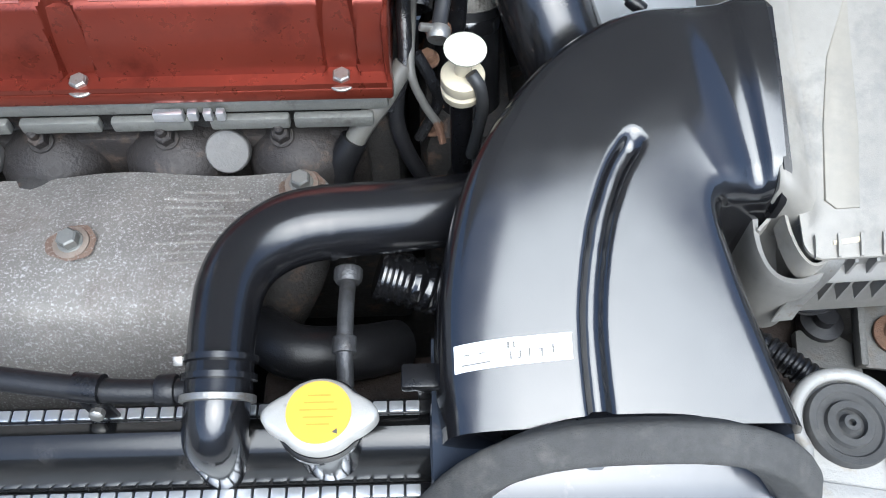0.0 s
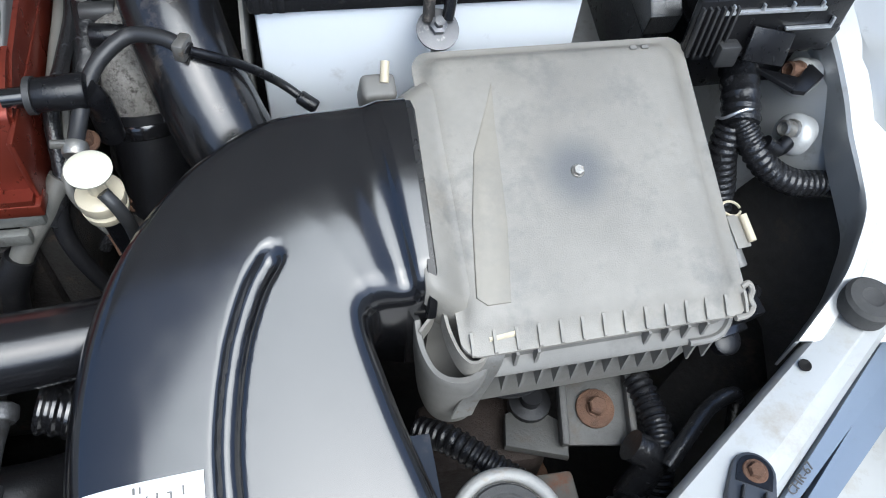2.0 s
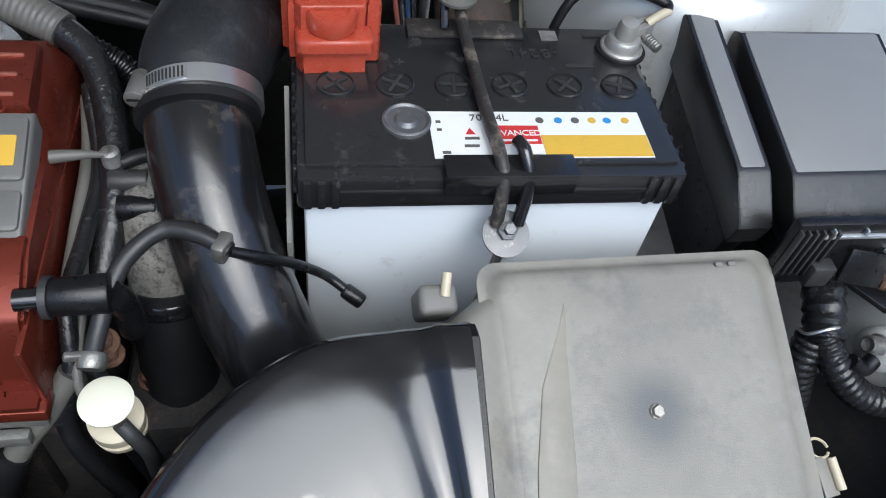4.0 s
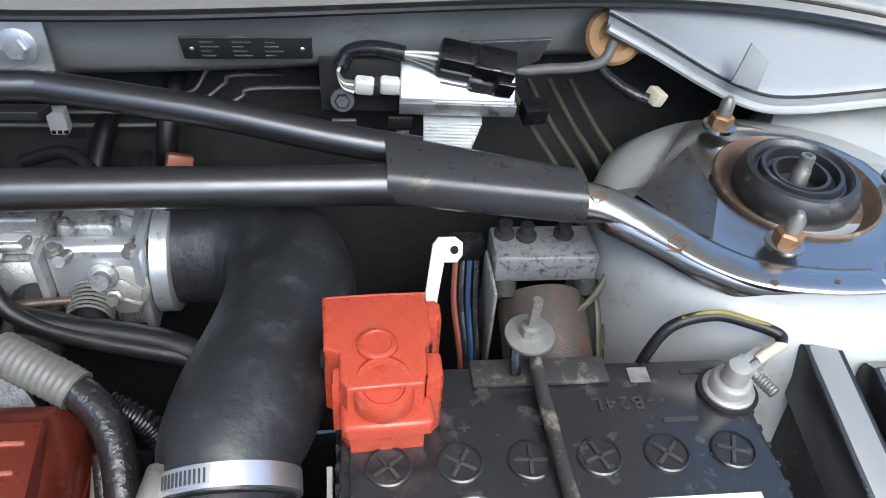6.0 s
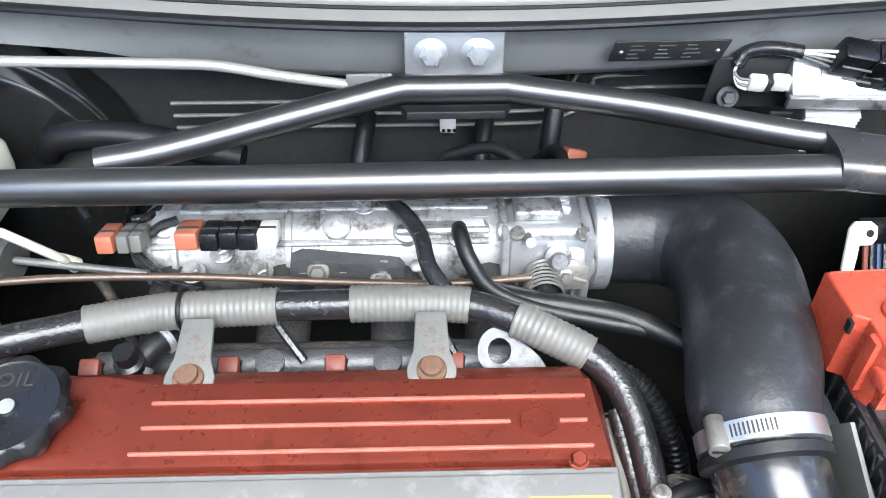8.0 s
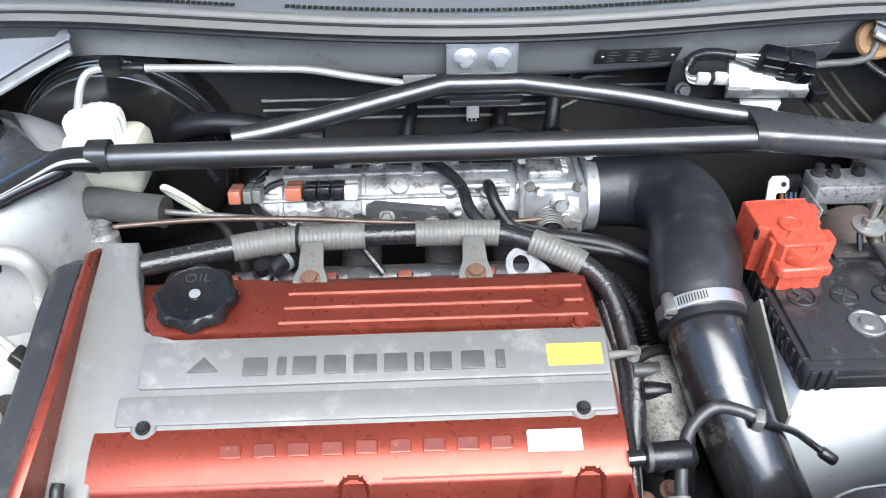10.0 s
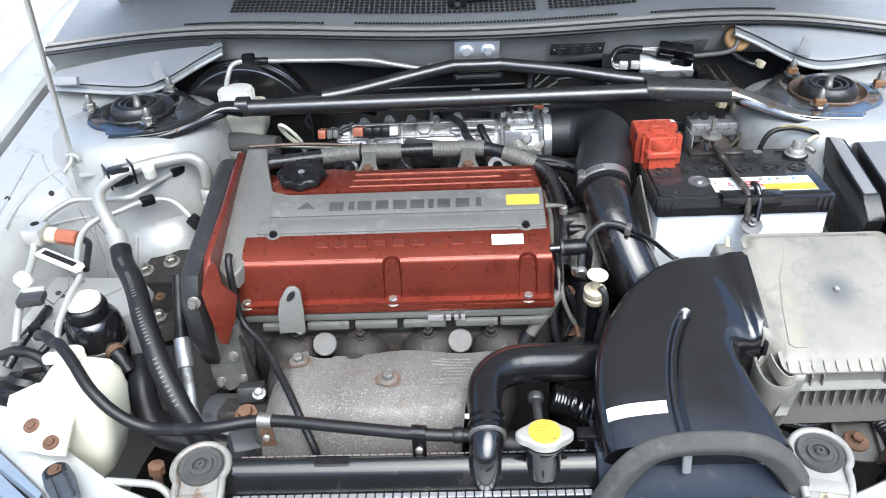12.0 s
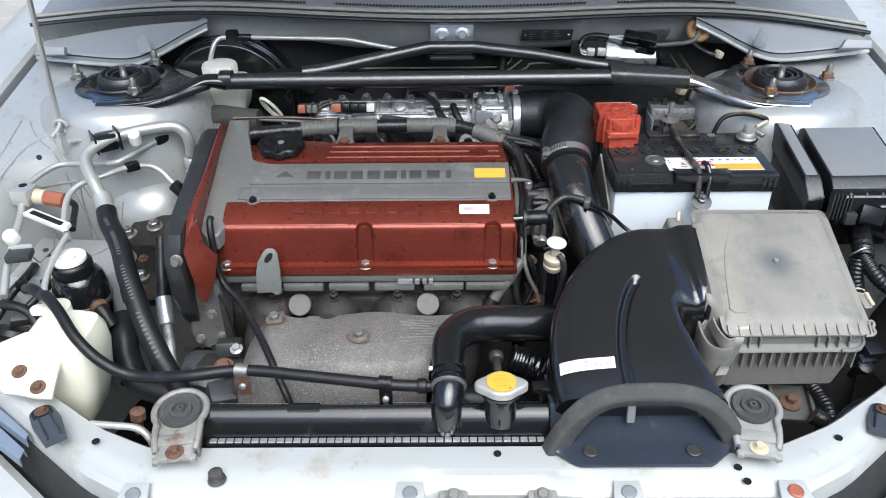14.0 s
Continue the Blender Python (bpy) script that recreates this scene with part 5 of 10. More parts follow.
# radiator mounts
def rad_mount(cx, cy, cz, lean, material, bolt):
    th = thing("radiator_mount", (cx, cy, cz - 0.04), "rusty white bracket with round rubber radiator mount", "radiator mount", "radiator mounts")
    M = pose(cx, cy, cz, 6, 0, lean)
    out_ = [(-0.024, -0.070), (-0.0245, -0.064), (-0.020, -0.061), (-0.0225, -0.052), (-0.024, -0.028)] + arc(0, 0, 0.0305, 215, -35, 18) + [(0.024, -0.028), (0.0225, -0.052), (0.020, -0.061), (0.0245, -0.064), (0.024, -0.070), (0.019, -0.072), (0.015, -0.068), (-0.015, -0.068), (-0.019, -0.072)]
    part("bracket", prism(out_, -0.010, -0.004, 0.0015, M), material, th)
    part("rim", tube([M @ Vector((x, y, z)) for x, y, z in [(-0.0215, -0.056, -0.006), (-0.0235, -0.045, -0.003), (-0.0250, -0.028, -0.002)]] + [M @ Vector((x, y, -0.002)) for x, y in arc(0, 0, 0.0300, 215, -35, 18)] + [M @ Vector((x, y, z)) for x, y, z in [(0.0250, -0.028, -0.002), (0.0235, -0.045, -0.003), (0.0215, -0.056, -0.006)]], 0.0042, 10, 2), material, th)
    part("step", prism([(-0.021, -0.050), (0.021, -0.050), (0.0225, -0.034), (-0.0225, -0.034)], -0.005, -0.0015, 0.0014, M), material, th)
    part("rubber_mount", lathe([(0.0245, -0.004), (0.0245, 0.002), (0.0232, 0.004), (0.019, 0.003), (0.018, 0.0015), (0.014, 0.001), (0.013, 0.004), (0.009, 0.0045), (0.0085, 0.001), (0.006, 0.002), (0.0045, 0.006), (0.002, 0.006), (0.0018, 0.002)], M @ Vector((0, 0, -0.002)), M.to_3x3() @ Vector((0, 0, 1)), 36), M_FOAM, th)
    part("washer", lathe([(0.0105, 0), (0.0105, 0.0012), (0.0092, 0.0018)], M @ Vector((0.0, -0.0585, -0.004)), (0, 0, 1), 24), bolt, th)
    hex_bolt(M @ Vector((0.0, -0.0585, -0.0028)), (0, 0, 1), 0.0055, 0.005, 1.2, bolt, parent=th)
    for s_ in (-1, 1):
        part("leg", box((s_ * 0.0215 - 0.0015, -0.050, -0.030), (s_ * 0.0215 + 0.0015, -0.010, -0.006), 0.001, 1, M), material, th)


M_RUSTBRKT = mat("rusting_bracket", (0.30, 0.29, 0.26), 0.5, 0.35, 0.25, 60, 0.25, 500, (0.17, 0.085, 0.045), 0.46, 45)
M_PALEBRKT = mat("pale_dusty_bracket", (0.31, 0.302, 0.28), 0.55, 0.2, 0.2, 60, 0.25, 500, (0.24, 0.19, 0.13), 0.25, 60)
rad_mount(-0.411, 0.164, 0.779, 8, M_RUSTBRKT, M_RUSTY)
rad_mount(0.264, 0.165, 0.779, -10, M_PALEBRKT, M_CREAM)


# ---- battery corner ----
BX0, BX1, BY0, BY1, BZ = 0.145, 0.381, 0.480, 0.625, 0.923
battery = thing("battery", (0.263, 0.546, 0.72), "black-topped white car battery with red terminal cover", "battery")
part("case", box((BX0 + 0.004, BY0 + 0.004, 0.72), (BX1 - 0.004, BY1 - 0.003, BZ - 0.028), 0.004), M_BATWHITE, battery)
b = box((BX0, BY0, BZ - 0.030), (BX1, BY1, BZ - 0.004), 0.003)
box((BX0 + 0.005, BY0 + 0.008, BZ - 0.01), (BX1 - 0.005, BY1 - 0.003, BZ), 0.002, into=b)
lid = part("lid", b, M_BATTERY, battery)
for x in (BX0 + 0.006, BX0 + 0.014, BX0 + 0.022, BX1 - 0.022, BX1 - 0.014, BX1 - 0.006):
    part("lid_rib", box((x - 0.0025, BY0 - 0.002, BZ - 0.028), (x + 0.0025, BY0 + 0.006, BZ - 0.006), 0.001), M_BATTERY, lid)
for k in range(10):
    y = BY0 + 0.012 + k * 0.012
    for x in (BX0, BX1):
        part("lid_rib", box((x - 0.002, y - 0.002, BZ - 0.026), (x + 0.002, y + 0.002, BZ - 0.006), 0.0008), M_BATTERY, lid)
part("lid_seam", box((BX0 + 0.02, BY0 - 0.0012, BZ - 0.018), (BX1 - 0.02, BY0 + 0.002, BZ - 0.014), 0.0006), M_BATTERY, lid)
for k in range(6):
    x = 0.170 + k * 0.0372
    part("vent_plug", lathe([(0.0122, -0.001), (0.0122, 0.0012), (0.0112, 0.0018), (0.0108, 0.0006), (0, 0.0006)], (x, 0.5575, BZ), (0, 0, 1), 28), M_BATTERY, battery)
    for a in (35 + 25 * k, 125 + 25 * k):
        part("plug_slot", obox((x, 0.5575, BZ + 0.0012), (0.018, 0.0022, 0.0014), (0, 0, a), 0.0004), M_DARKGREY, battery)
M_RAILB = mat("scuffed_dark_eye", (0.14, 0.14, 0.145), 0.35, 0.5, 0.3, 120, 0.1, 800, (0.35, 0.34, 0.33), 0.25, 150)
part("indicator_eye", lathe([(0.0150, -0.001), (0.0150, 0.002), (0.0135, 0.0028), (0.012, 0.0016), (0.008, 0.0016), (0.006, 0.004), (0, 0.0045)], (0.211, 0.523, BZ), (0, 0, 1), 32), M_RAILB, battery)
label = single("battery_label", box((0.2245, 0.491, BZ + 0.0002), (0.3605, 0.5315, BZ + 0.0008), 0), M_PAPER, (0.30, 0.51, BZ), "white, red and yellow battery label", "label")
part("yellow_field", box((0.292, 0.4915, BZ + 0.0008), (0.360, 0.510, BZ + 0.0012), 0), M_YELLOW, label)
part("red_field", box((0.2595, 0.5025, BZ + 0.0008), (0.2915, 0.5185, BZ + 0.0012), 0), M_REDINK, label)
part("lettering", words("ADVANCED", pose(0.2755, 0.5115, BZ + 0.0014), 0.0068, 0.0002, 0.9), M_PAPER, label)
part("print_bar", box((0.262, 0.5045, BZ + 0.0012), (0.289, 0.5060, BZ + 0.0015), 0), M_PAPER, label)
part("lettering", words("70B24L", pose(0.262, 0.5255, BZ + 0.001), 0.0080, 0.0002), M_INK, label)
part("mark", prism([(0.2455, 0.511), (0.2515, 0.511), (0.2485, 0.5165)], BZ + 0.0008, BZ + 0.0012, 0), M_REDINK, label)
for x, m in ((0.294, M_CONDUIT), (0.306, M_BLUEINK), (0.317, M_CONDUIT), (0.328, M_YELLOW), (0.338, M_BLUEINK), (0.350, M_YELLOW)):
    part("symbol", lathe([(0.0026, 0), (0.0026, 0.0004), (0, 0.0004)], (x, 0.5235, BZ + 0.0008), (0, 0, 1), 20), m, label)
for x, y, w_ in ((0.230, 0.522, 0.003), (0.230, 0.515, 0.003), (0.249, 0.5075, 0.009), (0.248, 0.501, 0.009), (0.232, 0.4955, 0.005)):
    part("print_bar", box((x - w_ / 2, y - 0.001, BZ + 0.0008), (x + w_ / 2, y + 0.001, BZ + 0.0012), 0), M_INK, label)
part("lettering", words("-B24L", pose(0.304, 0.592, BZ + 0.0004, 0, 0, 180), 0.0125, 0.0005, 1.25), M_DARKGREY, battery)
part("lettering", words("+", pose(0.212, 0.579, BZ + 0.0004), 0.013, 0.0005), M_DARKGREY, battery)
for x0, x1, y in ((0.290, 0.301, 0.612), (0.345, 0.366, 0.613), (0.324, 0.344, 0.579)):
    part("print_bar", box((x0, y - 0.0016, BZ), (x1, y + 0.0016, BZ + 0.0005), 0), M_DARKGREY, battery)
M_WORNPRINT = mat("scratched_print", (0.16, 0.155, 0.15), 0.5, 0.0, 0.6, 900, 0.0)
part("code_square", box((0.313, 0.606, BZ), (0.325, 0.617, BZ + 0.0005), 0), M_WORNPRINT, battery)

# red cover on the positive terminal
rc = thing("terminal_cover", (0.17, 0.6, 0.92), "glossy red plastic cover over the battery terminal", "terminal cover")
part("cover_body", prism([(0.1365, 0.6385), (0.1940, 0.6400), (0.1945, 0.6050), (0.1905, 0.6000), (0.1905, 0.5850), (0.1880, 0.5755), (0.1500, 0.5730), (0.1460, 0.5800), (0.1460, 0.5975), (0.1380, 0.6015)], 0.918, 0.9675, 0.0022, seg=3), M_REDCAP, rc)
part("corner_ear", prism([(0.1425, 0.5800), (0.1480, 0.5800), (0.1480, 0.5900), (0.1435, 0.5900), (0.1420, 0.5880)], 0.926, 0.9650, 0.0020), M_REDCAP, rc)
part("corner_ear", prism([(0.1900, 0.6200), (0.1990, 0.6200), (0.2015, 0.6230), (0.2015, 0.6330), (0.1990, 0.6360), (0.1900, 0.6360)], 0.922, 0.9655, 0.0025), M_REDCAP, rc)
part("corner_ear", prism([(0.1900, 0.5800), (0.1970, 0.5800), (0.1985, 0.5820), (0.1985, 0.5950), (0.1970, 0.5970), (0.1900, 0.5970)], 0.924, 0.9662, 0.0022), M_REDCAP, rc)
part("cover_foot", prism([(0.1470, 0.5650), (0.1500, 0.5620), (0.1915, 0.5640), (0.1940, 0.5670), (0.1930, 0.5810), (0.1880, 0.5860), (0.1500, 0.5860), (0.1455, 0.5780)], BZ + 0.0185, 0.9502, 0.0035, seg=3), M_REDCAP, rc)
part("foot_skirt", prism([(0.1510, 0.5670), (0.1890, 0.5690), (0.1880, 0.5850), (0.1520, 0.5850)], BZ + 0.0002, BZ + 0.022, 0.002), M_REDCAP, rc)
part("dome", lathe([(0.0112, -0.003), (0.0106, 0.0020), (0.0090, 0.0032), (0.0080, 0.0032), (0.0074, 0.0024), (0, 0.0024)], (0.1655, 0.6010, 0.9675), (0, 0, 1), 32), M_REDCAP, rc)
part("dome", lathe([(0.0165, -0.012), (0.0160, -0.002), (0.0140, 0.0005), (0.0115, 0.0005), (0.0105, -0.0012), (0, -0.0012)], (0.1680, 0.5775, 0.9660), (0, -0.25, 1), 36), M_REDCAP, rc)
part("latch_slot", box((0.1362, 0.5975, 0.9550), (0.1385, 0.6025, 0.9640), 0.0004), M_DARK, rc)
part("latch_slot", box((0.1925, 0.6030, 0.9560), (0.1948, 0.6090, 0.9640), 0.0004), M_DARK, rc)
part("plus_sign", words("+", pose(0.1675, 0.5850, 0.9676), 0.016, 0.0004), M_REDCAP, rc)
part("mould_seam", tube([(0.1385, 0.6370, 0.9672), (0.1650, 0.6384, 0.9674), (0.1935, 0.6392, 0.9672)], 0.0007, 6, 2), M_REDCAP, rc)

# negative terminal
nt = thing("battery_terminal", (0.36, 0.583, 0.92), "grey lead battery terminal with clamp and cable lug", "battery terminal")
M_LEAD = mat("dusty_lead", (0.40, 0.39, 0.365), 0.42, 0.5, 0.15, 90, 0.1, 700, (0.25, 0.24, 0.21), 0.2, 60)
part("post", lathe([(0.0082, 0), (0.0076, 0.020), (0.0062, 0.024), (0, 0.0255)], (0.368, 0.597, BZ), (0, -0.05, 1), 24), M_LEAD, nt)
part("rubber_ring", lathe([(0.0175, 0), (0.0175, 0.0015), (0.0150, 0.002)], (0.368, 0.597, BZ), (0, 0, 1), 32), M_RUBBER, nt)
part("clamp_ring", lathe([(0.0150, 0.001), (0.0150, 0.0035), (0.0140, 0.0045), (0.0125, 0.0045), (0.0118, 0.010), (0.0105, 0.0115), (0.0078, 0.012)], (0.368, 0.597, BZ), (0, 0, 1), 32), M_LEAD, nt)
for d_ in (-0.004, 0.0045):
    part("clamp_jaw", obox((0.381 + 0.3 * d_, 0.605 + d_, BZ + 0.012), (0.024, 0.005, 0.010), (0, 0, 32), 0.001), M_LEAD, nt)
part("clamp_bolt", cyl((0.377, 0.612, BZ + 0.012), (0.390, 0.587, BZ + 0.009), 0.0033, n=12), M_ZINC, nt)
for k in range(6):
    part("thread", lathe([(0.0033, 0), (0.0041, 0.0008), (0.0033, 0.0016)], Vector((0.3845, 0.598, BZ + 0.0102)).lerp(Vector((0.390, 0.587, BZ + 0.009)), k / 6), (0.45, -0.88, -0.1), 12), M_ZINC, nt)
part("cable_lug", tube([(0.385, 0.606, BZ + 0.016), (0.393, 0.609, BZ + 0.020), (0.402, 0.613, BZ + 0.022)], 0.0034, 10), M_CREAM, nt)
part("earth_cable", tube([(0.400, 0.612, BZ + 0.022), (0.401, 0.618, BZ + 0.024), (0.385, 0.625, BZ + 0.027), (0.366, 0.632, BZ + 0.027), (0.341, 0.630, BZ + 0.022), (0.329, 0.627, BZ + 0.002), (0.324, 0.629, BZ - 0.04)], 0.0036, 10), M_RUBBER, nt)
part("cable_stripe", tube([(0.395, 0.6215, BZ + 0.0285), (0.384, 0.625, BZ + 0.0302), (0.366, 0.632, BZ + 0.0302), (0.345, 0.6305, BZ + 0.0265)], 0.0014, 6), mat("olive_yellow", (0.22, 0.18, 0.03), 0.5), nt)

# hold-down strap across the battery
M_FLAKED = mat("flaked_black_paint", (0.035, 0.032, 0.03), 0.5, 0.2, 0.3, 60, 0.3, 500, (0.26, 0.22, 0.18), 0.35, 60)
hold = thing("battery_hold_down", (0.26, 0.55, 0.92), "black painted steel battery hold-down with two J-bolts", "battery bracket")
part("rear_plate", box((0.220, 0.606, BZ), (0.300, 0.625, BZ + 0.003), 0.001), M_FLAKED, hold, "rust-flaked steel plate")
part("front_plate", box((0.229, 0.474, BZ), (0.308, 0.492, BZ + 0.003), 0.001), M_BLACKPAINT, hold)
part("front_plate", box((0.229, 0.474, BZ - 0.013), (0.308, 0.477, BZ + 0.0028), 0.001), M_BLACKPAINT, hold)
part("strap", tube([(0.256, 0.628, BZ + 0.018), (0.2562, 0.618, BZ + 0.012), (0.2575, 0.58, BZ + 0.008), (0.2600, 0.52, BZ + 0.006), (0.2615, 0.490, BZ + 0.007), (0.2635, 0.476, BZ - 0.004), (0.262, 0.466, BZ - 0.030)], 0.0042, 10), M_FLAKED, hold)
part("strap_leg", tube([(0.2735, 0.497, BZ + 0.009), (0.2760, 0.487, BZ + 0.009), (0.279, 0.476, BZ - 0.006), (0.275, 0.466, BZ - 0.030)], 0.0042, 10), M_BLACKPAINT, hold)
part("washer", lathe([(0.0145, 0), (0.0145, 0.002), (0.005, 0.003)], (0.268, 0.463, BZ - 0.036), (0, -0.5, 0.85), 24), M_RAILB, hold)
part("wing_nut", lathe([(0.006, 0), (0.006, 0.006), (0.0035, 0.007), (0.0035, 0.012)], (0.268, 0.463, BZ - 0.034), (0, -0.5, 0.85), 6), M_RAILB, hold)
part("rod", cyl((0.269, 0.463, BZ - 0.037), (0.258, 0.467, 0.76), 0.0032, n=8), M_ZINC, hold)
part("washer", lathe([(0.0145, 0), (0.0145, 0.002), (0.005, 0.003)], (0.254, 0.627, BZ + 0.02), (0, -0.1, 1), 24), M_ZINC, hold)
part("stud", lathe([(0.0065, 0), (0.0065, 0.006), (0.0036, 0.007), (0.0036, 0.024), (0.003, 0.026)], (0.254, 0.627, BZ + 0.022), (0.05, 0.05, 1), 8), M_ZINC, hold)
part("hook", tube([(0.246, 0.625, BZ + 0.02), (0.245, 0.618, BZ + 0.012), (0.2455, 0.612, BZ + 0.004)], 0.003, 8), M_BLACKPAINT, hold)
single("battery_tray", box((0.13, 0.465, 0.695), (0.40, 0.63, 0.7195), 0.005), M_BLACK, (0.26, 0.55, 0.70), "black plastic tray under the battery", "battery tray")

# fuse boxes beside the battery
def fuse_box(name, x0, x1, y0, y1, z, shift, label_):
    th = thing(name, ((x0 + x1) / 2, (y0 + y1) / 2, z - 0.12), label_, "fuse box", "fuse boxes")
    M = sloped(((x0 + x1) / 2, (y0 + y1) / 2, z), (1, shift, 0), (-shift, 1, 0.22))
    w2, h2 = (x1 - x0) / 2, (y1 - y0) / 2
    bl = loft([[(x, y, z) for y, z in ((-h2, -0.036), (-h2, -0.018), (-h2 + 0.003, -0.015), (-h2 + 0.030, -0.001), (-h2 + 0.034, 0.0), (h2 - 0.006, 0.0), (h2, -0.005), (h2, -0.036))] for x in (-w2, -w2 + 0.0005, w2 - 0.0005, w2)])
    bmesh.ops.bevel(bl, geom=[e for e in bl.edges if abs(abs(e.verts[0].co.x) - w2) < 1e-6 and abs(abs(e.verts[1].co.x) - w2) < 1e-6], offset=0.0015, segments=2, affect="EDGES", profile=0.5)
    bl.transform(M)
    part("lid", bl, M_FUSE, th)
    # thin top plate in a paler grey than the lid's slopes
    part("pale_top", prism(round_rect(-w2 + 0.0035, -h2 + 0.0345, w2 - 0.0035, h2 - 0.0065, 0.002), -0.0005, 0.0006, 0.0004, M), M_LIDTOP, th, "paler grey top of the lid")
    part("base", box((-w2 + 0.004, -h2 + 0.004, -0.11), (w2 - 0.004, h2 - 0.004, -0.036), 0.003, 2, M), M_BLACK, th)
    return th, M


fuse_box("relay_box", 0.417, 0.441, 0.455, 0.622, 0.925, 0.02, "narrow black relay box with sloping lid")
_f, _M = fuse_box("fuse_box", 0.452, 0.563, 0.450, 0.605, 0.925, 0.02, "wide satin black fuse box with flat lid")
for k in range(9):
    part("connector", box((-0.05 + k * 0.0125, -0.086, -0.055), (-0.041 + k * 0.0125, -0.074, -0.03), 0.001, 1, _M), M_BLACK if k % 3 else M_DARKGREY, _f)


# ---- strut brace ----
M_SLEEVE = mat("scuffed_satin_sleeve", (0.055, 0.055, 0.057), 0.3, 0.4, 0.15, 30, 0.03, 900, (0.24, 0.19, 0.12), 0.16, 34)
brace = thing("strut_brace", (MID, 0.74, 0.96), "black and grey metal strut brace across the bay", "strut brace")
BY, BZ2 = 0.727, 0.974
part("main_tube", cyl((-0.465, BY, BZ2), (0.19, BY + 0.004, BZ2 + 0.001), 0.0132, n=32), M_BARPAINT, brace)
VT = [(-0.335, 0.747, 0.981), (-0.29, 0.757, 0.984), (-0.20, 0.783, 0.995), (-0.135, 0.801, 1.003), (-0.122, 0.804, 1.004), (-0.105, 0.804, 1.004), (-0.06, 0.804, 1.004), (-0.048, 0.804, 1.004), (-0.035, 0.802, 1.003), (0.06, 0.785, 0.996), (0.14, 0.768, 0.987), (0.20, 0.757, 0.982)]
part("brace_tube", tube(VT, 0.0105, 24, 4), M_BARPAINT, brace)
part("bracket_gusset", prism([(-0.125, 0.803), (-0.043, 0.803), (-0.048, 0.792), (-0.120, 0.792)], 0.985, 0.991, 0.001), M_BARPAINT, brace)
# firewall bracket
part("firewall_bracket", box((-0.122, 0.8345, 0.992), (-0.046, 0.8385, 1.034), 0.002, 2, None), M_ALU, brace, "bare metal bracket plate")
part("firewall_bracket", box((-0.118, 0.808, 0.990), (-0.050, 0.837, 0.994), 0.0015, 2, None), M_CAST, brace)
for x in (-0.102, -0.066):
    hex_bolt((x, 0.8345, 1.016), (0, -1, 0.12), 0.0085, 0.006, 1.55, M_ALU, parent=brace)
# sleeve where the tubes meet
def sleeve(x0, x1, s0, s1, yc0, yc1):
    secs_ = []
    for t in np.linspace(0, 1, 9):
        x = x0 + (x1 - x0) * t
        hw, hh = s0[0] + (s1[0] - s0[0]) * t, s0[1] + (s1[1] - s0[1]) * t
        yc, zc = yc0 + (yc1 - yc0) * t, BZ2 + 0.003
        secs_.append([(x, yc + hw * math.copysign(abs(math.cos(a)) ** 0.65, math.cos(a)), zc + hh * math.copysign(abs(math.sin(a)) ** 0.8, math.sin(a))) for a in np.linspace(0, math.tau, 33)[:-1]])
    return loft(secs_)


part("sleeve", sleeve(0.176, 0.299, (0.0285, 0.0165), (0.0180, 0.0145), 0.747, 0.714), M_SLEEVE, brace, "satin black sleeve with scuffed paint")
part("sleeve", sleeve(-0.468, -0.448, (0.0145, 0.0145), (0.0145, 0.0145), BY, BY), M_BARPAINT, brace)


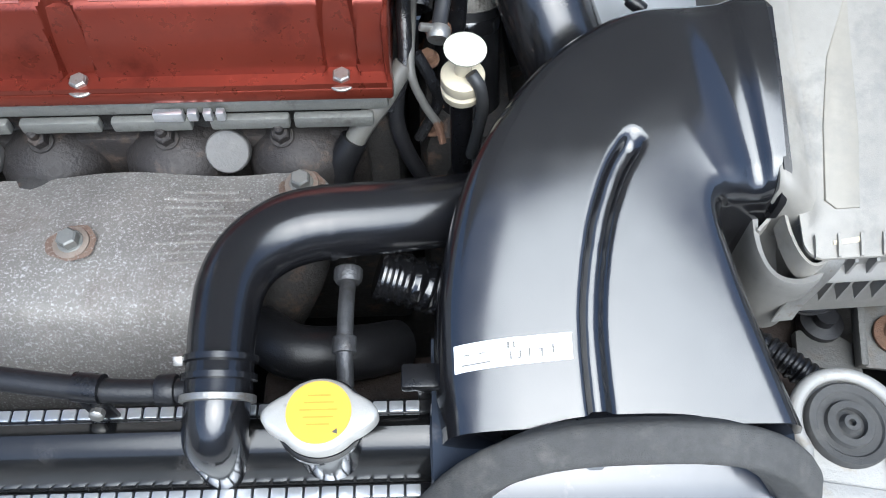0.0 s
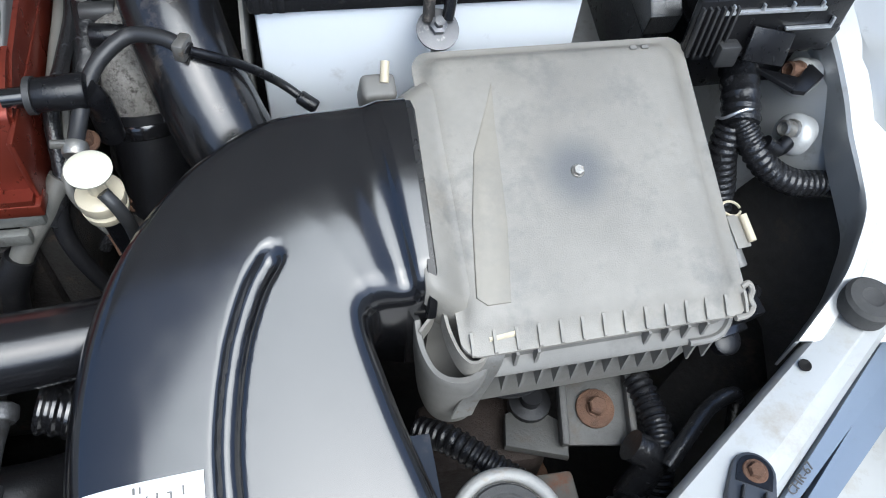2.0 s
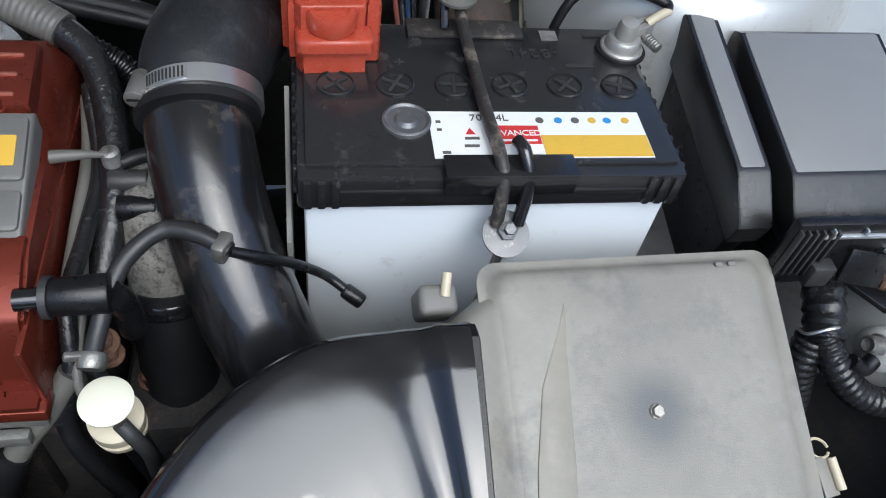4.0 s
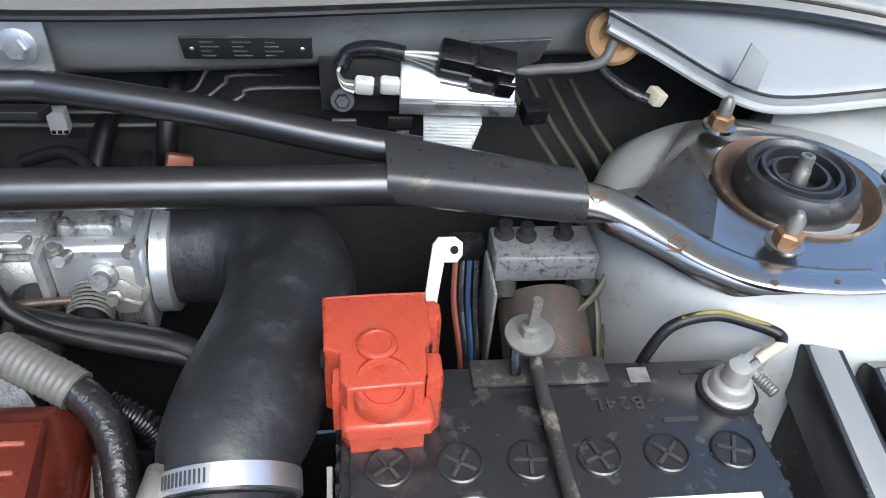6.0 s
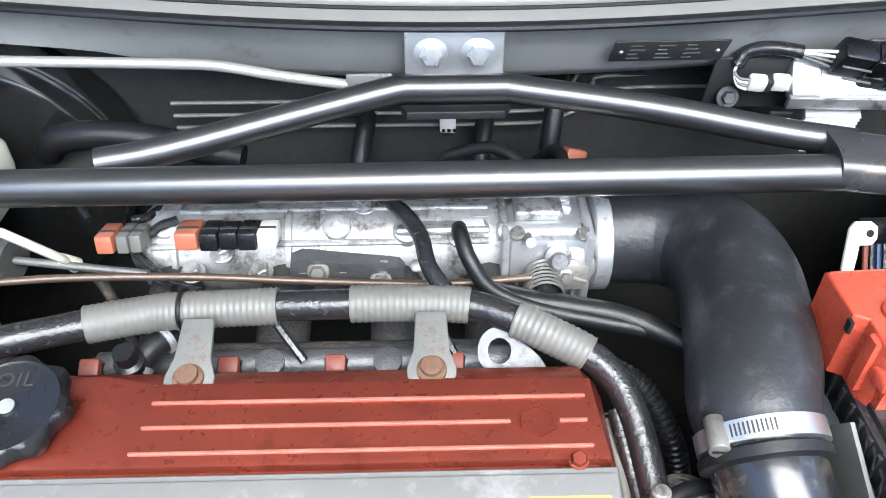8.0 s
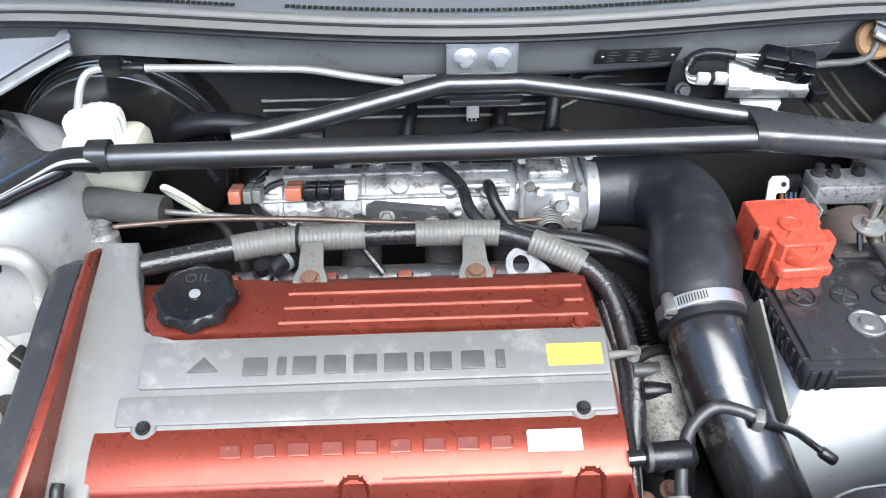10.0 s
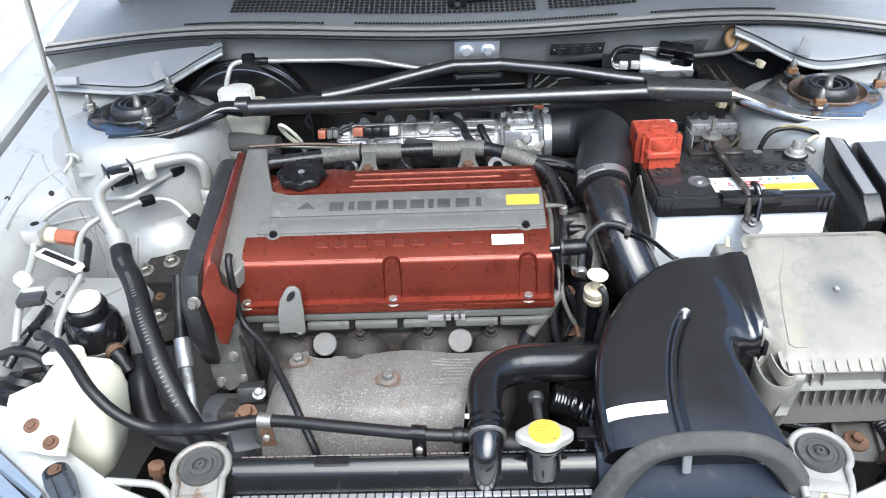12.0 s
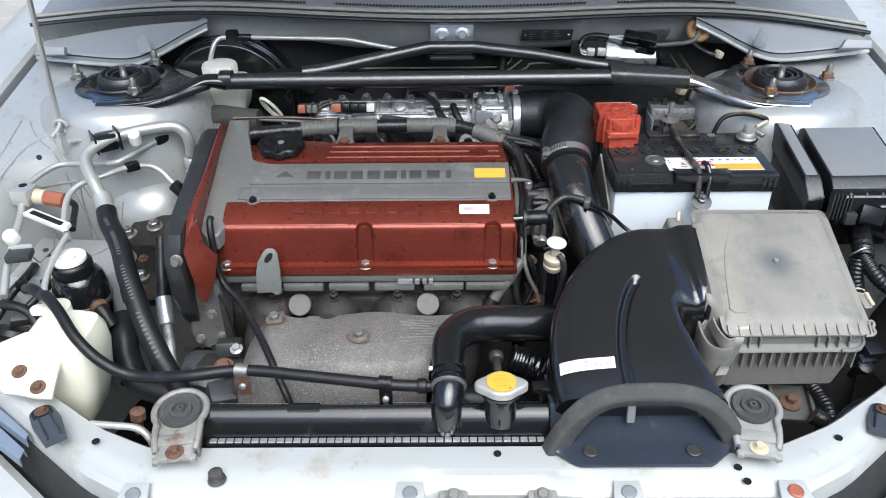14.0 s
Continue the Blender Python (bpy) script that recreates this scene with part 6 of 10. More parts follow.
def strut_end(side):
    """Flattened arm and ring plate round a strut top."""
    if side > 0:
        cx, cy, top = 0.465, 0.745, 0.957
        a0 = Vector((0.294, 0.7150, 0.974))
    else:
        cx, cy, top = -0.638, 0.752, 0.964
        a0 = Vector((-0.462, 0.727, 0.973))
    s = side
    arm = [a0] + [Vector((cx + s * x, cy + y, top + z)) for x, y, z in ((-0.147, -0.035, 0.0150), (-0.120, -0.050, 0.0105), (-0.093, -0.073, 0.0070), (-0.063, -0.090, 0.0045), (-0.022, -0.0965, 0.003), (0.010, -0.0965, 0.002))]
    line = spline(arm, 6)
    secs_ = []
    for i, p in enumerate(line):
        t = i / (len(line) - 1)
        d = (line[min(i + 1, len(line) - 1)] - line[max(i - 1, 0)]).normalized()
        side_v = Vector((d.y, -d.x, 0)).normalized()
        hw = 0.0150 - 0.004 * t
        hh = max(0.0028, 0.0135 - 0.020 * t)
        secs_.append([p + side_v * hw * math.cos(a) + Vector((0, 0, hh * math.sin(a))) for a in np.linspace(0, math.tau, 25)[:-1]])
    steel = M_ENDPLATE if side > 0 else M_BLACKPAINT
    part("end_arm", loft(secs_), steel, brace)
    # plate round the strut top, drawn out towards the tube
    edge = [(0.080, 0.0), (0.074, 0.035), (0.048, 0.062), (0.012, 0.080), (-0.018, 0.095), (-0.039, 0.0955), (-0.050, 0.089), (-0.060, 0.074), (-0.0885, 0.030), (-0.1135, -0.0025), (-0.130, -0.0150), (-0.152, -0.0160), (-0.157, -0.046), (-0.126, -0.067), (-0.105, -0.085), (-0.081, -0.099), (-0.060, -0.104), (-0.020, -0.107), (0.014, -0.106), (0.022, -0.098), (0.024, -0.080), (0.050, -0.063), (0.072, -0.038)]

    def reach(u, v):
        best = 0.08
        for (x0, y0), (x1, y1) in zip(edge, edge[1:] + edge[:1]):
            det = u * (y0 - y1) - v * (x0 - x1)
            if abs(det) > 1e-9:
                r = (x0 * (y0 - y1) - y0 * (x0 - x1)) / det
                w = (u * y0 - v * x0) / det
                if r > 0 and -1e-6 <= w <= 1 + 1e-6:
                    best = max(best, r)
        return best
    rows_ = []
    for k in range(97):
        a = math.tau * k / 96
        u, v = math.cos(a), math.sin(a)
        ro = reach(u, v)
        row = []
        for f, dz in ((0.0, 0.002), (0.05, 0.003), (0.25, 0.001), (0.55, 0.001), (0.85, 0.0015), (0.97, 0.0005), (1.0, -0.003), (1.0, -0.010)):
            r = 0.0555 + (ro - 0.0555) * f
            x = u * r
            rise = 0.014 * min(1.0, max(0.0, (-0.062 - x) / 0.085))
            row.append((cx + s * x, cy + v * r, top + dz + rise))
        rows_.append(row)
    part("ring_plate", sheet(rows_, 0.0015), steel, brace, "mirror-polished steel plate" if side > 0 else "glossy black steel plate")
    # web darker than the plate: the bonnet's dark reflection put into its colour
    web = [(-0.062, 0.050, 0.0042), (-0.062, -0.012, 0.0042), (-0.085, -0.060, 0.0072), (-0.104, -0.048, 0.0105), (-0.126, -0.020, 0.0140), (-0.095, 0.012, 0.0090)]
    bw = bmesh.new()
    ring_a = [bw.verts.new((cx + s * x, cy + y, top + z)) for x, y, z in web]
    ring_b = [bw.verts.new((cx + s * (x * 0.96 - 0.0036), cy + y * 0.95 - 0.0012, top + z + 0.0008)) for x, y, z in web]
    for i in range(6):
        bw.faces.new((ring_a[i], ring_a[(i + 1) % 6], ring_b[(i + 1) % 6], ring_b[i]))
    bw.faces.new(ring_b)
    part("web_panel", bw, M_SLEEVE, brace, "dusty satin web with its dark reflection painted in")


strut_end(1)
strut_end(-1)
_rnd = random.Random(4)
_plates = [o for o in scene.objects if o.name.startswith(("ring_plate", "end_arm")) and o.parent is brace]
_pv, _pf = [], []
for o in _plates:
    _k = len(_pv)
    _pv += [v.co + BASE[brace] for v in o.data.vertices]
    _pf += [[i + _k for i in p_.vertices] for p_ in o.data.polygons]
_pt = BVHTree.FromPolygons(_pv, _pf)
for x, y, r in ((0.352, 0.676, 0.0075), (0.306, 0.706, 0.0060), (0.404, 0.645, 0.003), (0.445, 0.645, 0.0026), (-0.545, 0.66, 0.003)):
    z = _pt.ray_cast(Vector((x, y, 1.2)), Vector((0, 0, -1)))[0].z
    spot = [(x + r * _rnd.uniform(0.6, 1.1) * math.cos(k * math.tau / 14), y + r * 0.8 * _rnd.uniform(0.6, 1.1) * math.sin(k * math.tau / 14)) for k in range(14)]
    bs = bmesh.new()
    bs.faces.new([bs.verts.new((u, v, (_pt.ray_cast(Vector((u, v, 1.2)), Vector((0, 0, -1)))[0] or Vector((0, 0, z))).z + 0.0004)) for u, v in spot])
    part("rust_spot", bs, M_RUSTY, brace)


M_NUT = mat("rust_tinted_nut", (0.30, 0.17, 0.09), 0.45, 0.6, 0.3, 120, 0.2, 800, RUST, 0.3, 120)
M_CUP = mat("rust_stained_cup", (0.125, 0.082, 0.058), 0.55, 0.4, 0.35, 80, 0.3, 600, (0.36, 0.33, 0.29), 0.3, 45)
M_DOME = mat("dusty_strut_rubber", (0.022, 0.022, 0.022), 0.35, 0.0, 0.3, 60, 0.1, 500, (0.13, 0.125, 0.12), 0.3, 40, spec=0.7)


def strut_top(cx, cy, top, label_):
    th = thing("strut_mount", (cx, cy, top - 0.02), label_, "strut mount", "strut mounts")
    ax = (0.0, -0.03, 1)
    k_ = 0.90
    part("cup", lathe([(r * k_, h) for r, h in ((0.064, -0.006), (0.0645, 0.003), (0.063, 0.0045), (0.061, 0.003), (0.058, -0.003), (0.051, -0.008))], (cx, cy, top), ax, 56), M_CUP if cx > 0 else M_DOME, th, "rusty steel cup" if cx > 0 else "")
    part("rubber_dome", lathe([(r * 0.80, h) for r, h in ((0.052, -0.010), (0.054, 0.003), (0.052, 0.010), (0.0475, 0.0155), (0.0435, 0.0165), (0.041, 0.0145), (0.0385, 0.0105), (0.0365, 0.0105), (0.035, 0.0155), (0.0315, 0.0155), (0.030, 0.009), (0.026, 0.0075), (0.0245, 0.013), (0.0215, 0.013), (0.020, 0.000), (0, 0.000))], (cx, cy, top), ax, 56), M_DOME, th)
    part("piston_rod", lathe([(0.0068, 0.0), (0.006, 0.015), (0.0052, 0.016), (0.005, 0.026), (0.0023, 0.0265), (0.002, 0.022)], (cx, cy, top), (0.03, 0.03, 1), 18), M_ZINC, th)
    for a in ((113, 0, 239) if cx > 0 else (67, 180, 301)):
        p = (cx + 0.078 * math.cos(radians(a)), cy + 0.078 * math.sin(radians(a)), top + 0.004)
        part("stud", lathe([(0.0125, 0), (0.0125, 0.003), (0.0095, 0.004)], p, (0, 0, 1), 20), M_ENDPLATE, th)
        part("nut", lathe([(0.0092, 0.003), (0.0092, 0.011), (0.0075, 0.0125)], p, (0.04, -0.03, 1), 6), M_NUT if cx > 0 else M_ZINC, th)
        part("stud", lathe([(0.0056, 0.010), (0.0054, 0.022), (0.0025, 0.027)], p, (0.04, -0.03, 1), 14), M_ZINC, th)


strut_top(0.465, 0.745, 0.960, "rubber-topped strut mount with rusty studs in the tower")
strut_top(-0.638, 0.752, 0.967, "rubber-topped strut mount with dusty studs in the tower")


# ---- behind the engine ----
grille(-0.60, -0.34, 0.008, 0.016, 0.006, "air_grille")
grille(-0.29, 0.16, 0.010, 0.018, 0.006, "air_grille")
grille(0.21, 0.44, 0.008, 0.016, 0.006, "air_grille")
grille(-0.52, 0.02, 0.045, 0.105, 0.009, "air_grille")
grille(0.04, 0.20, 0.045, 0.085, 0.009, "air_grille")

# intake manifold
manifold = thing("intake_manifold", (-0.17, 0.77, 0.75), "rough cast aluminium intake manifold with bolts", "intake manifold")
prof = [(0.0, -0.330), (0.030, -0.328), (0.037, -0.32), (0.0375, -0.20), (0.039, -0.19), (0.039, -0.05), (0.036, -0.043)]
b = lathe([(r, h) for r, h in prof], (0, 0.772, 0.882), (1, 0, 0), 36)
part("plenum", b, M_CAST, manifold)
for x in (-0.30, -0.215, -0.13, -0.06):
    part("runner", tube([(x, 0.745, 0.875), (x, 0.70, 0.865), (x, 0.66, 0.845), (x, 0.63, 0.82)], 0.020, 16), M_MANIFOLD, manifold)
part("stay_plate", loft([[(x, y, z) for x, z in ((-0.208, 0.906), (-0.200, 0.910), (-0.128, 0.900), (-0.124, 0.894), (-0.130, 0.873), (-0.140, 0.870), (-0.205, 0.886), (-0.210, 0.892))] for y in (0.722, 0.726, 0.735)]), M_RAIL, manifold)
for x, z in ((-0.188, 0.899), (-0.142, 0.889)):
    hex_bolt((x, 0.7215, z), (0, -1, 0.4), 0.0060, 0.006, 1.4, M_ZINC, name="bolt", parent=manifold)
part("plenum_pad", obox((-0.095, 0.752, 0.916), (0.070, 0.032, 0.006), (-22, 0, 0), 0.003), M_CAST, manifold)
part("pad_label", obox((-0.072, 0.7505, 0.9205), (0.016, 0.020, 0.0006), (-22, 0, 0), 0), M_PAPER, manifold)
for x, y, z in ((-0.278, 0.792, 0.913), (-0.236, 0.795, 0.915), (-0.198, 0.785, 0.918), (-0.155, 0.772, 0.921), (-0.262, 0.74, 0.902), (-0.283, 0.728, 0.893), (-0.232, 0.727, 0.893), (-0.12, 0.79, 0.918)):
    hex_bolt((x, y, z), (0, -0.25, 1), 0.0068, 0.008, 1.4, M_CAST, parent=manifold)
for x in (-0.20, -0.17, -0.14, -0.115):
    part("bolt", lathe([(0.0055, 0), (0.0055, 0.004), (0.004, 0.005)], (x, 0.728, 0.896), (0, -0.6, 0.8), 6), M_ZINC, manifold)
b = box((-0.046, 0.728, 0.855), (0.016, 0.800, 0.920), 0.006)
throttle = part("throttle_body", b, M_ALU, manifold, "bright cast throttle body")
for k in range(4):
    part("cast_rib", tube([(-0.034, 0.772 + k * 0.008, 0.921), (-0.012, 0.768 + k * 0.008, 0.923), (0.004, 0.764 + k * 0.008, 0.921)], 0.0035, 8), M_ALU, throttle)
part("shaft_housing", cyl((-0.046, 0.742, 0.915), (0.008, 0.742, 0.915), 0.0095, n=18, bev=0.001), M_ALU, throttle)
part("end_nut", cyl((0.006, 0.742, 0.915), (0.017, 0.742, 0.915), 0.0075, n=6), M_ZINC, throttle)
part("screw", cyl((-0.054, 0.742, 0.917), (-0.045, 0.742, 0.917), 0.007, n=16, bev=0.001), M_ALU, throttle)
b = tube([Vector((-0.020 + 0.0145 * math.cos(a), 0.724 - 0.0026 * a / math.tau, 0.890 + 0.0145 * math.sin(a) - 0.0012 * a / math.tau)) for a in np.linspace(0, 7 * math.tau, 112)], 0.0011, 6, straight=True)
part("return_spring", b, M_ZINC, throttle)
part("spring_drum", cyl((-0.020, 0.728, 0.89), (-0.020, 0.702, 0.878), 0.0115, n=20), M_BLACK, throttle)
for x, y, z in ((-0.040, 0.734, 0.921), (0.009, 0.732, 0.921), (-0.040, 0.795, 0.921), (0.010, 0.795, 0.921)):
    hex_bolt((x, y, z), (0, -0.2, 1), 0.0045, 0.005, 1.4, M_ZINC, parent=throttle)
part("flange", box((0.010, 0.722, 0.852), (0.0165, 0.803, 0.926), 0.002), M_ALU, throttle)
part("flange", box((-0.052, 0.722, 0.852), (-0.046, 0.800, 0.924), 0.002), M_CAST, throttle)
part("lever", prism(arc(0, 0, 0.016, -20, 200, 10) + [(-0.006, -0.018), (0.006, -0.018)], 0, 0.003, 0.0006, sloped((0.003, 0.7245, 0.897), (1, 0, 0), (0, 0.35, 1))), M_ZINC, throttle)
part("vacuum_nipple", cyl((-0.032, 0.735, 0.918), (-0.032, 0.718, 0.926), 0.004, n=12), M_ZINC, throttle)
part("side_boss", lathe([(0.010, 0), (0.010, 0.006), (0.006, 0.008), (0.006, 0.014)], (-0.010, 0.728, 0.906), (0, -1, 0.3), 16), M_CAST, throttle)
part("white_clip", box((-0.048, 0.776, 0.922), (-0.038, 0.784, 0.930), 0.001), M_WHITE, throttle)
part("clamp", lathe([(0.038, 0), (0.0395, 0.001), (0.0395, 0.012), (0.038, 0.013)], (0.019, 0.760, 0.893), (1, 0, 0), 36), M_ALU, manifold)
part("clamp_screw", cyl((0.025, 0.786, 0.925), (0.025, 0.768, 0.936), 0.005, n=10), M_ZINC, manifold)

# castings and linkage on the throttle body and plenum
part("idle_housing", box((-0.041, 0.748, 0.917), (-0.004, 0.774, 0.931), 0.004, 3), M_CAST, throttle)
for x, y in ((-0.036, 0.753), (-0.009, 0.753), (-0.036, 0.769), (-0.009, 0.769)):
    hex_bolt((x, y, 0.9305), (0, 0, 1), 0.0028, 0.0025, 1.4, M_ZINC, name="screw", parent=throttle)
for k in range(5):
    part("cast_web", box((-0.041 + 0.011 * k, 0.7235, 0.862), (-0.0385 + 0.011 * k, 0.7295, 0.886), 0.0008, 1), M_CAST, throttle)
part("linkage_plate", prism([(-0.016, -0.010), (0.014, -0.012), (0.018, 0.004), (0.006, 0.012), (-0.012, 0.010)], 0, 0.0025, 0.0006, sloped((-0.004, 0.7215, 0.893), (1, 0, 0), (0, 0.3, 1))), M_ZINC, throttle)
part("linkage_rod", cyl((-0.016, 0.719, 0.897), (0.012, 0.7185, 0.887), 0.0020, n=8), M_ZINC, throttle)
part("linkage_nut", lathe([(0.0062, 0), (0.0062, 0.004), (0.004, 0.005), (0.004, 0.009)], (-0.004, 0.7205, 0.893), (0, -1, 0.3), 6), M_ZINC, throttle)
for x, y in ((-0.028, 0.790), (-0.014, 0.792), (0.0, 0.790)):
    part("port", cyl((x, y - 0.006, 0.917), (x, y + 0.010, 0.926), 0.0036, n=12), M_ZINC, throttle)
part("port_hose", tube([(-0.028, 0.797, 0.924), (-0.034, 0.812, 0.934), (-0.055, 0.828, 0.936), (-0.09, 0.84, 0.92)], 0.0052, 10), M_RUBBER, throttle)
part("port_hose", tube([(0.0, 0.797, 0.924), (0.004, 0.815, 0.932), (0.0, 0.838, 0.925), (-0.01, 0.86, 0.90)], 0.0052, 10), M_RUBBER, throttle)
part("plenum_rib", tube([(-0.315, 0.742, 0.9075), (-0.20, 0.742, 0.909), (-0.06, 0.742, 0.909)], 0.0026, 8), M_CAST, manifold)
part("plenum_rib", tube([(-0.315, 0.768, 0.9195), (-0.20, 0.768, 0.9208), (-0.06, 0.768, 0.9208)], 0.0020, 8), M_CAST, manifold)
for x in (-0.298, -0.212, -0.186, -0.098):
    part("plenum_band", lathe([(0.0372, -0.003), (0.0402, -0.002), (0.0402, 0.002), (0.0372, 0.003)], (x, 0.772, 0.882), (1, 0, 0), 36), M_CAST, manifold)
for x, y, z in ((-0.175, 0.752, 0.9165), (-0.122, 0.748, 0.915), (-0.305, 0.757, 0.916)):
    part("cast_boss", lathe([(0.0115, -0.006), (0.0105, 0.003), (0.0085, 0.0045), (0.004, 0.0045), (0.0035, 0.002), (0, 0.002)], (x, y, z), (0, -0.55, 1), 20), M_CAST, manifold)
for k in range(3):
    part("cast_mark", obox((-0.066, 0.7455 + 0.0050 * k, 0.9165 + 0.0024 * k), (0.012, 0.0016, 0.0012), (26, 0, 0), 0.0003, 1), M_CAST, manifold)
part("branch_bolt", lathe([(0.0085, 0), (0.0085, 0.003), (0.006, 0.004), (0.006, 0.011), (0.003, 0.012)], (-0.083, 0.741, 0.913), (0, -0.5, 1), 12), M_ZINC, manifold)

# intake hose elbow and charge pipe
ih = thing("intake_hose", (0.1, 0.65, 0.88), "matt black rubber intake elbow hose", "intake hose")
ELB = [(0.022, 0.768, 0.893), (0.048, 0.768, 0.894), (0.076, 0.765, 0.896), (0.100, 0.750, 0.900), (0.1115, 0.723, 0.905), (0.1130, 0.690, 0.909), (0.107, 0.655, 0.911), (0.0970, 0.615, 0.9145), (0.0885, 0.585, 0.9118), (0.0875, 0.568, 0.9065), (0.0866, 0.552, 0.9001)]
part("elbow", tube(ELB, 0.041, 36, 8, radius=lambda i, c: 0.0390 - 0.0045 * max(0.0, i / c - 0.72) / 0.28 + 0.0036 * math.sin(math.pi * min(1.0, i / c / 0.9) ** 0.8)), M_ELBOW, ih)
cd = Vector((0.03, -0.55, -0.22)).normalized()
M_CLAMP = mat("stainless_band", (0.60, 0.60, 0.60), 0.32, 0.9, 0.08, 60, 0.03, 900)
_o, _u, _v = frame_at(Vector((0.0875, 0.568, 0.9065)) + cd * 0.0065, cd)[:3]
_a0 = math.atan2(_v.z, _u.z)
_sg = -1 if (_u * math.cos(_a0 + 0.1) + _v * math.sin(_a0 + 0.1)).x > 0 else 1
# the free end of the band lies over the band as far as the screw
tail = []
for a in np.linspace(0.12, 1.05, 16):
    nn = _u * math.cos(_a0 + _sg * a) + _v * math.sin(_a0 + _sg * a)
    tail.append([_o + nn * r_ + cd * q_ for r_, q_ in ((0.0374, -0.0045), (0.0390, -0.0045), (0.0390, 0.0045), (0.0374, 0.0045))])
part("band_end", loft(tail), M_CLAMP, ih)
for k in range(11):
    a = _a0 + _sg * (0.17 + k * 0.062)
    nn = _u * math.cos(a) + _v * math.sin(a)
    part("band_slot", box((-0.0004, -0.0035, -0.0004), (0.0006, 0.0035, 0.0004), 0, m=sloped(_o + nn * 0.0391, cd.cross(nn), cd)), M_DARKGREY, ih)
part("band_clamp", lathe([(0.0340, 0), (0.0379, 0.0005), (0.0379, 0.0125), (0.0340, 0.013)], Vector((0.0875, 0.568, 0.9065)), cd, 40), M_CLAMP, ih, "stainless hose clamp band")
part("hose_lip", lathe([(0.034, 0), (0.0378, 0.002), (0.0378, 0.008), (0.0330, 0.010)], Vector((0.0862, 0.5535, 0.904)), cd, 40), M_RUBBER, ih)
part("clamp_screw", cyl((0.0560, 0.563, 0.923), (0.0530, 0.541, 0.923), 0.0062, n=12, bev=0.001), M_ZINC, ih)
part("screw_slot", box((0.0490, 0.5404, 0.9223), (0.0570, 0.5412, 0.9237), 0), M_DARK, ih)
cp = thing("charge_pipe", (0.13, 0.48, 0.75), "dirty black painted metal intake pipe", "pipe")
M_PIPEBLACK = mat("scuffed_black_pipe", (0.012, 0.012, 0.013), 0.2, 0.1, 0.3, 60, 0.08, 600, (0.075, 0.062, 0.050), 0.30, 30, coat=0.5)
part("pipe", tube([(0.086, 0.556, 0.905), (0.088, 0.535, 0.897), (0.097, 0.495, 0.872), (0.114, 0.455, 0.835), (0.135, 0.425, 0.795), (0.155, 0.40, 0.75), (0.16, 0.38, 0.68)], 0.0325, 32, 8), M_PIPEBLACK, cp)

# harness conduit over the intake side
har = thing("wiring_harness", (-0.2, 0.66, 0.9), "ribbed grey wiring conduit bound with black tape", "wiring harness")
HP = [(-0.45, 0.609, 0.92), (-0.413, 0.619, 0.926), (-0.35, 0.641, 0.923), (-0.3, 0.656, 0.921), (-0.265, 0.662, 0.92), (-0.164, 0.665, 0.92), (-0.087, 0.663, 0.92), (-0.058, 0.655, 0.918), (-0.031, 0.642, 0.914), (0.004, 0.624, 0.903), (0.02, 0.602, 0.89), (0.028, 0.567, 0.87), (0.03, 0.527, 0.85), (0.022, 0.477, 0.82)]
HL = even(spline(HP, 12), 0.004)


def stretch(a, b_):
    return [p for p in HL if a <= p.x <= b_ and p.y > 0.59]


part("tape", tube(HL, 0.0104, 14, straight=True), M_TAPE, har)
for a, b_ in ((-0.330, -0.205), (-0.160, -0.075), (-0.052, -0.002)):
    seg = stretch(a, b_)
    part("conduit", ribbed(seg, 0.0126, 0.0042, 0.045), M_CONDUIT, har)
part("cable_tie", tube([(-0.269, 0.662 + 0.0142 * math.cos(a), 0.920 + 0.0142 * math.sin(a)) for a in np.linspace(0, math.tau, 17)], 0.0016, 6, 1), M_BLACK, har)
part("branch", tube([(-0.087, 0.665, 0.918), (-0.105, 0.69, 0.928), (-0.112, 0.72, 0.934), (-0.128, 0.752, 0.934), (-0.150, 0.79, 0.925), (-0.16, 0.83, 0.90)], 0.0062, 10), M_TAPE, har)
part("branch", tube([(0.012, 0.60, 0.885), (0.02, 0.55, 0.86), (0.016, 0.50, 0.85), (0.012, 0.455, 0.845), (0.012, 0.425, 0.815), (0.0, 0.41, 0.785)], 0.0055, 10), M_TAPE, har)
part("branch", ribbed([(0.010, 0.628, 0.895), (0.035, 0.62, 0.88), (0.055, 0.60, 0.85), (0.065, 0.585, 0.81)], 0.008, 0.0045), M_BLACK, har)
# small vacuum hose and cables
single("vacuum_hose", tube([(-0.083, 0.742, 0.921), (-0.082, 0.728, 0.925), (-0.076, 0.712, 0.915), (-0.060, 0.70, 0.897), (-0.02, 0.69, 0.885), (0.06, 0.675, 0.875), (0.11, 0.66, 0.86)], 0.0062, 12), M_RUBBER, (-0.05, 0.7, 0.88), "short grey rubber vacuum hose", "hose")
single("heater_hose", tube([(-0.06, 0.702, 0.892), (-0.03, 0.698, 0.887), (0.0, 0.694, 0.884), (0.04, 0.685, 0.88), (0.09, 0.66, 0.87)], 0.0088, 12), M_RUBBER, (0, 0.69, 0.88), "black rubber hose below the throttle body", "hose")
single("throttle_cable", tube([(-0.440, 0.676, 0.929), (-0.437, 0.677, 0.93), (-0.36, 0.690, 0.925), (-0.272, 0.700, 0.915), (-0.20, 0.705, 0.905), (-0.10, 0.71, 0.895), (-0.03, 0.715, 0.895)], 0.0028, 10), M_COPPER, (-0.3, 0.69, 0.9), "thin brown throttle cable", "cable")
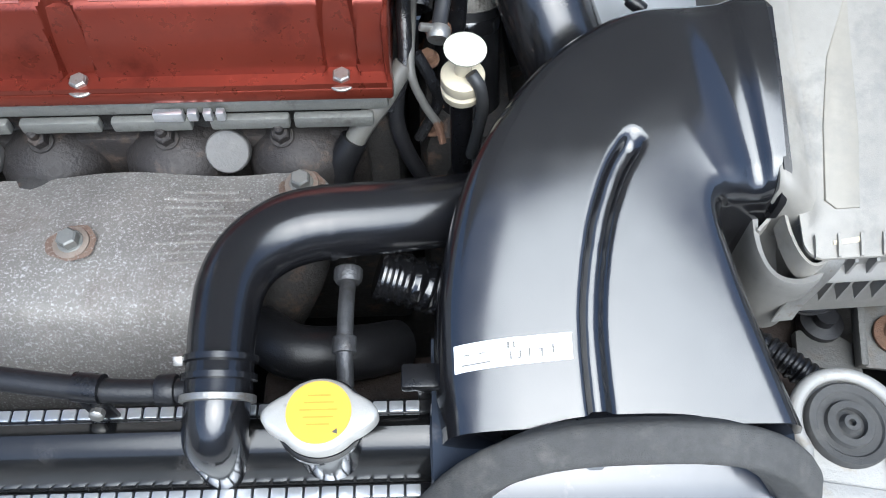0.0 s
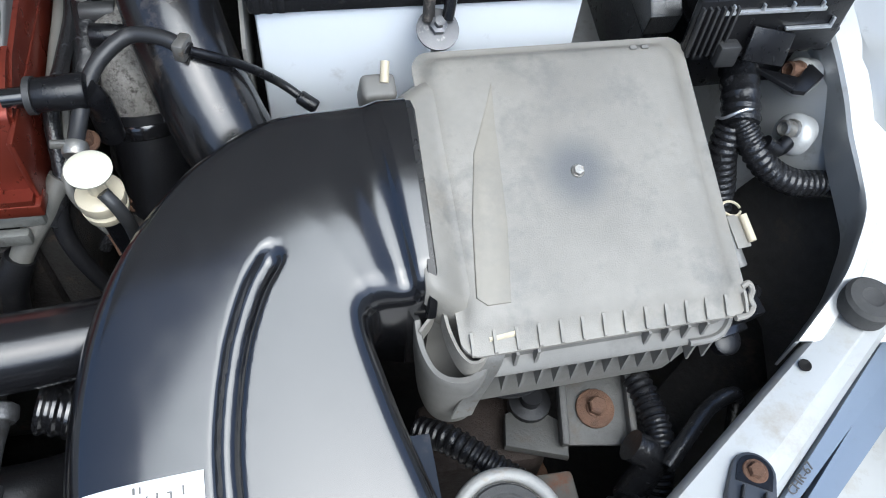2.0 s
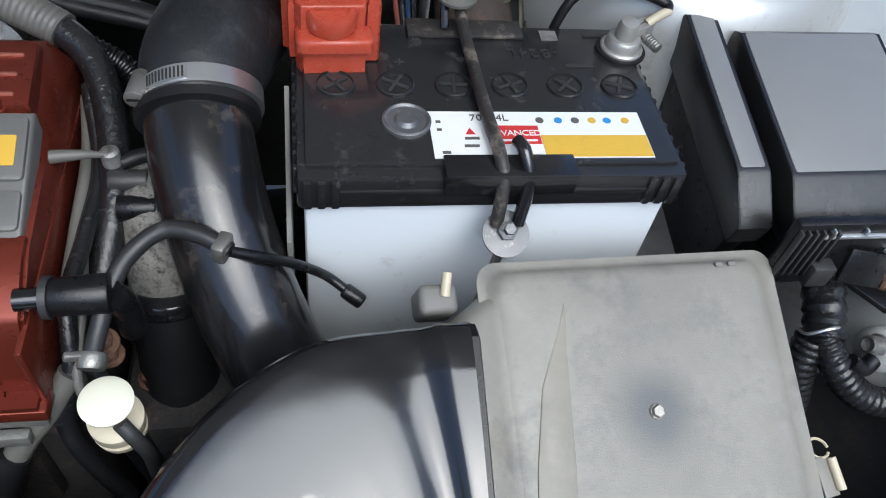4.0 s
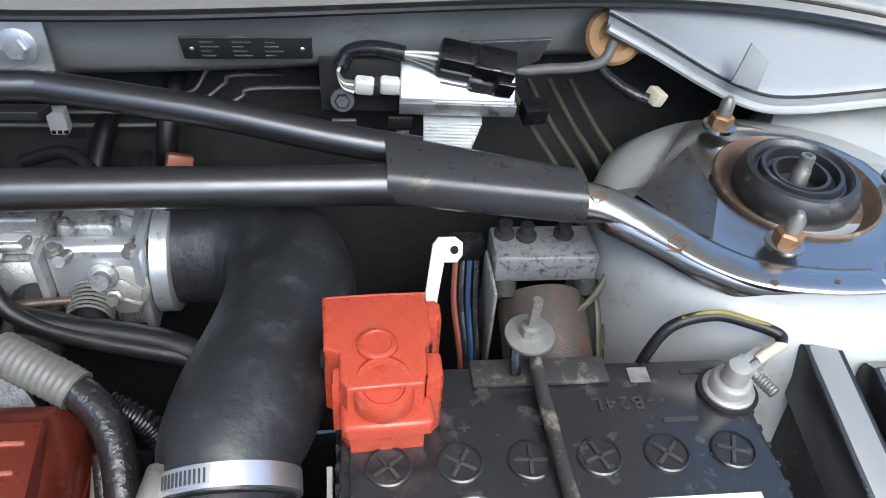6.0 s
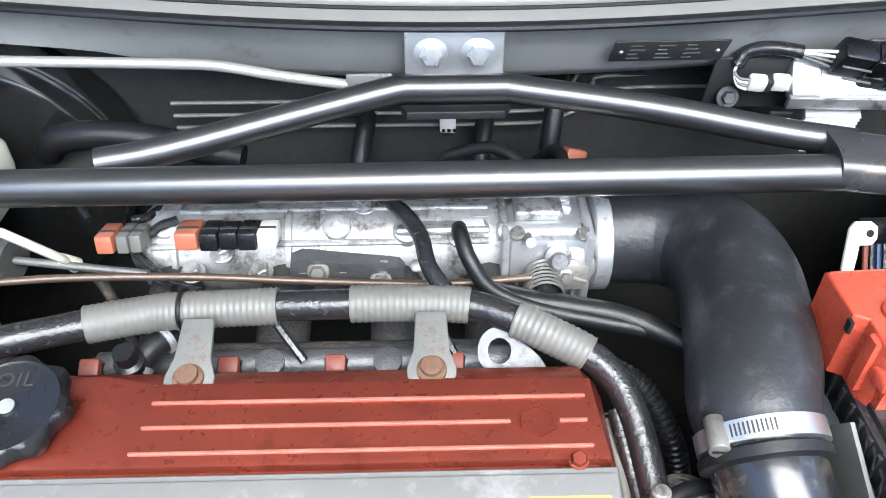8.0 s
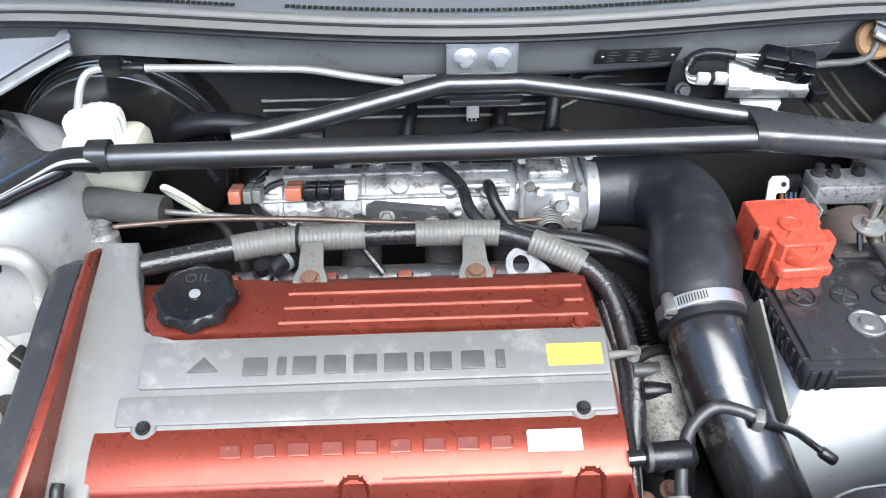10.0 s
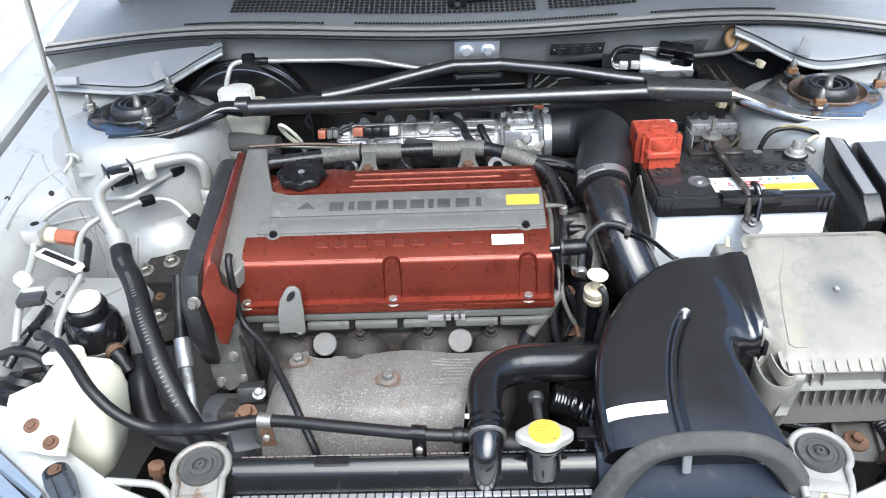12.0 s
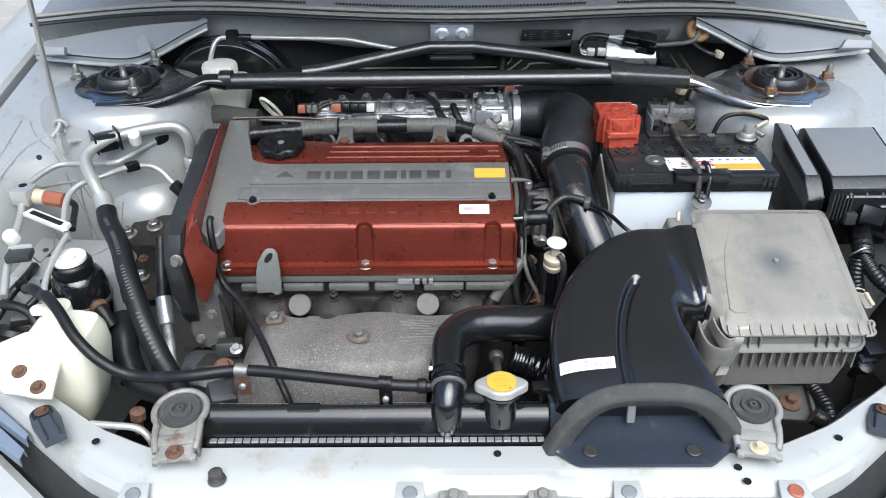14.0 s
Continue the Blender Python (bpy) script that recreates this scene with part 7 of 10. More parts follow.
for k in range(3):
    single("vacuum_line", tube([(-0.16, 0.80, 0.925), (-0.11, 0.79 + 0.006 * k, 0.934), (-0.06, 0.785 + 0.008 * k, 0.93), (-0.03, 0.775 + 0.008 * k, 0.925)], 0.003, 8), M_RUBBER, (-0.1, 0.79, 0.92), "thin black vacuum line beside the throttle body", "hose", "vacuum lines")

# fuel rail, injectors and lugs
rail = thing("fuel_rail", (-0.18, 0.645, 0.86), "dark alloy fuel rail with orange injector plugs", "fuel rail")
part("rail_tube", cyl((-0.335, 0.652, 0.876), (-0.045, 0.652, 0.876), 0.0105, n=20, bev=0.002), M_RAIL, rail)
part("rail_pipe", cyl((-0.29, 0.668, 0.872), (-0.06, 0.668, 0.872), 0.006, n=12), M_MANIFOLD, rail)
for x in (-0.335, -0.242, -0.170, -0.090):
    part("injector", cyl((x, 0.650, 0.884), (x, 0.625, 0.84), 0.009, n=16), M_BLACK, rail)
    part("injector_plug", obox((x, 0.645, 0.882), (0.014, 0.012, 0.016), (30, 0, 0), 0.002), M_DULLRED, rail)
for x in (-0.215, -0.135):
    part("rail_boss", lathe([(0.011, 0), (0.010, 0.008), (0.005, 0.009)], (x, 0.648, 0.878), (0, -0.3, 1), 18), M_RAIL, rail)
for x, y, z in ((-0.254, 0.606, 0.914), (-0.105, 0.610, 0.913)):
    lug = single("support_lug", prism([(-0.0155, 0.002)] + arc(0, 0, 0.0155, 190, 350, 9) + [(0.0155, 0.002), (0.0115, 0.014), (0.0100, 0.042), (-0.0100, 0.042), (-0.0115, 0.014)], 0, 0.003, 0.0008, sloped((x, y, z), (1, 0, 0), (0, 1, 0.3))), M_RAIL0, (x, y, z), "steel bracket lug with a rusty bolt", "bracket", "rail brackets")
    part("bolt", lathe([(0.0095, 0.003), (0.0095, 0.0055), (0.0066, 0.0065), (0.0066, 0.010)], (x, y, z), (0, -0.2, 1), 18), M_RUSTY, lug)
_hm = sloped((-0.060, 0.640, 0.899), (1, 0, 0.0), (0, 0.7, 0.7))
_ho = [(0.0145 + 0.026 * max(0.0, math.cos(a + 0.75)) ** 4, a) for a in np.linspace(0, math.tau, 41)[:-1]]
ey = loft([[_hm @ Vector((r * math.cos(a), r * math.sin(a) * 1.1, z)) for r, a in ring] for ring, z in (([(0.0078, a) for _, a in _ho], 0.0), (_ho, 0.0), (_ho, 0.0035), ([(0.0078, a) for _, a in _ho], 0.0035), ([(0.0078, a) for _, a in _ho], 0.0))], caps=False)
_e = single("lifting_hook", ey, M_RAIL, (-0.060, 0.638, 0.899), "pressed steel lifting eye on the engine", "lifting eye")
single("breather_valve", lathe([(0.010, 0), (0.010, 0.012), (0.007, 0.014), (0.007, 0.024)], (-0.300, 0.632, 0.895), (0, -0.2, 1), 16), M_BLACK, (-0.30, 0.632, 0.89), "small black breather valve", "valve")

vh = thing("vent_hose", (-0.296, 0.632, 0.88), "short black vent hose with pale clips", "hose")
part("hose", tube([(-0.300, 0.628, 0.893), (-0.296, 0.638, 0.899), (-0.286, 0.652, 0.901), (-0.275, 0.664, 0.892), (-0.268, 0.672, 0.87)], 0.0088, 14), M_RUBBER, vh)
for p, d in (((-0.298, 0.633, 0.896), (0.3, 0.8, 0.5)), ((-0.284, 0.654, 0.9005), (0.6, 0.8, 0.0))):
    part("clip", lathe([(0.0088, -0.0025), (0.0104, -0.002), (0.0104, 0.002), (0.0088, 0.0025)], p, d, 20), M_ALU, vh)
    part("clip_ear", obox(Vector(p) + Vector((-0.006, 0, 0.009)), (0.005, 0.003, 0.006), (0, 30, 20), 0.0006), M_ALU, vh)

# connectors on the manifold
def plug(x0, x1, y, z, cols, label_):
    th = thing("connector", ((x0 + x1) / 2, y, z - 0.01), label_, "connector", "wiring connectors")
    n_ = len(cols)
    w = (x1 - x0) / n_
    for k, m in enumerate(cols):
        part("shell", obox((x0 + (k + 0.5) * w, y, z), (w * 0.97, 0.024 if k % 2 else 0.027, 0.014), (-15, 0, 0), 0.0018), m, th)
        part("rib", obox((x0 + (k + 0.5) * w, y - 0.001, z + 0.0075), (w * 0.9, 0.003, 0.001), (-15, 0, 0), 0), M_DARKGREY, th)
    return th


plug(-0.289, -0.272, 0.736, 0.924, (M_ORANGE,), "small orange wiring connector")
plug(-0.271, -0.216, 0.735, 0.924, (M_BLACK, M_BLACK, M_BLACK, M_WHITE), "black wiring connector with white band")
plug(-0.346, -0.333, 0.736, 0.922, (M_ORANGE,), "orange wiring connector by the manifold")
plug(-0.331, -0.313, 0.736, 0.922, (M_CONDUIT, M_CONDUIT), "grey wiring connector by the manifold")
single("sensor_plug", obox((0.020, 0.850, 0.911), (0.020, 0.012, 0.014), (-20, 20, 15), 0.002), M_ORANGE, (0.020, 0.850, 0.911), "orange sensor plug behind the strut brace", "connector")
for pts in ([(-0.294, 0.754, 0.924), (-0.31, 0.748, 0.92), (-0.325, 0.735, 0.905), (-0.30, 0.715, 0.895), (-0.27, 0.70, 0.90)], [(-0.33, 0.757, 0.922), (-0.318, 0.765, 0.92), (-0.312, 0.80, 0.91)], [(-0.362, 0.758, 0.922), (-0.372, 0.775, 0.93), (-0.360, 0.80, 0.94), (-0.34, 0.83, 0.93)], [(-0.33, 0.74, 0.91), (-0.305, 0.72, 0.90), (-0.29, 0.705, 0.90)],
            [(-0.22, 0.672, 0.915), (-0.205, 0.655, 0.905), (-0.190, 0.640, 0.892)], [(-0.12, 0.672, 0.915), (-0.10, 0.655, 0.905), (-0.09, 0.645, 0.892)]):
    single("wire", tube(pts, 0.0035, 8), M_TAPE, pts[0], "taped black wire near the intake manifold", "wire", "wires")

# firewall pipes and clips
for k, (y, z) in enumerate(((0.925, 0.925), (0.925, 0.912), (0.925, 0.899))):
    single("brake_line", tube([(-0.34, y, z), (-0.20, y, z), (-0.02, y, z), (0.02, y + 0.004, z + 0.004), (0.035 + 0.012 * k, y + 0.012, z + 0.02), (0.05 + 0.012 * k, y + 0.014, z + 0.028), (0.17, y + 0.016, z + 0.028)], 0.0020, 8), M_RAIL0, (-0.1, y, z), "thin metal brake line along the firewall", "brake line", "brake lines")
_c = single("line_clip", box((-0.094, 0.908, 0.899), (-0.079, 0.921, 0.921), 0.002), M_WHITE, (-0.076, 0.9, 0.9), "white plastic brake line clip", "clip")
for k in range(3):
    part("notch", box((-0.092 + 0.0050 * k, 0.9065, 0.9015), (-0.0890 + 0.0050 * k, 0.9085, 0.904), 0), M_DARK, _c)
for x, z in ((-0.16, 0.89), (-0.05, 0.885), (0.015, 0.93)):
    single("firewall_hose", tube([(x, 0.93, z + 0.02), (x - 0.004, 0.91, z + 0.01), (x - 0.01, 0.885, z - 0.02), (x - 0.015, 0.87, z - 0.08)], 0.009, 12), M_RUBBER, (x, 0.9, z), "black rubber heater hose at the firewall", "hose", "heater hoses")
for x, z in ((-0.085, 0.888), (0.065, 0.955), (0.10, 0.955), (-0.36, 0.88)):
    single("mat_stud", lathe([(0.011, 0), (0.010, 0.004), (0.004, 0.006)], (x, 0.938, z), (0, -1, 0), 18), M_DARKGREY, (x, 0.94, z), "round plastic stud on the firewall mat", "stud", "mat studs")

# vehicle plate on the cowl
pl = sloped((0.083, cowl_y(0.083) + 0.0165, cowl_z(0.083) - 0.0270), (1, 0.034, -0.008), (0, -0.58, 1))
_p = single("data_plate", prism(round_rect(-0.045, -0.013, 0.045, 0.013, 0.001), 0, 0.0012, 0.0004, pl), M_DARKGREY, (0.088, 0.853, 1.0), "grey metal data plate riveted to the cowl", "data plate")
for j in range(4):
    for k in range(3):
        w_ = (0.012, 0.016, 0.009)[(j + k) % 3]
        x = -0.032 + 0.022 * k
        part("print_bar", box((x, 0.007 - 0.0055 * j, 0.0012), (x + w_ * 0.8, 0.0084 - 0.0055 * j, 0.0015), 0, m=pl), M_RAIL0, _p)
for x in (-0.038, 0.038):
    part("rivet", lathe([(0.002, 0.001), (0.0015, 0.002), (0, 0.0024)], pl @ Vector((x, 0.0, 0)), pl.to_3x3() @ Vector((0, 0, 1)), 10), M_ALU, _p)

# ignition module with plugs on the firewall
mod = thing("ignition_module", (0.24, 0.87, 0.93), "finned aluminium ignition module with black plugs", "module")
part("housing", obox((0.236, 0.860, 0.979), (0.088, 0.034, 0.016), (50, 0, -3), 0.002), M_ALU, mod)
part("front_rail", obox((0.236, 0.8475, 0.9625), (0.090, 0.006, 0.013), (20, 0, -3), 0.001), M_CAST, mod)
part("raised_rib", obox((0.2135, 0.857, 0.983), (0.004, 0.034, 0.005), (50, 0, -3), 0.001), M_ALU, mod)
part("raised_rib", obox((0.247, 0.846, 0.969), (0.064, 0.004, 0.004), (50, 0, -3), 0.001), M_ALU, mod)
for k in range(12):
    part("fin", obox((0.2335 - 0.0004 * k, 0.853 - 0.0005 * k, 0.9515 - 0.0027 * k), (0.046 - 0.001 * k, 0.014, 0.0013), (35, 0, -3), 0.0003, 1), M_ALU, mod)
part("plug", obox((0.2335, 0.8495, 1.001), (0.030, 0.020, 0.026), (30, 10, -4), 0.003), M_BLACK, mod)
part("plug", obox((0.2595, 0.8475, 0.993), (0.030, 0.022, 0.036), (30, 10, -4), 0.003), M_BLACK, mod)
part("plug_latch", obox((0.252, 0.836, 0.9965), (0.022, 0.004, 0.022), (30, 10, -4), 0.002), M_BLACKPAINT, mod)
part("plug_latch", obox((0.268, 0.8355, 0.985), (0.014, 0.004, 0.018), (30, 10, -4), 0.001), M_BLACKPAINT, mod)
for k in range(3):
    part("plug_rib", obox((0.231, 0.8405 - 0.004 * k, 1.006 - 0.008 * k), (0.024, 0.002, 0.0015), (30, 10, -4), 0.0005, 1), M_CONDUIT, mod)
for x in (0.165, 0.184):
    part("white_plug", obox((x, 0.858, 0.9755), (0.0155, 0.010, 0.014), (20, 4, -4), 0.003), M_WHITE, mod)
part("tie", obox((0.1745, 0.858, 0.975), (0.005, 0.011, 0.012), (20, 4, -4), 0.001), M_DARKGREY, mod)
for k in range(4):
    part("white_wire", tube([(0.157, 0.857, 0.979 - 0.003 * k), (0.149, 0.858, 0.980 - 0.002 * k), (0.1455, 0.861, 0.985), (0.150, 0.866, 0.990)], 0.0013, 6), M_WHITE if k % 2 else M_CONDUIT, mod)
    part("white_wire", tube([(0.189, 0.856, 0.979 - 0.002 * k), (0.194, 0.855, 0.980 - 0.004 * k), (0.198, 0.854, 0.981 - 0.004 * k)], 0.0016, 6), M_WHITE, mod)
    part("white_wire", tube([(0.192, 0.858, 1.003 - 0.001 * k), (0.206, 0.854, 1.005 - 0.003 * k), (0.222, 0.850, 1.006 - 0.005 * k)], 0.0013, 6), M_WHITE if k < 2 else M_CONDUIT, mod)
part("sheath", tube([(0.147, 0.865, 0.988), (0.155, 0.868, 0.998), (0.172, 0.864, 1.003), (0.195, 0.858, 1.002)], 0.006, 10), M_TAPE, mod)
part("bracket", obox((0.175, 0.872, 0.968), (0.088, 0.003, 0.052), (12, 0, -2), 0.001), M_DARKGREY, mod)
part("bracket", prism([(0.0, 0.0), (0.052, 0.0), (0.075, 0.014), (0.080, 0.036), (0.02, 0.032)], 0, 0.0025, 0.0006, sloped((0.222, 0.8635, 0.985), (1, 0.02, 0), (0, -0.35, 1))), M_RAIL, mod)
hex_bolt((0.148, 0.868, 0.957), (0, -1, 0.3), 0.006, 0.005, 1.6, M_RAIL, parent=mod)
part("bracket_tab", obox((0.149, 0.862, 0.939), (0.019, 0.003, 0.014), (30, 0, 0), 0.001), M_RAIL, mod)
part("bracket_tab", obox((0.193, 0.860, 0.942), (0.019, 0.003, 0.015), (30, 0, 0), 0.001), M_MANIFOLD, mod)
part("bracket_tab", obox((0.195, 0.857, 0.929), (0.010, 0.003, 0.018), (20, 0, 0), 0.001), M_RAIL, mod)
part("loom", tube([(0.272, 0.868, 0.988), (0.288, 0.866, 0.985), (0.31, 0.869, 0.985), (0.334, 0.866, 0.988), (0.350, 0.866, 0.994), (0.3585, 0.874, 1.006)], 0.0042, 10), M_CONDUIT, mod)
part("loom_tail", tube([(0.346, 0.874, 0.990), (0.356, 0.862, 0.982), (0.372, 0.85, 0.975), (0.385, 0.845, 0.972)], 0.0048, 10), M_TAPE, mod)
part("tail_plug", obox((0.392, 0.848, 0.973), (0.012, 0.014, 0.012), (10, 20, 30), 0.002), M_CREAM, mod)
single("grommet", lathe([(0.010, 0.003), (0.013, 0.006), (0.020, 0.005), (0.0225, 0.002), (0.0225, -0.002)], (0.3595, 0.8795, 1.008), (-0.15, -1, 0.6), 32), M_GROMMET, (0.3545, 0.862, 1.016), "tan rubber grommet in the cowl panel", "grommet")
single("small_relay", obox((0.298, 0.855, 0.955), (0.020, 0.016, 0.016), (15, 0, 10), 0.002), M_BLACK, (0.298, 0.855, 0.95), "small black relay below the module", "relay")
for k in range(4):
    single("brake_pipe", tube([(0.288 + 0.018 * k, 0.915, 0.950), (0.300 + 0.018 * k, 0.870, 0.935), (0.318 + 0.017 * k, 0.815, 0.920), (0.326 + 0.014 * k, 0.76, 0.905), (0.325 + 0.010 * k, 0.71, 0.89), (0.325, 0.68, 0.86 - 0.01 * k)], 0.0026, 8), mat("olive_line", (0.075, 0.072, 0.05), 0.45, 0.3, 0.2) if k == 0 else bpy.data.materials["olive_line"], (0.32, 0.8, 0.9), "olive coated brake pipe beside the tower", "brake pipe", "brake pipes")
single("line_holder", obox((0.318, 0.79, 0.930), (0.016, 0.012, 0.018), (0, 15, 20), 0.002), M_CREAM, (0.318, 0.79, 0.93), "pale plastic brake pipe holder", "clip")

M_DARKBLUE = mat("dark_blue_wire", (0.012, 0.035, 0.09), 0.4, 0, 0.1, 60, 0.0)
# brake modulator behind the battery
ab = thing("brake_modulator", (0.286, 0.70, 0.8), "pitted aluminium brake modulator with rusty motor", "brake modulator")
part("valve_block", box((0.250, 0.713, 0.904), (0.322, 0.748, 0.926), 0.002), mat("pitted_aluminium", (0.40, 0.40, 0.40), 0.5, 0.7, 0.2, 90, 0.4, 500, (0.06, 0.055, 0.05), 0.45, 160), ab)
for x, y in ((0.274, 0.735), (0.301, 0.737), (0.259, 0.738)):
    part("port", lathe([(0.0072, 0), (0.0072, 0.004), (0.0048, 0.005), (0.0048, 0.012)], (x, y, 0.925), (0, 0, 1), 16), M_MANIFOLD, ab)
part("motor", cyl((0.287, 0.718, 0.882), (0.287, 0.662, 0.858), 0.031, n=36, bev=0.004), mat("rusty_motor_can", (0.075, 0.06, 0.052), 0.55, 0.3, 0.3, 60, 0.3, 500, RUST, 0.4, 40), ab)
part("bolt", cyl((0.258, 0.717, 0.90), (0.258, 0.708, 0.893), 0.009, n=16), M_MANIFOLD, ab)
part("bolt", cyl((0.317, 0.717, 0.90), (0.317, 0.708, 0.893), 0.009, n=16), M_MANIFOLD, ab)
part("side_bracket", box((0.246, 0.69, 0.84), (0.2485, 0.735, 0.915), 0.001), M_CAST, ab)
part("feed_line", tube([(0.262, 0.712, 0.895), (0.266, 0.695, 0.89), (0.285, 0.688, 0.892), (0.31, 0.694, 0.897), (0.328, 0.71, 0.91), (0.333, 0.725, 0.925), (0.332, 0.74, 0.93)], 0.0024, 8), bpy.data.materials["olive_line"], ab)
_wb = single("white_bracket", prism([(-0.012, -0.034), (-0.003, -0.034), (0.004, 0.004), (0.013, 0.004), (0.017, 0.009), (0.017, 0.018), (0.012, 0.022), (0.000, 0.022), (-0.004, 0.017)], 0, 0.003, 0.0008, sloped((0.213, 0.728, 0.905), (1, 0, 0), (0, 0.55, 0.83))), M_WHITE, (0.213, 0.728, 0.9), "white bent metal wiring bracket", "bracket")
part("hole", lathe([(0.003, 0.003), (0.003, 0.0034), (0, 0.0034)], sloped((0.213, 0.728, 0.905), (1, 0, 0), (0, 0.55, 0.83)) @ Vector((0.011, 0.013, 0)), sloped((0, 0, 0), (1, 0, 0), (0, 0.55, 0.83)).to_3x3() @ Vector((0, 0, 1)), 12), M_DARK, _wb)
for k, m in enumerate((M_DULLRED, M_TAPE, M_DARKBLUE, M_TAPE)):
    single("modulator_wire", tube([(0.226 + 0.005 * k, 0.735, 0.905), (0.224 + 0.005 * k, 0.715, 0.885), (0.227 + 0.004 * k, 0.69, 0.86), (0.23 + 0.003 * k, 0.67, 0.82)], 0.0022, 8), m, (0.23, 0.71, 0.88), "coloured wire to the brake modulator", "wire", "modulator wires")
part("wire_block", box((0.222, 0.738, 0.895), (0.246, 0.75, 0.92), 0.002), M_BLACK, ab)

# battery side plate
single("battery_shield", prism([(0.47, 0.80), (0.60, 0.80), (0.60, 0.86), (0.565, 0.915), (0.47, 0.875)], 0.1385, 0.1415, 0.0006, Matrix(((0, 0, 1, 0), (1, 0, 0, 0), (0, 1, 0, 0), (0, 0, 0, 1)))), M_GREYPLASTIC, (0.14, 0.53, 0.8), "grey plastic heat shield beside the battery", "shield")

# brake servo, reservoir and master cylinder
sv = thing("brake_servo", (-0.43, 0.9, 0.8), "large black brake servo drum with raised rings", "brake servo")
part("drum", lathe([(0.124, -0.03), (0.127, 0.004), (0.124, 0.010), (0.1215, 0.0085), (0.1195, 0.011), (0.1185, 0.026), (0.116, 0.030), (0.105, 0.031), (0.05, 0.040), (0.03, 0.044), (0.0, 0.044)], (-0.500, 0.905, 0.871), (0, -1, 0.0), 72), mat("servo_black", (0.012, 0.012, 0.012), 0.18, 0.0, 0.2, 30, 0.02, coat=0.5), sv)
# bright metal rings stand for the highlights on the drum's glossy black rims
M_RIMGLINT = mat("rim_highlight", (0.22, 0.22, 0.225), 0.18, 0.9, 0.1, 30, 0.0)
for _r, _h in ((0.1245, 0.0095), (0.1205, 0.0095), (0.1165, 0.0300)):
    part("rim", tube([(-0.500 + _r * math.cos(a), 0.905 - _h, 0.871 + _r * math.sin(a)) for a in np.linspace(-0.3, 2.6, 40)], 0.0016, 8, 1), M_RIMGLINT, sv)
part("vacuum_elbow", tube([(-0.432, 0.862, 0.915), (-0.418, 0.856, 0.930), (-0.385, 0.852, 0.938), (-0.34, 0.85, 0.935), (-0.26, 0.84, 0.92)], 0.0125, 14), M_RUBBER, sv)
rs = thing("brake_fluid_reservoir", (-0.487, 0.80, 0.9), "cream brake fluid reservoir with white ribbed cap", "reservoir")
part("tank", loft([[(-0.487 + dx * s, 0.80 + dy * s, z) for dx, dy in round_rect(-0.042, -0.030, 0.044, 0.038, 0.014)] for s, z in ((0.80, 0.895), (0.92, 0.905), (1.0, 0.925), (1.0, 0.945), (0.9, 0.953), (0.62, 0.957))]), M_BOTTLE, rs)
b = bmesh.new()
rings = []
for r, h in ((0.0285, 0), (0.029, 0.017), (0.027, 0.021), (0.021, 0.0225), (0.0, 0.023)):
    rings.append([b.verts.new((-0.490 + (r + (0.0016 if k % 3 == 0 and r > 0.026 else 0)) * math.cos(k * math.tau / 60), 0.806 + (r + (0.0016 if k % 3 == 0 and r > 0.026 else 0)) * math.sin(k * math.tau / 60), 0.957 + h)) for k in range(60)])
for a_, c_ in zip(rings, rings[1:]):
    for k in range(60):
        b.faces.new((a_[k], a_[(k + 1) % 60], c_[(k + 1) % 60], c_[k]))
bmesh.ops.remove_doubles(b, verts=b.verts[:], dist=1e-5)
part("cap", b, M_WHITE, rs)
mc = thing("clutch_reservoir", (-0.47, 0.755, 0.86), "grey rubber boot and alloy clutch cylinder", "clutch cylinder")
part("boot", tube([(-0.505, 0.752, 0.905), (-0.48, 0.748, 0.906), (-0.45, 0.742, 0.904), (-0.415, 0.735, 0.903)], 0.017, 18, 4), M_FOAM, mc)
part("cylinder", lathe([(0.012, 0), (0.016, 0.004), (0.016, 0.020), (0.011, 0.024), (0.011, 0.034), (0.014, 0.036), (0.014, 0.044)], (-0.488, 0.735, 0.852), (0, 0.2, 1), 20), M_CAST, mc)
part("rod", cyl((-0.415, 0.735, 0.903), (-0.31, 0.715, 0.905), 0.0032, n=10), M_ZINC, mc)

# dipstick loop and long pipe on the cowl
dp = thing("oil_dipstick", (-0.37, 0.70, 0.85), "oil dipstick with cream plastic pull loop", "dipstick")
_da = Vector((-0.028, -0.025, 0.054)).normalized()
_dw = Vector((-0.30, 0.42, -0.36))
_dw = (_dw - _da * _dw.dot(_da)).normalized()
_db = Vector((-0.3713, 0.736, 0.8956))
part("handle", tube([_db + _da * (0.012 + 0.027 * (1 - math.cos(a))) + _dw * 0.0105 * math.sin(a) for a in np.linspace(0.25, math.tau - 0.25, 22)], 0.0030, 10, 2, flat=1.3), M_BOTTLE, dp)
part("stopper", cyl(_db, _db + _da * 0.016, 0.0062, 0.0045, n=14, bev=0.001), M_BOTTLE, dp)
part("stick_tube", tube([_db + _da * 0.002, (-0.358, 0.738, 0.872), (-0.33, 0.70, 0.82)], 0.0045, 10), M_MANIFOLD, dp)
ap = thing("coolant_pipe", (-0.35, 0.84, 0.97), "bare aluminium pipe clipped along the cowl", "pipe")
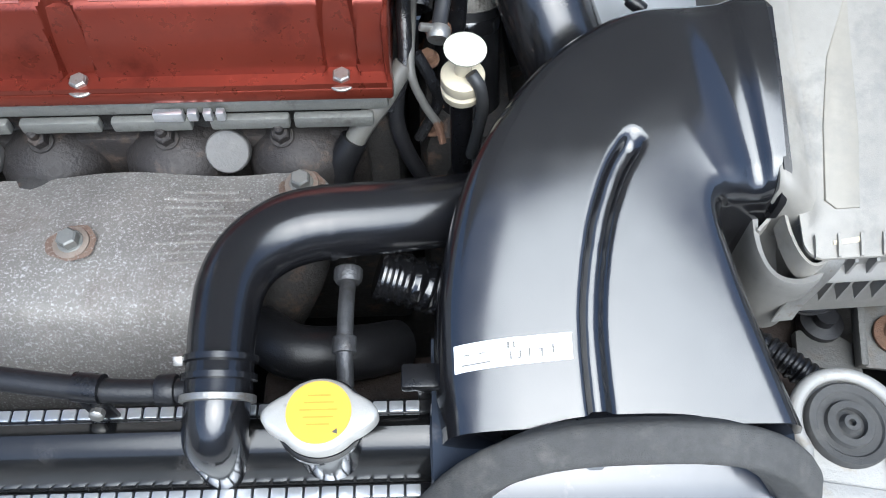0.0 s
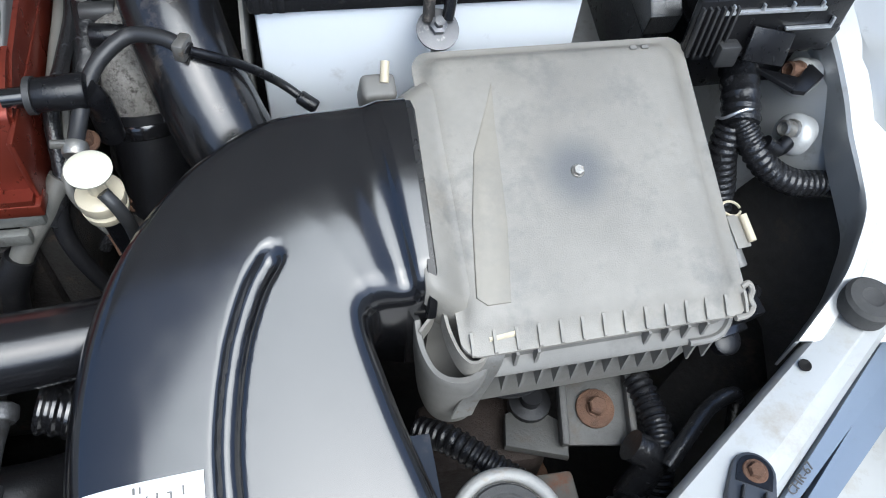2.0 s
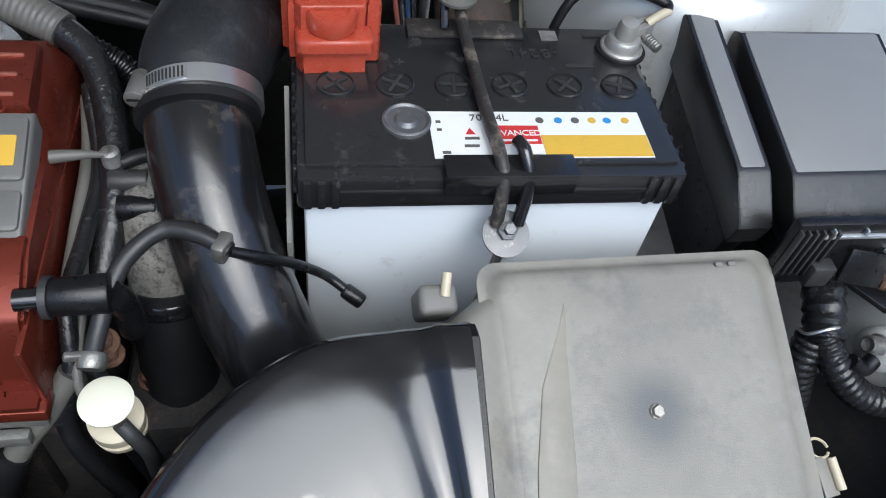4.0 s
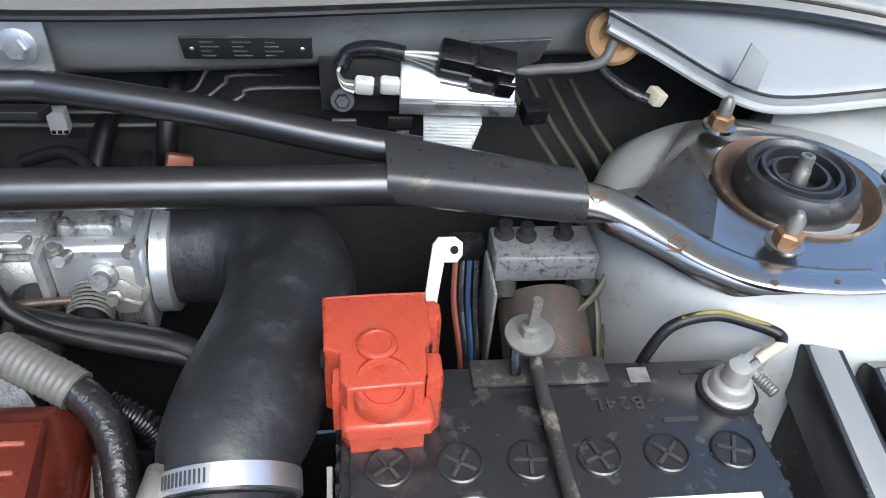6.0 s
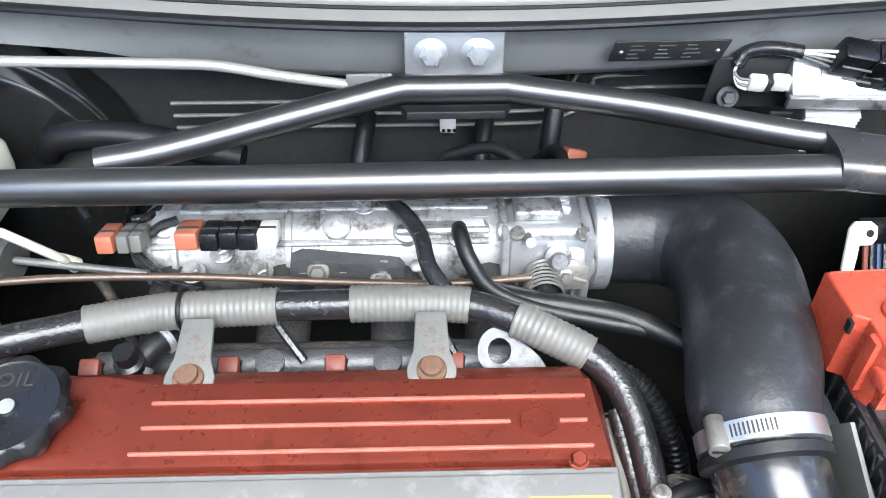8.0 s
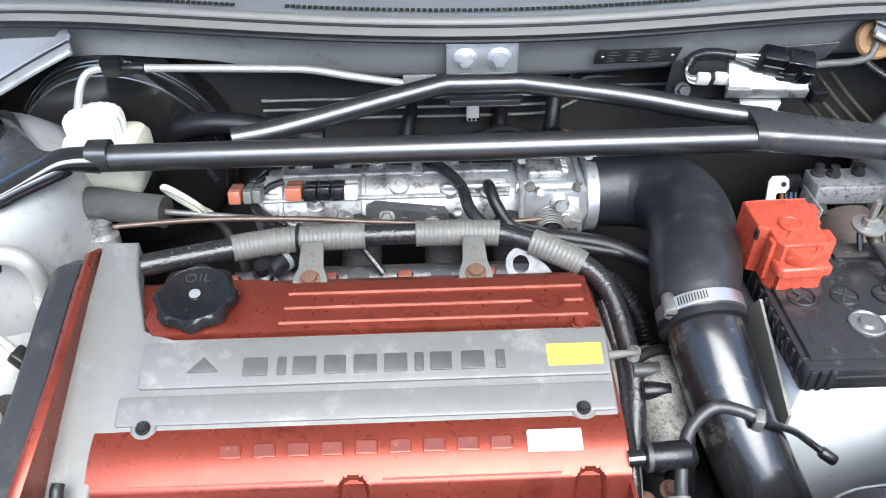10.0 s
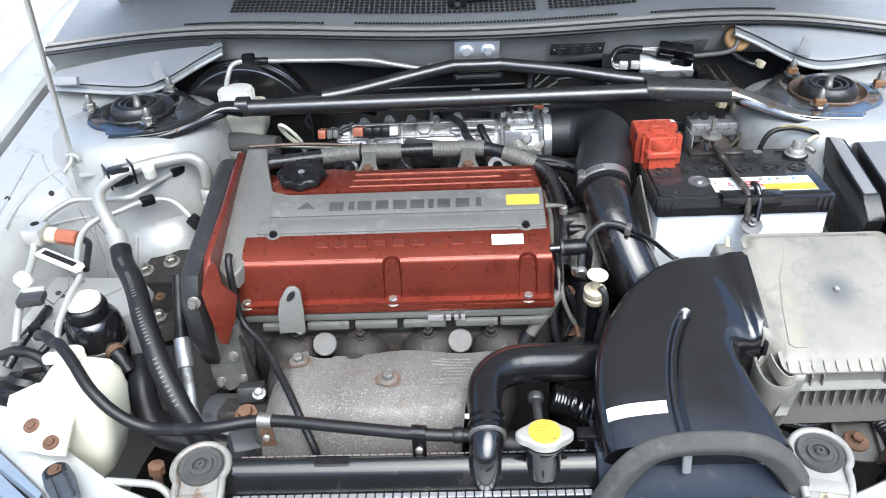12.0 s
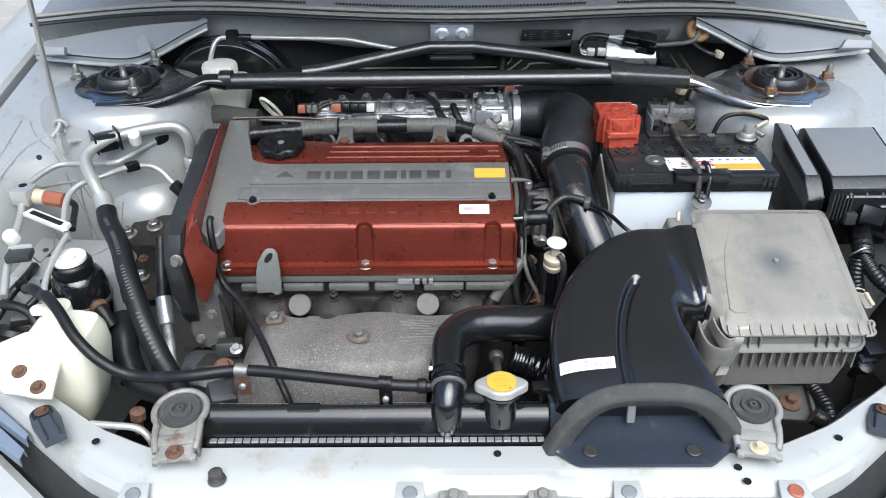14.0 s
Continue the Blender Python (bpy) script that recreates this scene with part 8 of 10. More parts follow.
part("pipe", tube([(-0.518, 0.815, 0.945), (-0.512, 0.815, 0.965), (-0.503, 0.822, 0.995), (-0.495, 0.832, 1.010), (-0.478, 0.838, 1.014), (-0.43, 0.838, 1.013), (-0.30, 0.836, 1.010), (-0.262, 0.835, 1.008), (-0.22, 0.838, 0.998), (-0.165, 0.845, 0.985)], 0.0042, 12), M_PIPE, ap)
part("clip", obox((-0.468, 0.838, 1.016), (0.022, 0.014, 0.020), (10, 0, 0), 0.003), M_BLACK, ap)
part("sleeve", cyl((-0.462, 0.838, 1.0135), (-0.435, 0.838, 1.013), 0.0062, n=14, bev=0.001), M_BLACK, ap)
part("end_bracket", obox((-0.150, 0.842, 0.988), (0.036, 0.003, 0.018), (10, 0, 0), 0.001), M_CAST, ap)

wp = thing("wiper_arm", (-0.10, 0.93, 1.07), "black windscreen wiper arm pivot on the cowl", "wiper")
part("pivot", lathe([(0.018, 0), (0.018, 0.012), (0.012, 0.018), (0, 0.019)], (-0.115, 0.935, 1.062), (0, -0.2, 1), 24), M_BLACK, wp)
part("arm", tube([(-0.115, 0.935, 1.076), (-0.05, 0.94, 1.08), (0.05, 0.955, 1.085), (0.25, 0.985, 1.09)], 0.008, 10), M_BLACK, wp)


# ---- pipes, pots and hoses on the timing-belt side ----
ac = thing("air_conditioning_pipe", (-0.58, 0.57, 0.85), "thick aluminium air conditioning pipe with black hose", "pipe")
part("pipe", tube([(-0.598, 0.487, 0.888), (-0.612, 0.505, 0.905), (-0.628, 0.528, 0.918), (-0.634, 0.548, 0.926), (-0.628, 0.565, 0.932), (-0.612, 0.583, 0.936), (-0.58, 0.606, 0.939), (-0.54, 0.624, 0.939), (-0.522, 0.630, 0.936), (-0.510, 0.632, 0.924), (-0.507, 0.634, 0.905), (-0.510, 0.638, 0.885)], 0.0088, 16), M_PIPE, ac)
part("union", lathe([(0.012, 0), (0.014, 0.004), (0.014, 0.014), (0.011, 0.018)], (-0.510, 0.640, 0.862), (0.02, -0.05, 1), 18), M_PIPE, ac)
part("union", lathe([(0.010, 0), (0.013, 0.003), (0.013, 0.010), (0.010, 0.012)], (-0.511, 0.641, 0.846), (0.02, -0.05, 1), 18), M_PIPE, ac)
part("charge_port", lathe([(0.009, 0), (0.009, 0.012), (0.0085, 0.016), (0, 0.017)], (-0.574, 0.592, 0.928), (0.1, -0.4, 1), 20), M_WHITE, ac, "white plastic port cap")
part("pipe_clamp", obox((-0.617, 0.586, 0.932), (0.030, 0.026, 0.026), (0, 0, 35), 0.004), M_BLACK, ac)
for s_ in (-1, 1):
    part("clamp_wall", obox((-0.617 + s_ * 0.0150, 0.586 + s_ * 0.009, 0.934), (0.003, 0.036, 0.030), (0, 0, 35), 0.0013), M_BLACK, ac)
part("crimp_collar", tube([(-0.598, 0.489, 0.889), (-0.592, 0.478, 0.882), (-0.587, 0.466, 0.876)], 0.0132, 18), M_PIPE, ac)
HOSE = spline([(-0.587, 0.468, 0.877), (-0.578, 0.448, 0.868), (-0.562, 0.425, 0.860), (-0.547, 0.400, 0.850), (-0.532, 0.368, 0.835), (-0.515, 0.338, 0.815), (-0.496, 0.307, 0.790), (-0.473, 0.280, 0.755), (-0.450, 0.262, 0.715), (-0.43, 0.25, 0.66)], 8)
ac_hose = part("hose", tube(HOSE, 0.0142, 18, straight=True), M_RUBBER, ac, "black rubber hose with white print")
b = bmesh.new()
for i in range(9, 60, 1):
    if i % 14 in (0, 1, 2) or i >= len(HOSE) - 12:
        continue
    p, d = HOSE[i], (HOSE[i + 1] - HOSE[i]).normalized()
    nrm = (Vector((-0.15, -0.35, 1)) - d * d.dot(Vector((-0.15, -0.35, 1)))).normalized()
    sd = d.cross(nrm)
    m_ = Matrix(((d.x, sd.x, nrm.x, 0), (d.y, sd.y, nrm.y, 0), (d.z, sd.z, nrm.z, 0), (0, 0, 0, 1)))
    m_.translation = p + nrm * 0.0142
    box((-0.0011, -0.0026, -0.0004), (0.0004, 0.0026, 0.00015), 0, m=m_, into=b)
tagged(part("print_bars", b, M_CONDUIT, ac_hose), kind="stuff")

def line_pipe(pts, r, label_, extras=()):
    th = thing("metal_pipe", pts[len(pts) // 2], label_, "pipe", "small pipes")
    part("pipe", tube(pts, r, 12), M_PIPE, th)
    for c, sz, rot, m in extras:
        part("sleeve", obox(c, sz, rot, 0.003), m, th)
    return th


line_pipe([(-0.735, 0.535, 0.88), (-0.724, 0.562, 0.886), (-0.708, 0.585, 0.89), (-0.692, 0.592, 0.891), (-0.65, 0.584, 0.895), (-0.61, 0.577, 0.900), (-0.595, 0.585, 0.903), (-0.57, 0.62, 0.908), (-0.545, 0.65, 0.912)], 0.0045, "thin aluminium pipe bent along the inner wing", [((-0.550, 0.645, 0.911), (0.035, 0.014, 0.014), (0, 0, 55), M_BLACK)])
line_pipe([(-0.634, 0.43, 0.85), (-0.648, 0.46, 0.865), (-0.655, 0.500, 0.88), (-0.645, 0.525, 0.889), (-0.615, 0.550, 0.892), (-0.59, 0.576, 0.892), (-0.565, 0.594, 0.886), (-0.548, 0.596, 0.876), (-0.528, 0.588, 0.857)], 0.0045, "thin aluminium pipe with black clip and end plug", [((-0.585, 0.582, 0.891), (0.022, 0.014, 0.014), (0, 0, 35), M_BLACK), ((-0.522, 0.585, 0.850), (0.022, 0.016, 0.016), (0, 40, -20), M_BLACK), ((-0.513, 0.58, 0.843), (0.008, 0.014, 0.014), (0, 40, -20), M_PIPE)])
line_pipe([(-0.625, 0.31, 0.80), (-0.634, 0.335, 0.822), (-0.640, 0.36, 0.832), (-0.640, 0.40, 0.846), (-0.636, 0.435, 0.855)], 0.0045, "short aluminium pipe below the bracket")
line_pipe([(-0.735, 0.515, 0.862), (-0.728, 0.49, 0.855), (-0.722, 0.455, 0.845), (-0.712, 0.40, 0.83), (-0.70, 0.35, 0.81)], 0.0052, "aluminium pipe running forward on the inner wing", [((-0.694, 0.405, 0.842), (0.034, 0.026, 0.012), (0, 0, 10), M_DARKGREY), ((-0.694, 0.416, 0.847), (0.030, 0.008, 0.010), (0, 0, 10), M_SILVER)])
# valve block with pressure switch
vb = thing("pressure_switch", (-0.72, 0.525, 0.86), "alloy valve block with orange pressure switch", "pressure switch")
part("block", obox((-0.733, 0.527, 0.872), (0.030, 0.032, 0.026), (0, 0, -10), 0.004), M_PIPE, vb)
part("bore", lathe([(0.006, 0), (0.006, 0.0008), (0, 0.0008)], (-0.735, 0.532, 0.885), (0, 0, 1), 16), M_DARK, vb)
part("switch_body", cyl((-0.718, 0.526, 0.870), (-0.702, 0.5245, 0.868), 0.012, n=20, bev=0.002), M_CREAM, vb)
part("switch_plug", cyl((-0.702, 0.5245, 0.868), (-0.672, 0.520, 0.865), 0.0115, n=8, bev=0.002), M_ORANGE, vb)
part("switch_tip", obox((-0.667, 0.519, 0.865), (0.010, 0.010, 0.008), (0, 0, 0), 0.001), M_ORANGE, vb)
part("wire", tube([(-0.662, 0.518, 0.864), (-0.652, 0.508, 0.862), (-0.645, 0.480, 0.855), (-0.64, 0.46, 0.85)], 0.005, 10), M_TAPE, vb)
part("cap", lathe([(0.010, 0), (0.011, 0.006), (0.0105, 0.014), (0.008, 0.017), (0, 0.018)], (-0.714, 0.437, 0.846), (-0.3, -0.3, 1), 22), M_WHITE, vb)
tray = single("pipe_bracket", prism([(-0.047, -0.006), (0.045, -0.006), (0.049, 0.0), (0.045, 0.010), (-0.045, 0.010)], 0, 0.006, 0.001, sloped((-0.675, 0.462, 0.862), (0.83, -0.52, 0.02), (0.52, 0.83, 0.1))), M_WHITE, (-0.675, 0.462, 0.86), "white metal pipe bracket with dark slot", "bracket")
part("slot", prism([(-0.036, -0.002), (0.036, -0.002), (0.038, 0.0), (0.036, 0.006), (-0.036, 0.006)], 0.0062, 0.0068, 0, sloped((-0.675, 0.462, 0.862), (0.83, -0.52, 0.02), (0.52, 0.83, 0.1))), M_DARK, tray)

# power steering reservoir
ps = thing("steering_fluid_pot", (-0.612, 0.40, 0.70), "black power steering reservoir with white-topped cap", "reservoir", shift=(-0.014, 0, 0))
part("pot", lathe([(0.030, 0), (0.037, 0.010), (0.038, 0.085), (0.035, 0.100), (0.030, 0.108), (0.026, 0.110)], (-0.608, 0.405, 0.705), (0, 0, 1), 40), M_BLACKPAINT, ps)
part("cap", lathe([(0.028, 0), (0.0285, 0.013), (0.026, 0.018), (0.022, 0.020)], (-0.610, 0.403, 0.816), (0, -0.05, 1), 40), M_BLACK, ps)
part("cap_ring", lathe([(0.023, 0.0), (0.0225, 0.004), (0.012, 0.0052), (0.011, 0.002), (0.009, 0.002), (0.0085, 0.0055), (0, 0.006)], (-0.610, 0.402, 0.836), (0, -0.05, 1), 40), M_WHITE, ps, "white warning ring")
part("band", lathe([(0.0385, 0), (0.0392, 0.001), (0.0392, 0.006), (0.0385, 0.007)], (-0.608, 0.405, 0.765), (0, 0, 1), 40), M_ZINC, ps)
part("outlet", tube([(-0.585, 0.385, 0.775), (-0.570, 0.372, 0.77), (-0.555, 0.36, 0.75)], 0.010, 12), M_RUBBER, ps)
part("outlet_clamp", tube([(-0.577, 0.379, 0.773), (-0.571, 0.373, 0.770)], 0.0125, 14, 2), M_RUSTY, ps, "rusty spring clamp")

# coolant bottle in the corner
bt = thing("coolant_bottle", (-0.585, 0.265, 0.62), "cream translucent coolant bottle with hose on its neck", "bottle")
secs = []
for s, z, dx, dy in ((0.50, 0.664, -0.022, 0.004), (0.70, 0.669, -0.020, 0.003), (0.84, 0.684, -0.015, 0), (0.96, 0.735, -0.004, 0), (0.98, 0.775, 0.0, 0.004), (0.93, 0.798, 0.0, 0.006), (0.80, 0.810, 0.0, 0.008), (0.45, 0.817, -0.004, 0.018)):
    secs.append([(-0.592 + dx + x * s * 0.94, 0.272 + dy + y * s, z) for x, y in round_rect(-0.052, -0.042, 0.052, 0.045, 0.022, 6)])
part("tank", loft(secs), M_BOTTLE, bt)
part("neck", lathe([(0.016, 0), (0.016, 0.012), (0.019, 0.014), (0.019, 0.021), (0.010, 0.023)], (-0.608, 0.308, 0.803), (0, 0, 1), 28), M_BOTTLE, bt)
part("neck_ears", prism(round_rect(-0.642, 0.300, -0.588, 0.318, 0.008), 0.815, 0.822, 0.002), M_WHITE, bt)
part("strap_panel", sheet([[(-0.668, 0.262, 0.800), (-0.640, 0.276, 0.806), (-0.610, 0.280, 0.810), (-0.588, 0.264, 0.806)], [(-0.665, 0.238, 0.790), (-0.640, 0.246, 0.794), (-0.605, 0.250, 0.796), (-0.580, 0.240, 0.794)], [(-0.655, 0.215, 0.780), (-0.630, 0.222, 0.784), (-0.600, 0.224, 0.785), (-0.578, 0.212, 0.783)], [(-0.640, 0.200, 0.772), (-0.620, 0.196, 0.774), (-0.597, 0.190, 0.774), (-0.577, 0.190, 0.772)]], 0.004), M_BOTTLE, bt)
for x, y, z in ((-0.628, 0.225, 0.7855), (-0.597, 0.203, 0.7795)):
    hex_bolt((x, y, z), (0, -0.4, 1), 0.0055, 0.0035, 1.7, M_RUSTY, parent=bt)
oh = thing("overflow_hose", (-0.36, 0.21, 0.77), "slim black overflow hose clipped along the radiator", "hose")
OH = [(-0.662, 0.345, 0.826), (-0.642, 0.328, 0.838), (-0.625, 0.314, 0.838), (-0.612, 0.304, 0.843), (-0.588, 0.280, 0.838), (-0.556, 0.246, 0.820), (-0.52, 0.226, 0.797), (-0.480, 0.219, 0.782), (-0.413, 0.210, 0.790), (-0.348, 0.219, 0.791), (-0.256, 0.207, 0.790), (-0.166, 0.194, 0.789), (-0.118, 0.193, 0.787), (-0.085, 0.192, 0.787)]
part("hose", tube(OH, 0.0072, 12), M_RUBBER, oh)
for x, y, m in ((-0.348, 0.219, M_ZINC), (-0.170, 0.1945, M_BLACK)):
    part("clip_band", tube([(x - 0.008, y + 0.001, 0.791), (x + 0.008, y - 0.001, 0.791)], 0.0088, 14, 2), m, oh)
    part("clip_leg", box((x - 0.008, y - 0.006, 0.755), (x + 0.008, y - 0.003, 0.790), 0.001), m if m is M_BLACK else M_RUSTY, oh)
    part("clip_screw", lathe([(0.0045, 0), (0.0045, 0.004), (0.003, 0.005)], (x, y - 0.007, 0.772), (0, -1, 0.4), 8), M_ZINC, oh)
part("hose_collar", cyl((-0.120, 0.1935, 0.787), (-0.132, 0.1935, 0.787), 0.0095, n=14, bev=0.002), M_RUBBER, oh)

# dark clutter between the bottle and the wing
hl = thing("headlamp_housing", (-0.70, 0.33, 0.70), "dark rear of a headlamp with rubber cover", "headlamp")
part("cover", lathe([(0.050, 0), (0.052, 0.012), (0.046, 0.020), (0.030, 0.024), (0.026, 0.032), (0, 0.034)], (-0.700, 0.325, 0.735), (0.25, 0.55, 0.8), 36), M_BLACK, hl)
part("plug", obox((-0.690, 0.352, 0.772), (0.026, 0.020, 0.016), (20, 10, 25), 0.003), M_DARKGREY, hl)
for k, pts in enumerate(([(-0.690, 0.360, 0.775), (-0.672, 0.385, 0.788), (-0.668, 0.41, 0.79), (-0.69, 0.43, 0.78)], [(-0.725, 0.350, 0.770), (-0.712, 0.385, 0.790), (-0.700, 0.410, 0.800), (-0.70, 0.44, 0.80)], [(-0.74, 0.37, 0.775), (-0.71, 0.365, 0.785), (-0.675, 0.355, 0.775), (-0.655, 0.33, 0.75)])):
    part("lead", tube(pts, 0.0055 + 0.001 * k, 10), M_TAPE if k % 2 else M_RUBBER, hl)
part("lead_clip", obox((-0.700, 0.395, 0.797), (0.016, 0.010, 0.014), (0, 0, 25), 0.002), M_BLACK, hl)

# engine mount and bulge of the wing
single("wing_bulge", lathe([(0.075, -0.12), (0.078, -0.04), (0.070, 0.0), (0.055, 0.024), (0.030, 0.037), (0.0, 0.041)], (-0.592, 0.640, 0.81), (0.1, -0.35, 1), 40), M_SILVER, (-0.59, 0.64, 0.78), "rounded silver bulge in the inner wing", "body bulge", kind="structure")
em = thing("engine_mount", (-0.57, 0.53, 0.70), "rusty brown engine mount with rubber and bolts", "engine mount")
part("housing", lathe([(0.052, 0), (0.055, 0.01), (0.052, 0.05), (0.040, 0.062), (0.0, 0.066)], (-0.575, 0.525, 0.715), (0.2, -0.3, 1), 32), M_DARK, em)
part("bracket", prism([(-0.05, -0.03), (0.05, -0.035), (0.055, 0.02), (0.03, 0.04), (-0.035, 0.04)], 0, 0.008, 0.002, pose(-0.565, 0.55, 0.785, 10, -5, -5)), M_MANIFOLD, em)
for p in ((-0.561, 0.556, 0.797), (-0.566, 0.50, 0.765), (-0.600, 0.545, 0.79)):
    hex_bolt(p, (0, -0.15, 1), 0.0085, 0.010, 1.5, M_ZINC if p[1] > 0.53 else M_RUSTY, parent=em, dome=0.004)
single("wing_lower_step", prism([(-0.74, 0.425), (-0.60, 0.42), (-0.58, 0.44), (-0.575, 0.50), (-0.60, 0.53), (-0.74, 0.54)], 0.70, 0.792, 0.012), M_SILVER, (-0.66, 0.45, 0.7), "silver stepped panel of the inner wing", "wing step", kind="structure")
# stamped beads and small holes in the inner wing
_wing = bpy.data.objects["inner_wing_left"]
_wtree = BVHTree.FromPolygons([v.co + BASE[_wing] for v in _wing.data.vertices], [p_.vertices[:] for p_ in _wing.data.polygons])


def on_wing(x, y, z, up=0.0):
    o_ = Vector((-0.10, 0.20, 1.50))
    hit_ = _wtree.ray_cast(o_, (Vector((x, y, z)) - o_).normalized())
    return hit_[0] - (hit_[0] - o_).normalized() * up if hit_[0] else None


for _pts, _r in (([(-0.73, 0.50, 0.925), (-0.73, 0.538, 0.934), (-0.73, 0.60, 0.936), (-0.72, 0.66, 0.925), (-0.71, 0.687, 0.913)], 0.004),
                 ([(-0.735, 0.53, 0.87), (-0.735, 0.567, 0.864), (-0.735, 0.637, 0.811), (-0.72, 0.691, 0.768)], 0.0022),
                 ([(-0.76, 0.40, 0.88), (-0.76, 0.50, 0.915), (-0.76, 0.60, 0.94), (-0.76, 0.66, 0.955)], 0.0025)):
    _q = [h_ for h_ in (on_wing(*p_) for p_ in spline(_pts, 6)) if h_]
    if len(_q) > 4:
        part("stamped_bead", tube(_q, _r, 8, 1), M_SILVER, _wing)
for _p in ((-0.735, 0.60, 0.90), (-0.76, 0.56, 0.93)):
    _h = on_wing(*_p, up=0.001)
    if _h:
        part("plug", lathe([(0.0042, -0.002), (0.0042, 0.0008), (0, 0.0012)], _h, (0.75, -0.2, 0.6), 14), M_INSUL, _wing)
single("bracket_bolt", lathe([(0.012, 0), (0.012, 0.003), (0.0075, 0.004), (0.0075, 0.012), (0.005, 0.014)], (-0.556, 0.458, 0.764), (0, 0, 1), 6), M_ZINC, (-0.556, 0.458, 0.764), "zinc bolt on the steering pump bracket", "bolt")
single("pump_bracket", prism([(-0.62, 0.43), (-0.50, 0.45), (-0.50, 0.50), (-0.62, 0.49)], 0.735, 0.762, 0.004), M_MANIFOLD, (-0.56, 0.465, 0.74), "dark cast pump bracket beside the timing cover", "bracket")
dn = thing("steering_pipe", (-0.51, 0.4, 0.70), "black hose crimped onto a metal pipe", "hose")
part("hose", tube([(-0.518, 0.47, 0.83), (-0.516, 0.44, 0.79), (-0.508, 0.405, 0.765)], 0.0085, 14), M_RUBBER, dn)
part("collar", cyl((-0.508, 0.407, 0.767), (-0.500, 0.378, 0.738), 0.0115, n=16, bev=0.002), M_ALU, dn)
part("pipe", tube([(-0.500, 0.380, 0.74), (-0.496, 0.365, 0.715), (-0.49, 0.345, 0.69), (-0.475, 0.33, 0.675), (-0.45, 0.325, 0.67)], 0.007, 12), M_CAST, dn)
single("cam_sensor_wire", tube([(-0.421, 0.420, 0.892), (-0.421, 0.412, 0.888), (-0.419, 0.402, 0.870), (-0.416, 0.394, 0.83), (-0.408, 0.384, 0.805), (-0.382, 0.361, 0.791), (-0.362, 0.330, 0.784), (-0.347, 0.305, 0.779), (-0.330, 0.275, 0.772), (-0.316, 0.250, 0.760), (-0.300, 0.228, 0.735), (-0.29, 0.22, 0.70)], 0.0048, 12), M_RUBBER, (-0.40, 0.37, 0.78), "black sensor wire looping off the valve cover", "wire")

# alternator, belts and brackets low in front of the timing end
lo = thing("alternator", (-0.42, 0.33, 0.60), "greasy alternator with bolts and dark brackets", "alternator")
part("body", cyl((-0.47, 0.33, 0.655), (-0.385, 0.33, 0.655), 0.058, n=36, bev=0.008), M_RAIL, lo)
part("plate", obox((-0.40, 0.315, 0.720), (0.075, 0.05, 0.012), (-20, 0, 0), 0.003), M_MANIFOLD, lo)
part("plug", obox((-0.398, 0.330, 0.735), (0.034, 0.026, 0.022), (-20, 0, 5), 0.003), M_DARKGREY, lo)
part("bracket", obox((-0.36, 0.285, 0.715), (0.05, 0.05, 0.03), (-10, 8, 10), 0.006), M_RAIL, lo)
part("bracket", obox((-0.395, 0.265, 0.705), (0.045, 0.04, 0.03), (10, 12, 25), 0.008), M_RAIL, lo)
hex_bolt((-0.398, 0.292, 0.732), (0, -0.3, 1), 0.0095, 0.010, 1.5, M_RUSTY, parent=lo)
hex_bolt((-0.385, 0.318, 0.742), (0, -0.3, 1), 0.006, 0.006, 1.5, M_ALU, parent=lo)
single("pulley", lathe([(0.02, 0), (0.055, 0.002), (0.058, 0.008), (0.052, 0.014), (0.058, 0.020), (0.055, 0.026), (0.02, 0.028)], (-0.485, 0.38, 0.62), (1, 0, 0), 40), M_MANIFOLD, (-0.47, 0.38, 0.62), "dark steel drive pulley by the timing cover", "pulley")
single("lower_hose", tube([(-0.565, 0.39, 0.74), (-0.555, 0.36, 0.735), (-0.545, 0.33, 0.715), (-0.52, 0.30, 0.695), (-0.47, 0.285, 0.69), (-0.43, 0.285, 0.68)], 0.018, 16), M_RUBBER, (-0.5, 0.3, 0.7), "thick black hose under the air conditioning pipe", "hose")
single("brass_fitting", lathe([(0.006, 0), (0.006, 0.02), (0.010, 0.022), (0.010, 0.034), (0.007, 0.036)], (-0.49, 0.205, 0.70), (0.1, 0.1, 1), 8), M_RUSTY, (-0.49, 0.205, 0.7), "rusty brass pipe fitting below the bottle", "fitting")
single("corner_pipe", tube([(-0.53, 0.175, 0.745), (-0.50, 0.172, 0.745), (-0.472, 0.170, 0.742), (-0.458, 0.165, 0.73), (-0.45, 0.16, 0.70)], 0.0045, 12), M_PIPE, (-0.48, 0.17, 0.74), "painted metal pipe bent beside the radiator mount", "pipe")

# bonnet prop rod and its clip
pr = thing("bonnet_prop", (-0.70, 0.62, 0.93), "pale metal bonnet prop rod in its clip", "prop rod")
part("rod", tube([(-0.704, 0.595, 0.935), (-0.697, 0.612, 0.945), (-0.697, 0.619, 0.962), (-0.680, 0.592, 1.04), (-0.62, 0.50, 1.30), (-0.58, 0.44, 1.47)], 0.0036, 10, 4), M_PIPE, pr)
part("eye", tube([(-0.697 + 0.010 * math.cos(a), 0.618, 0.944 + 0.010 * math.sin(a)) for a in np.linspace(0, 5.2, 14)], 0.0034, 8, 1), M_PIPE, pr)
part("clip", box((-0.703, 0.599, 0.905), (-0.693, 0.603, 0.940), 0.0015), M_SILVER, pr)

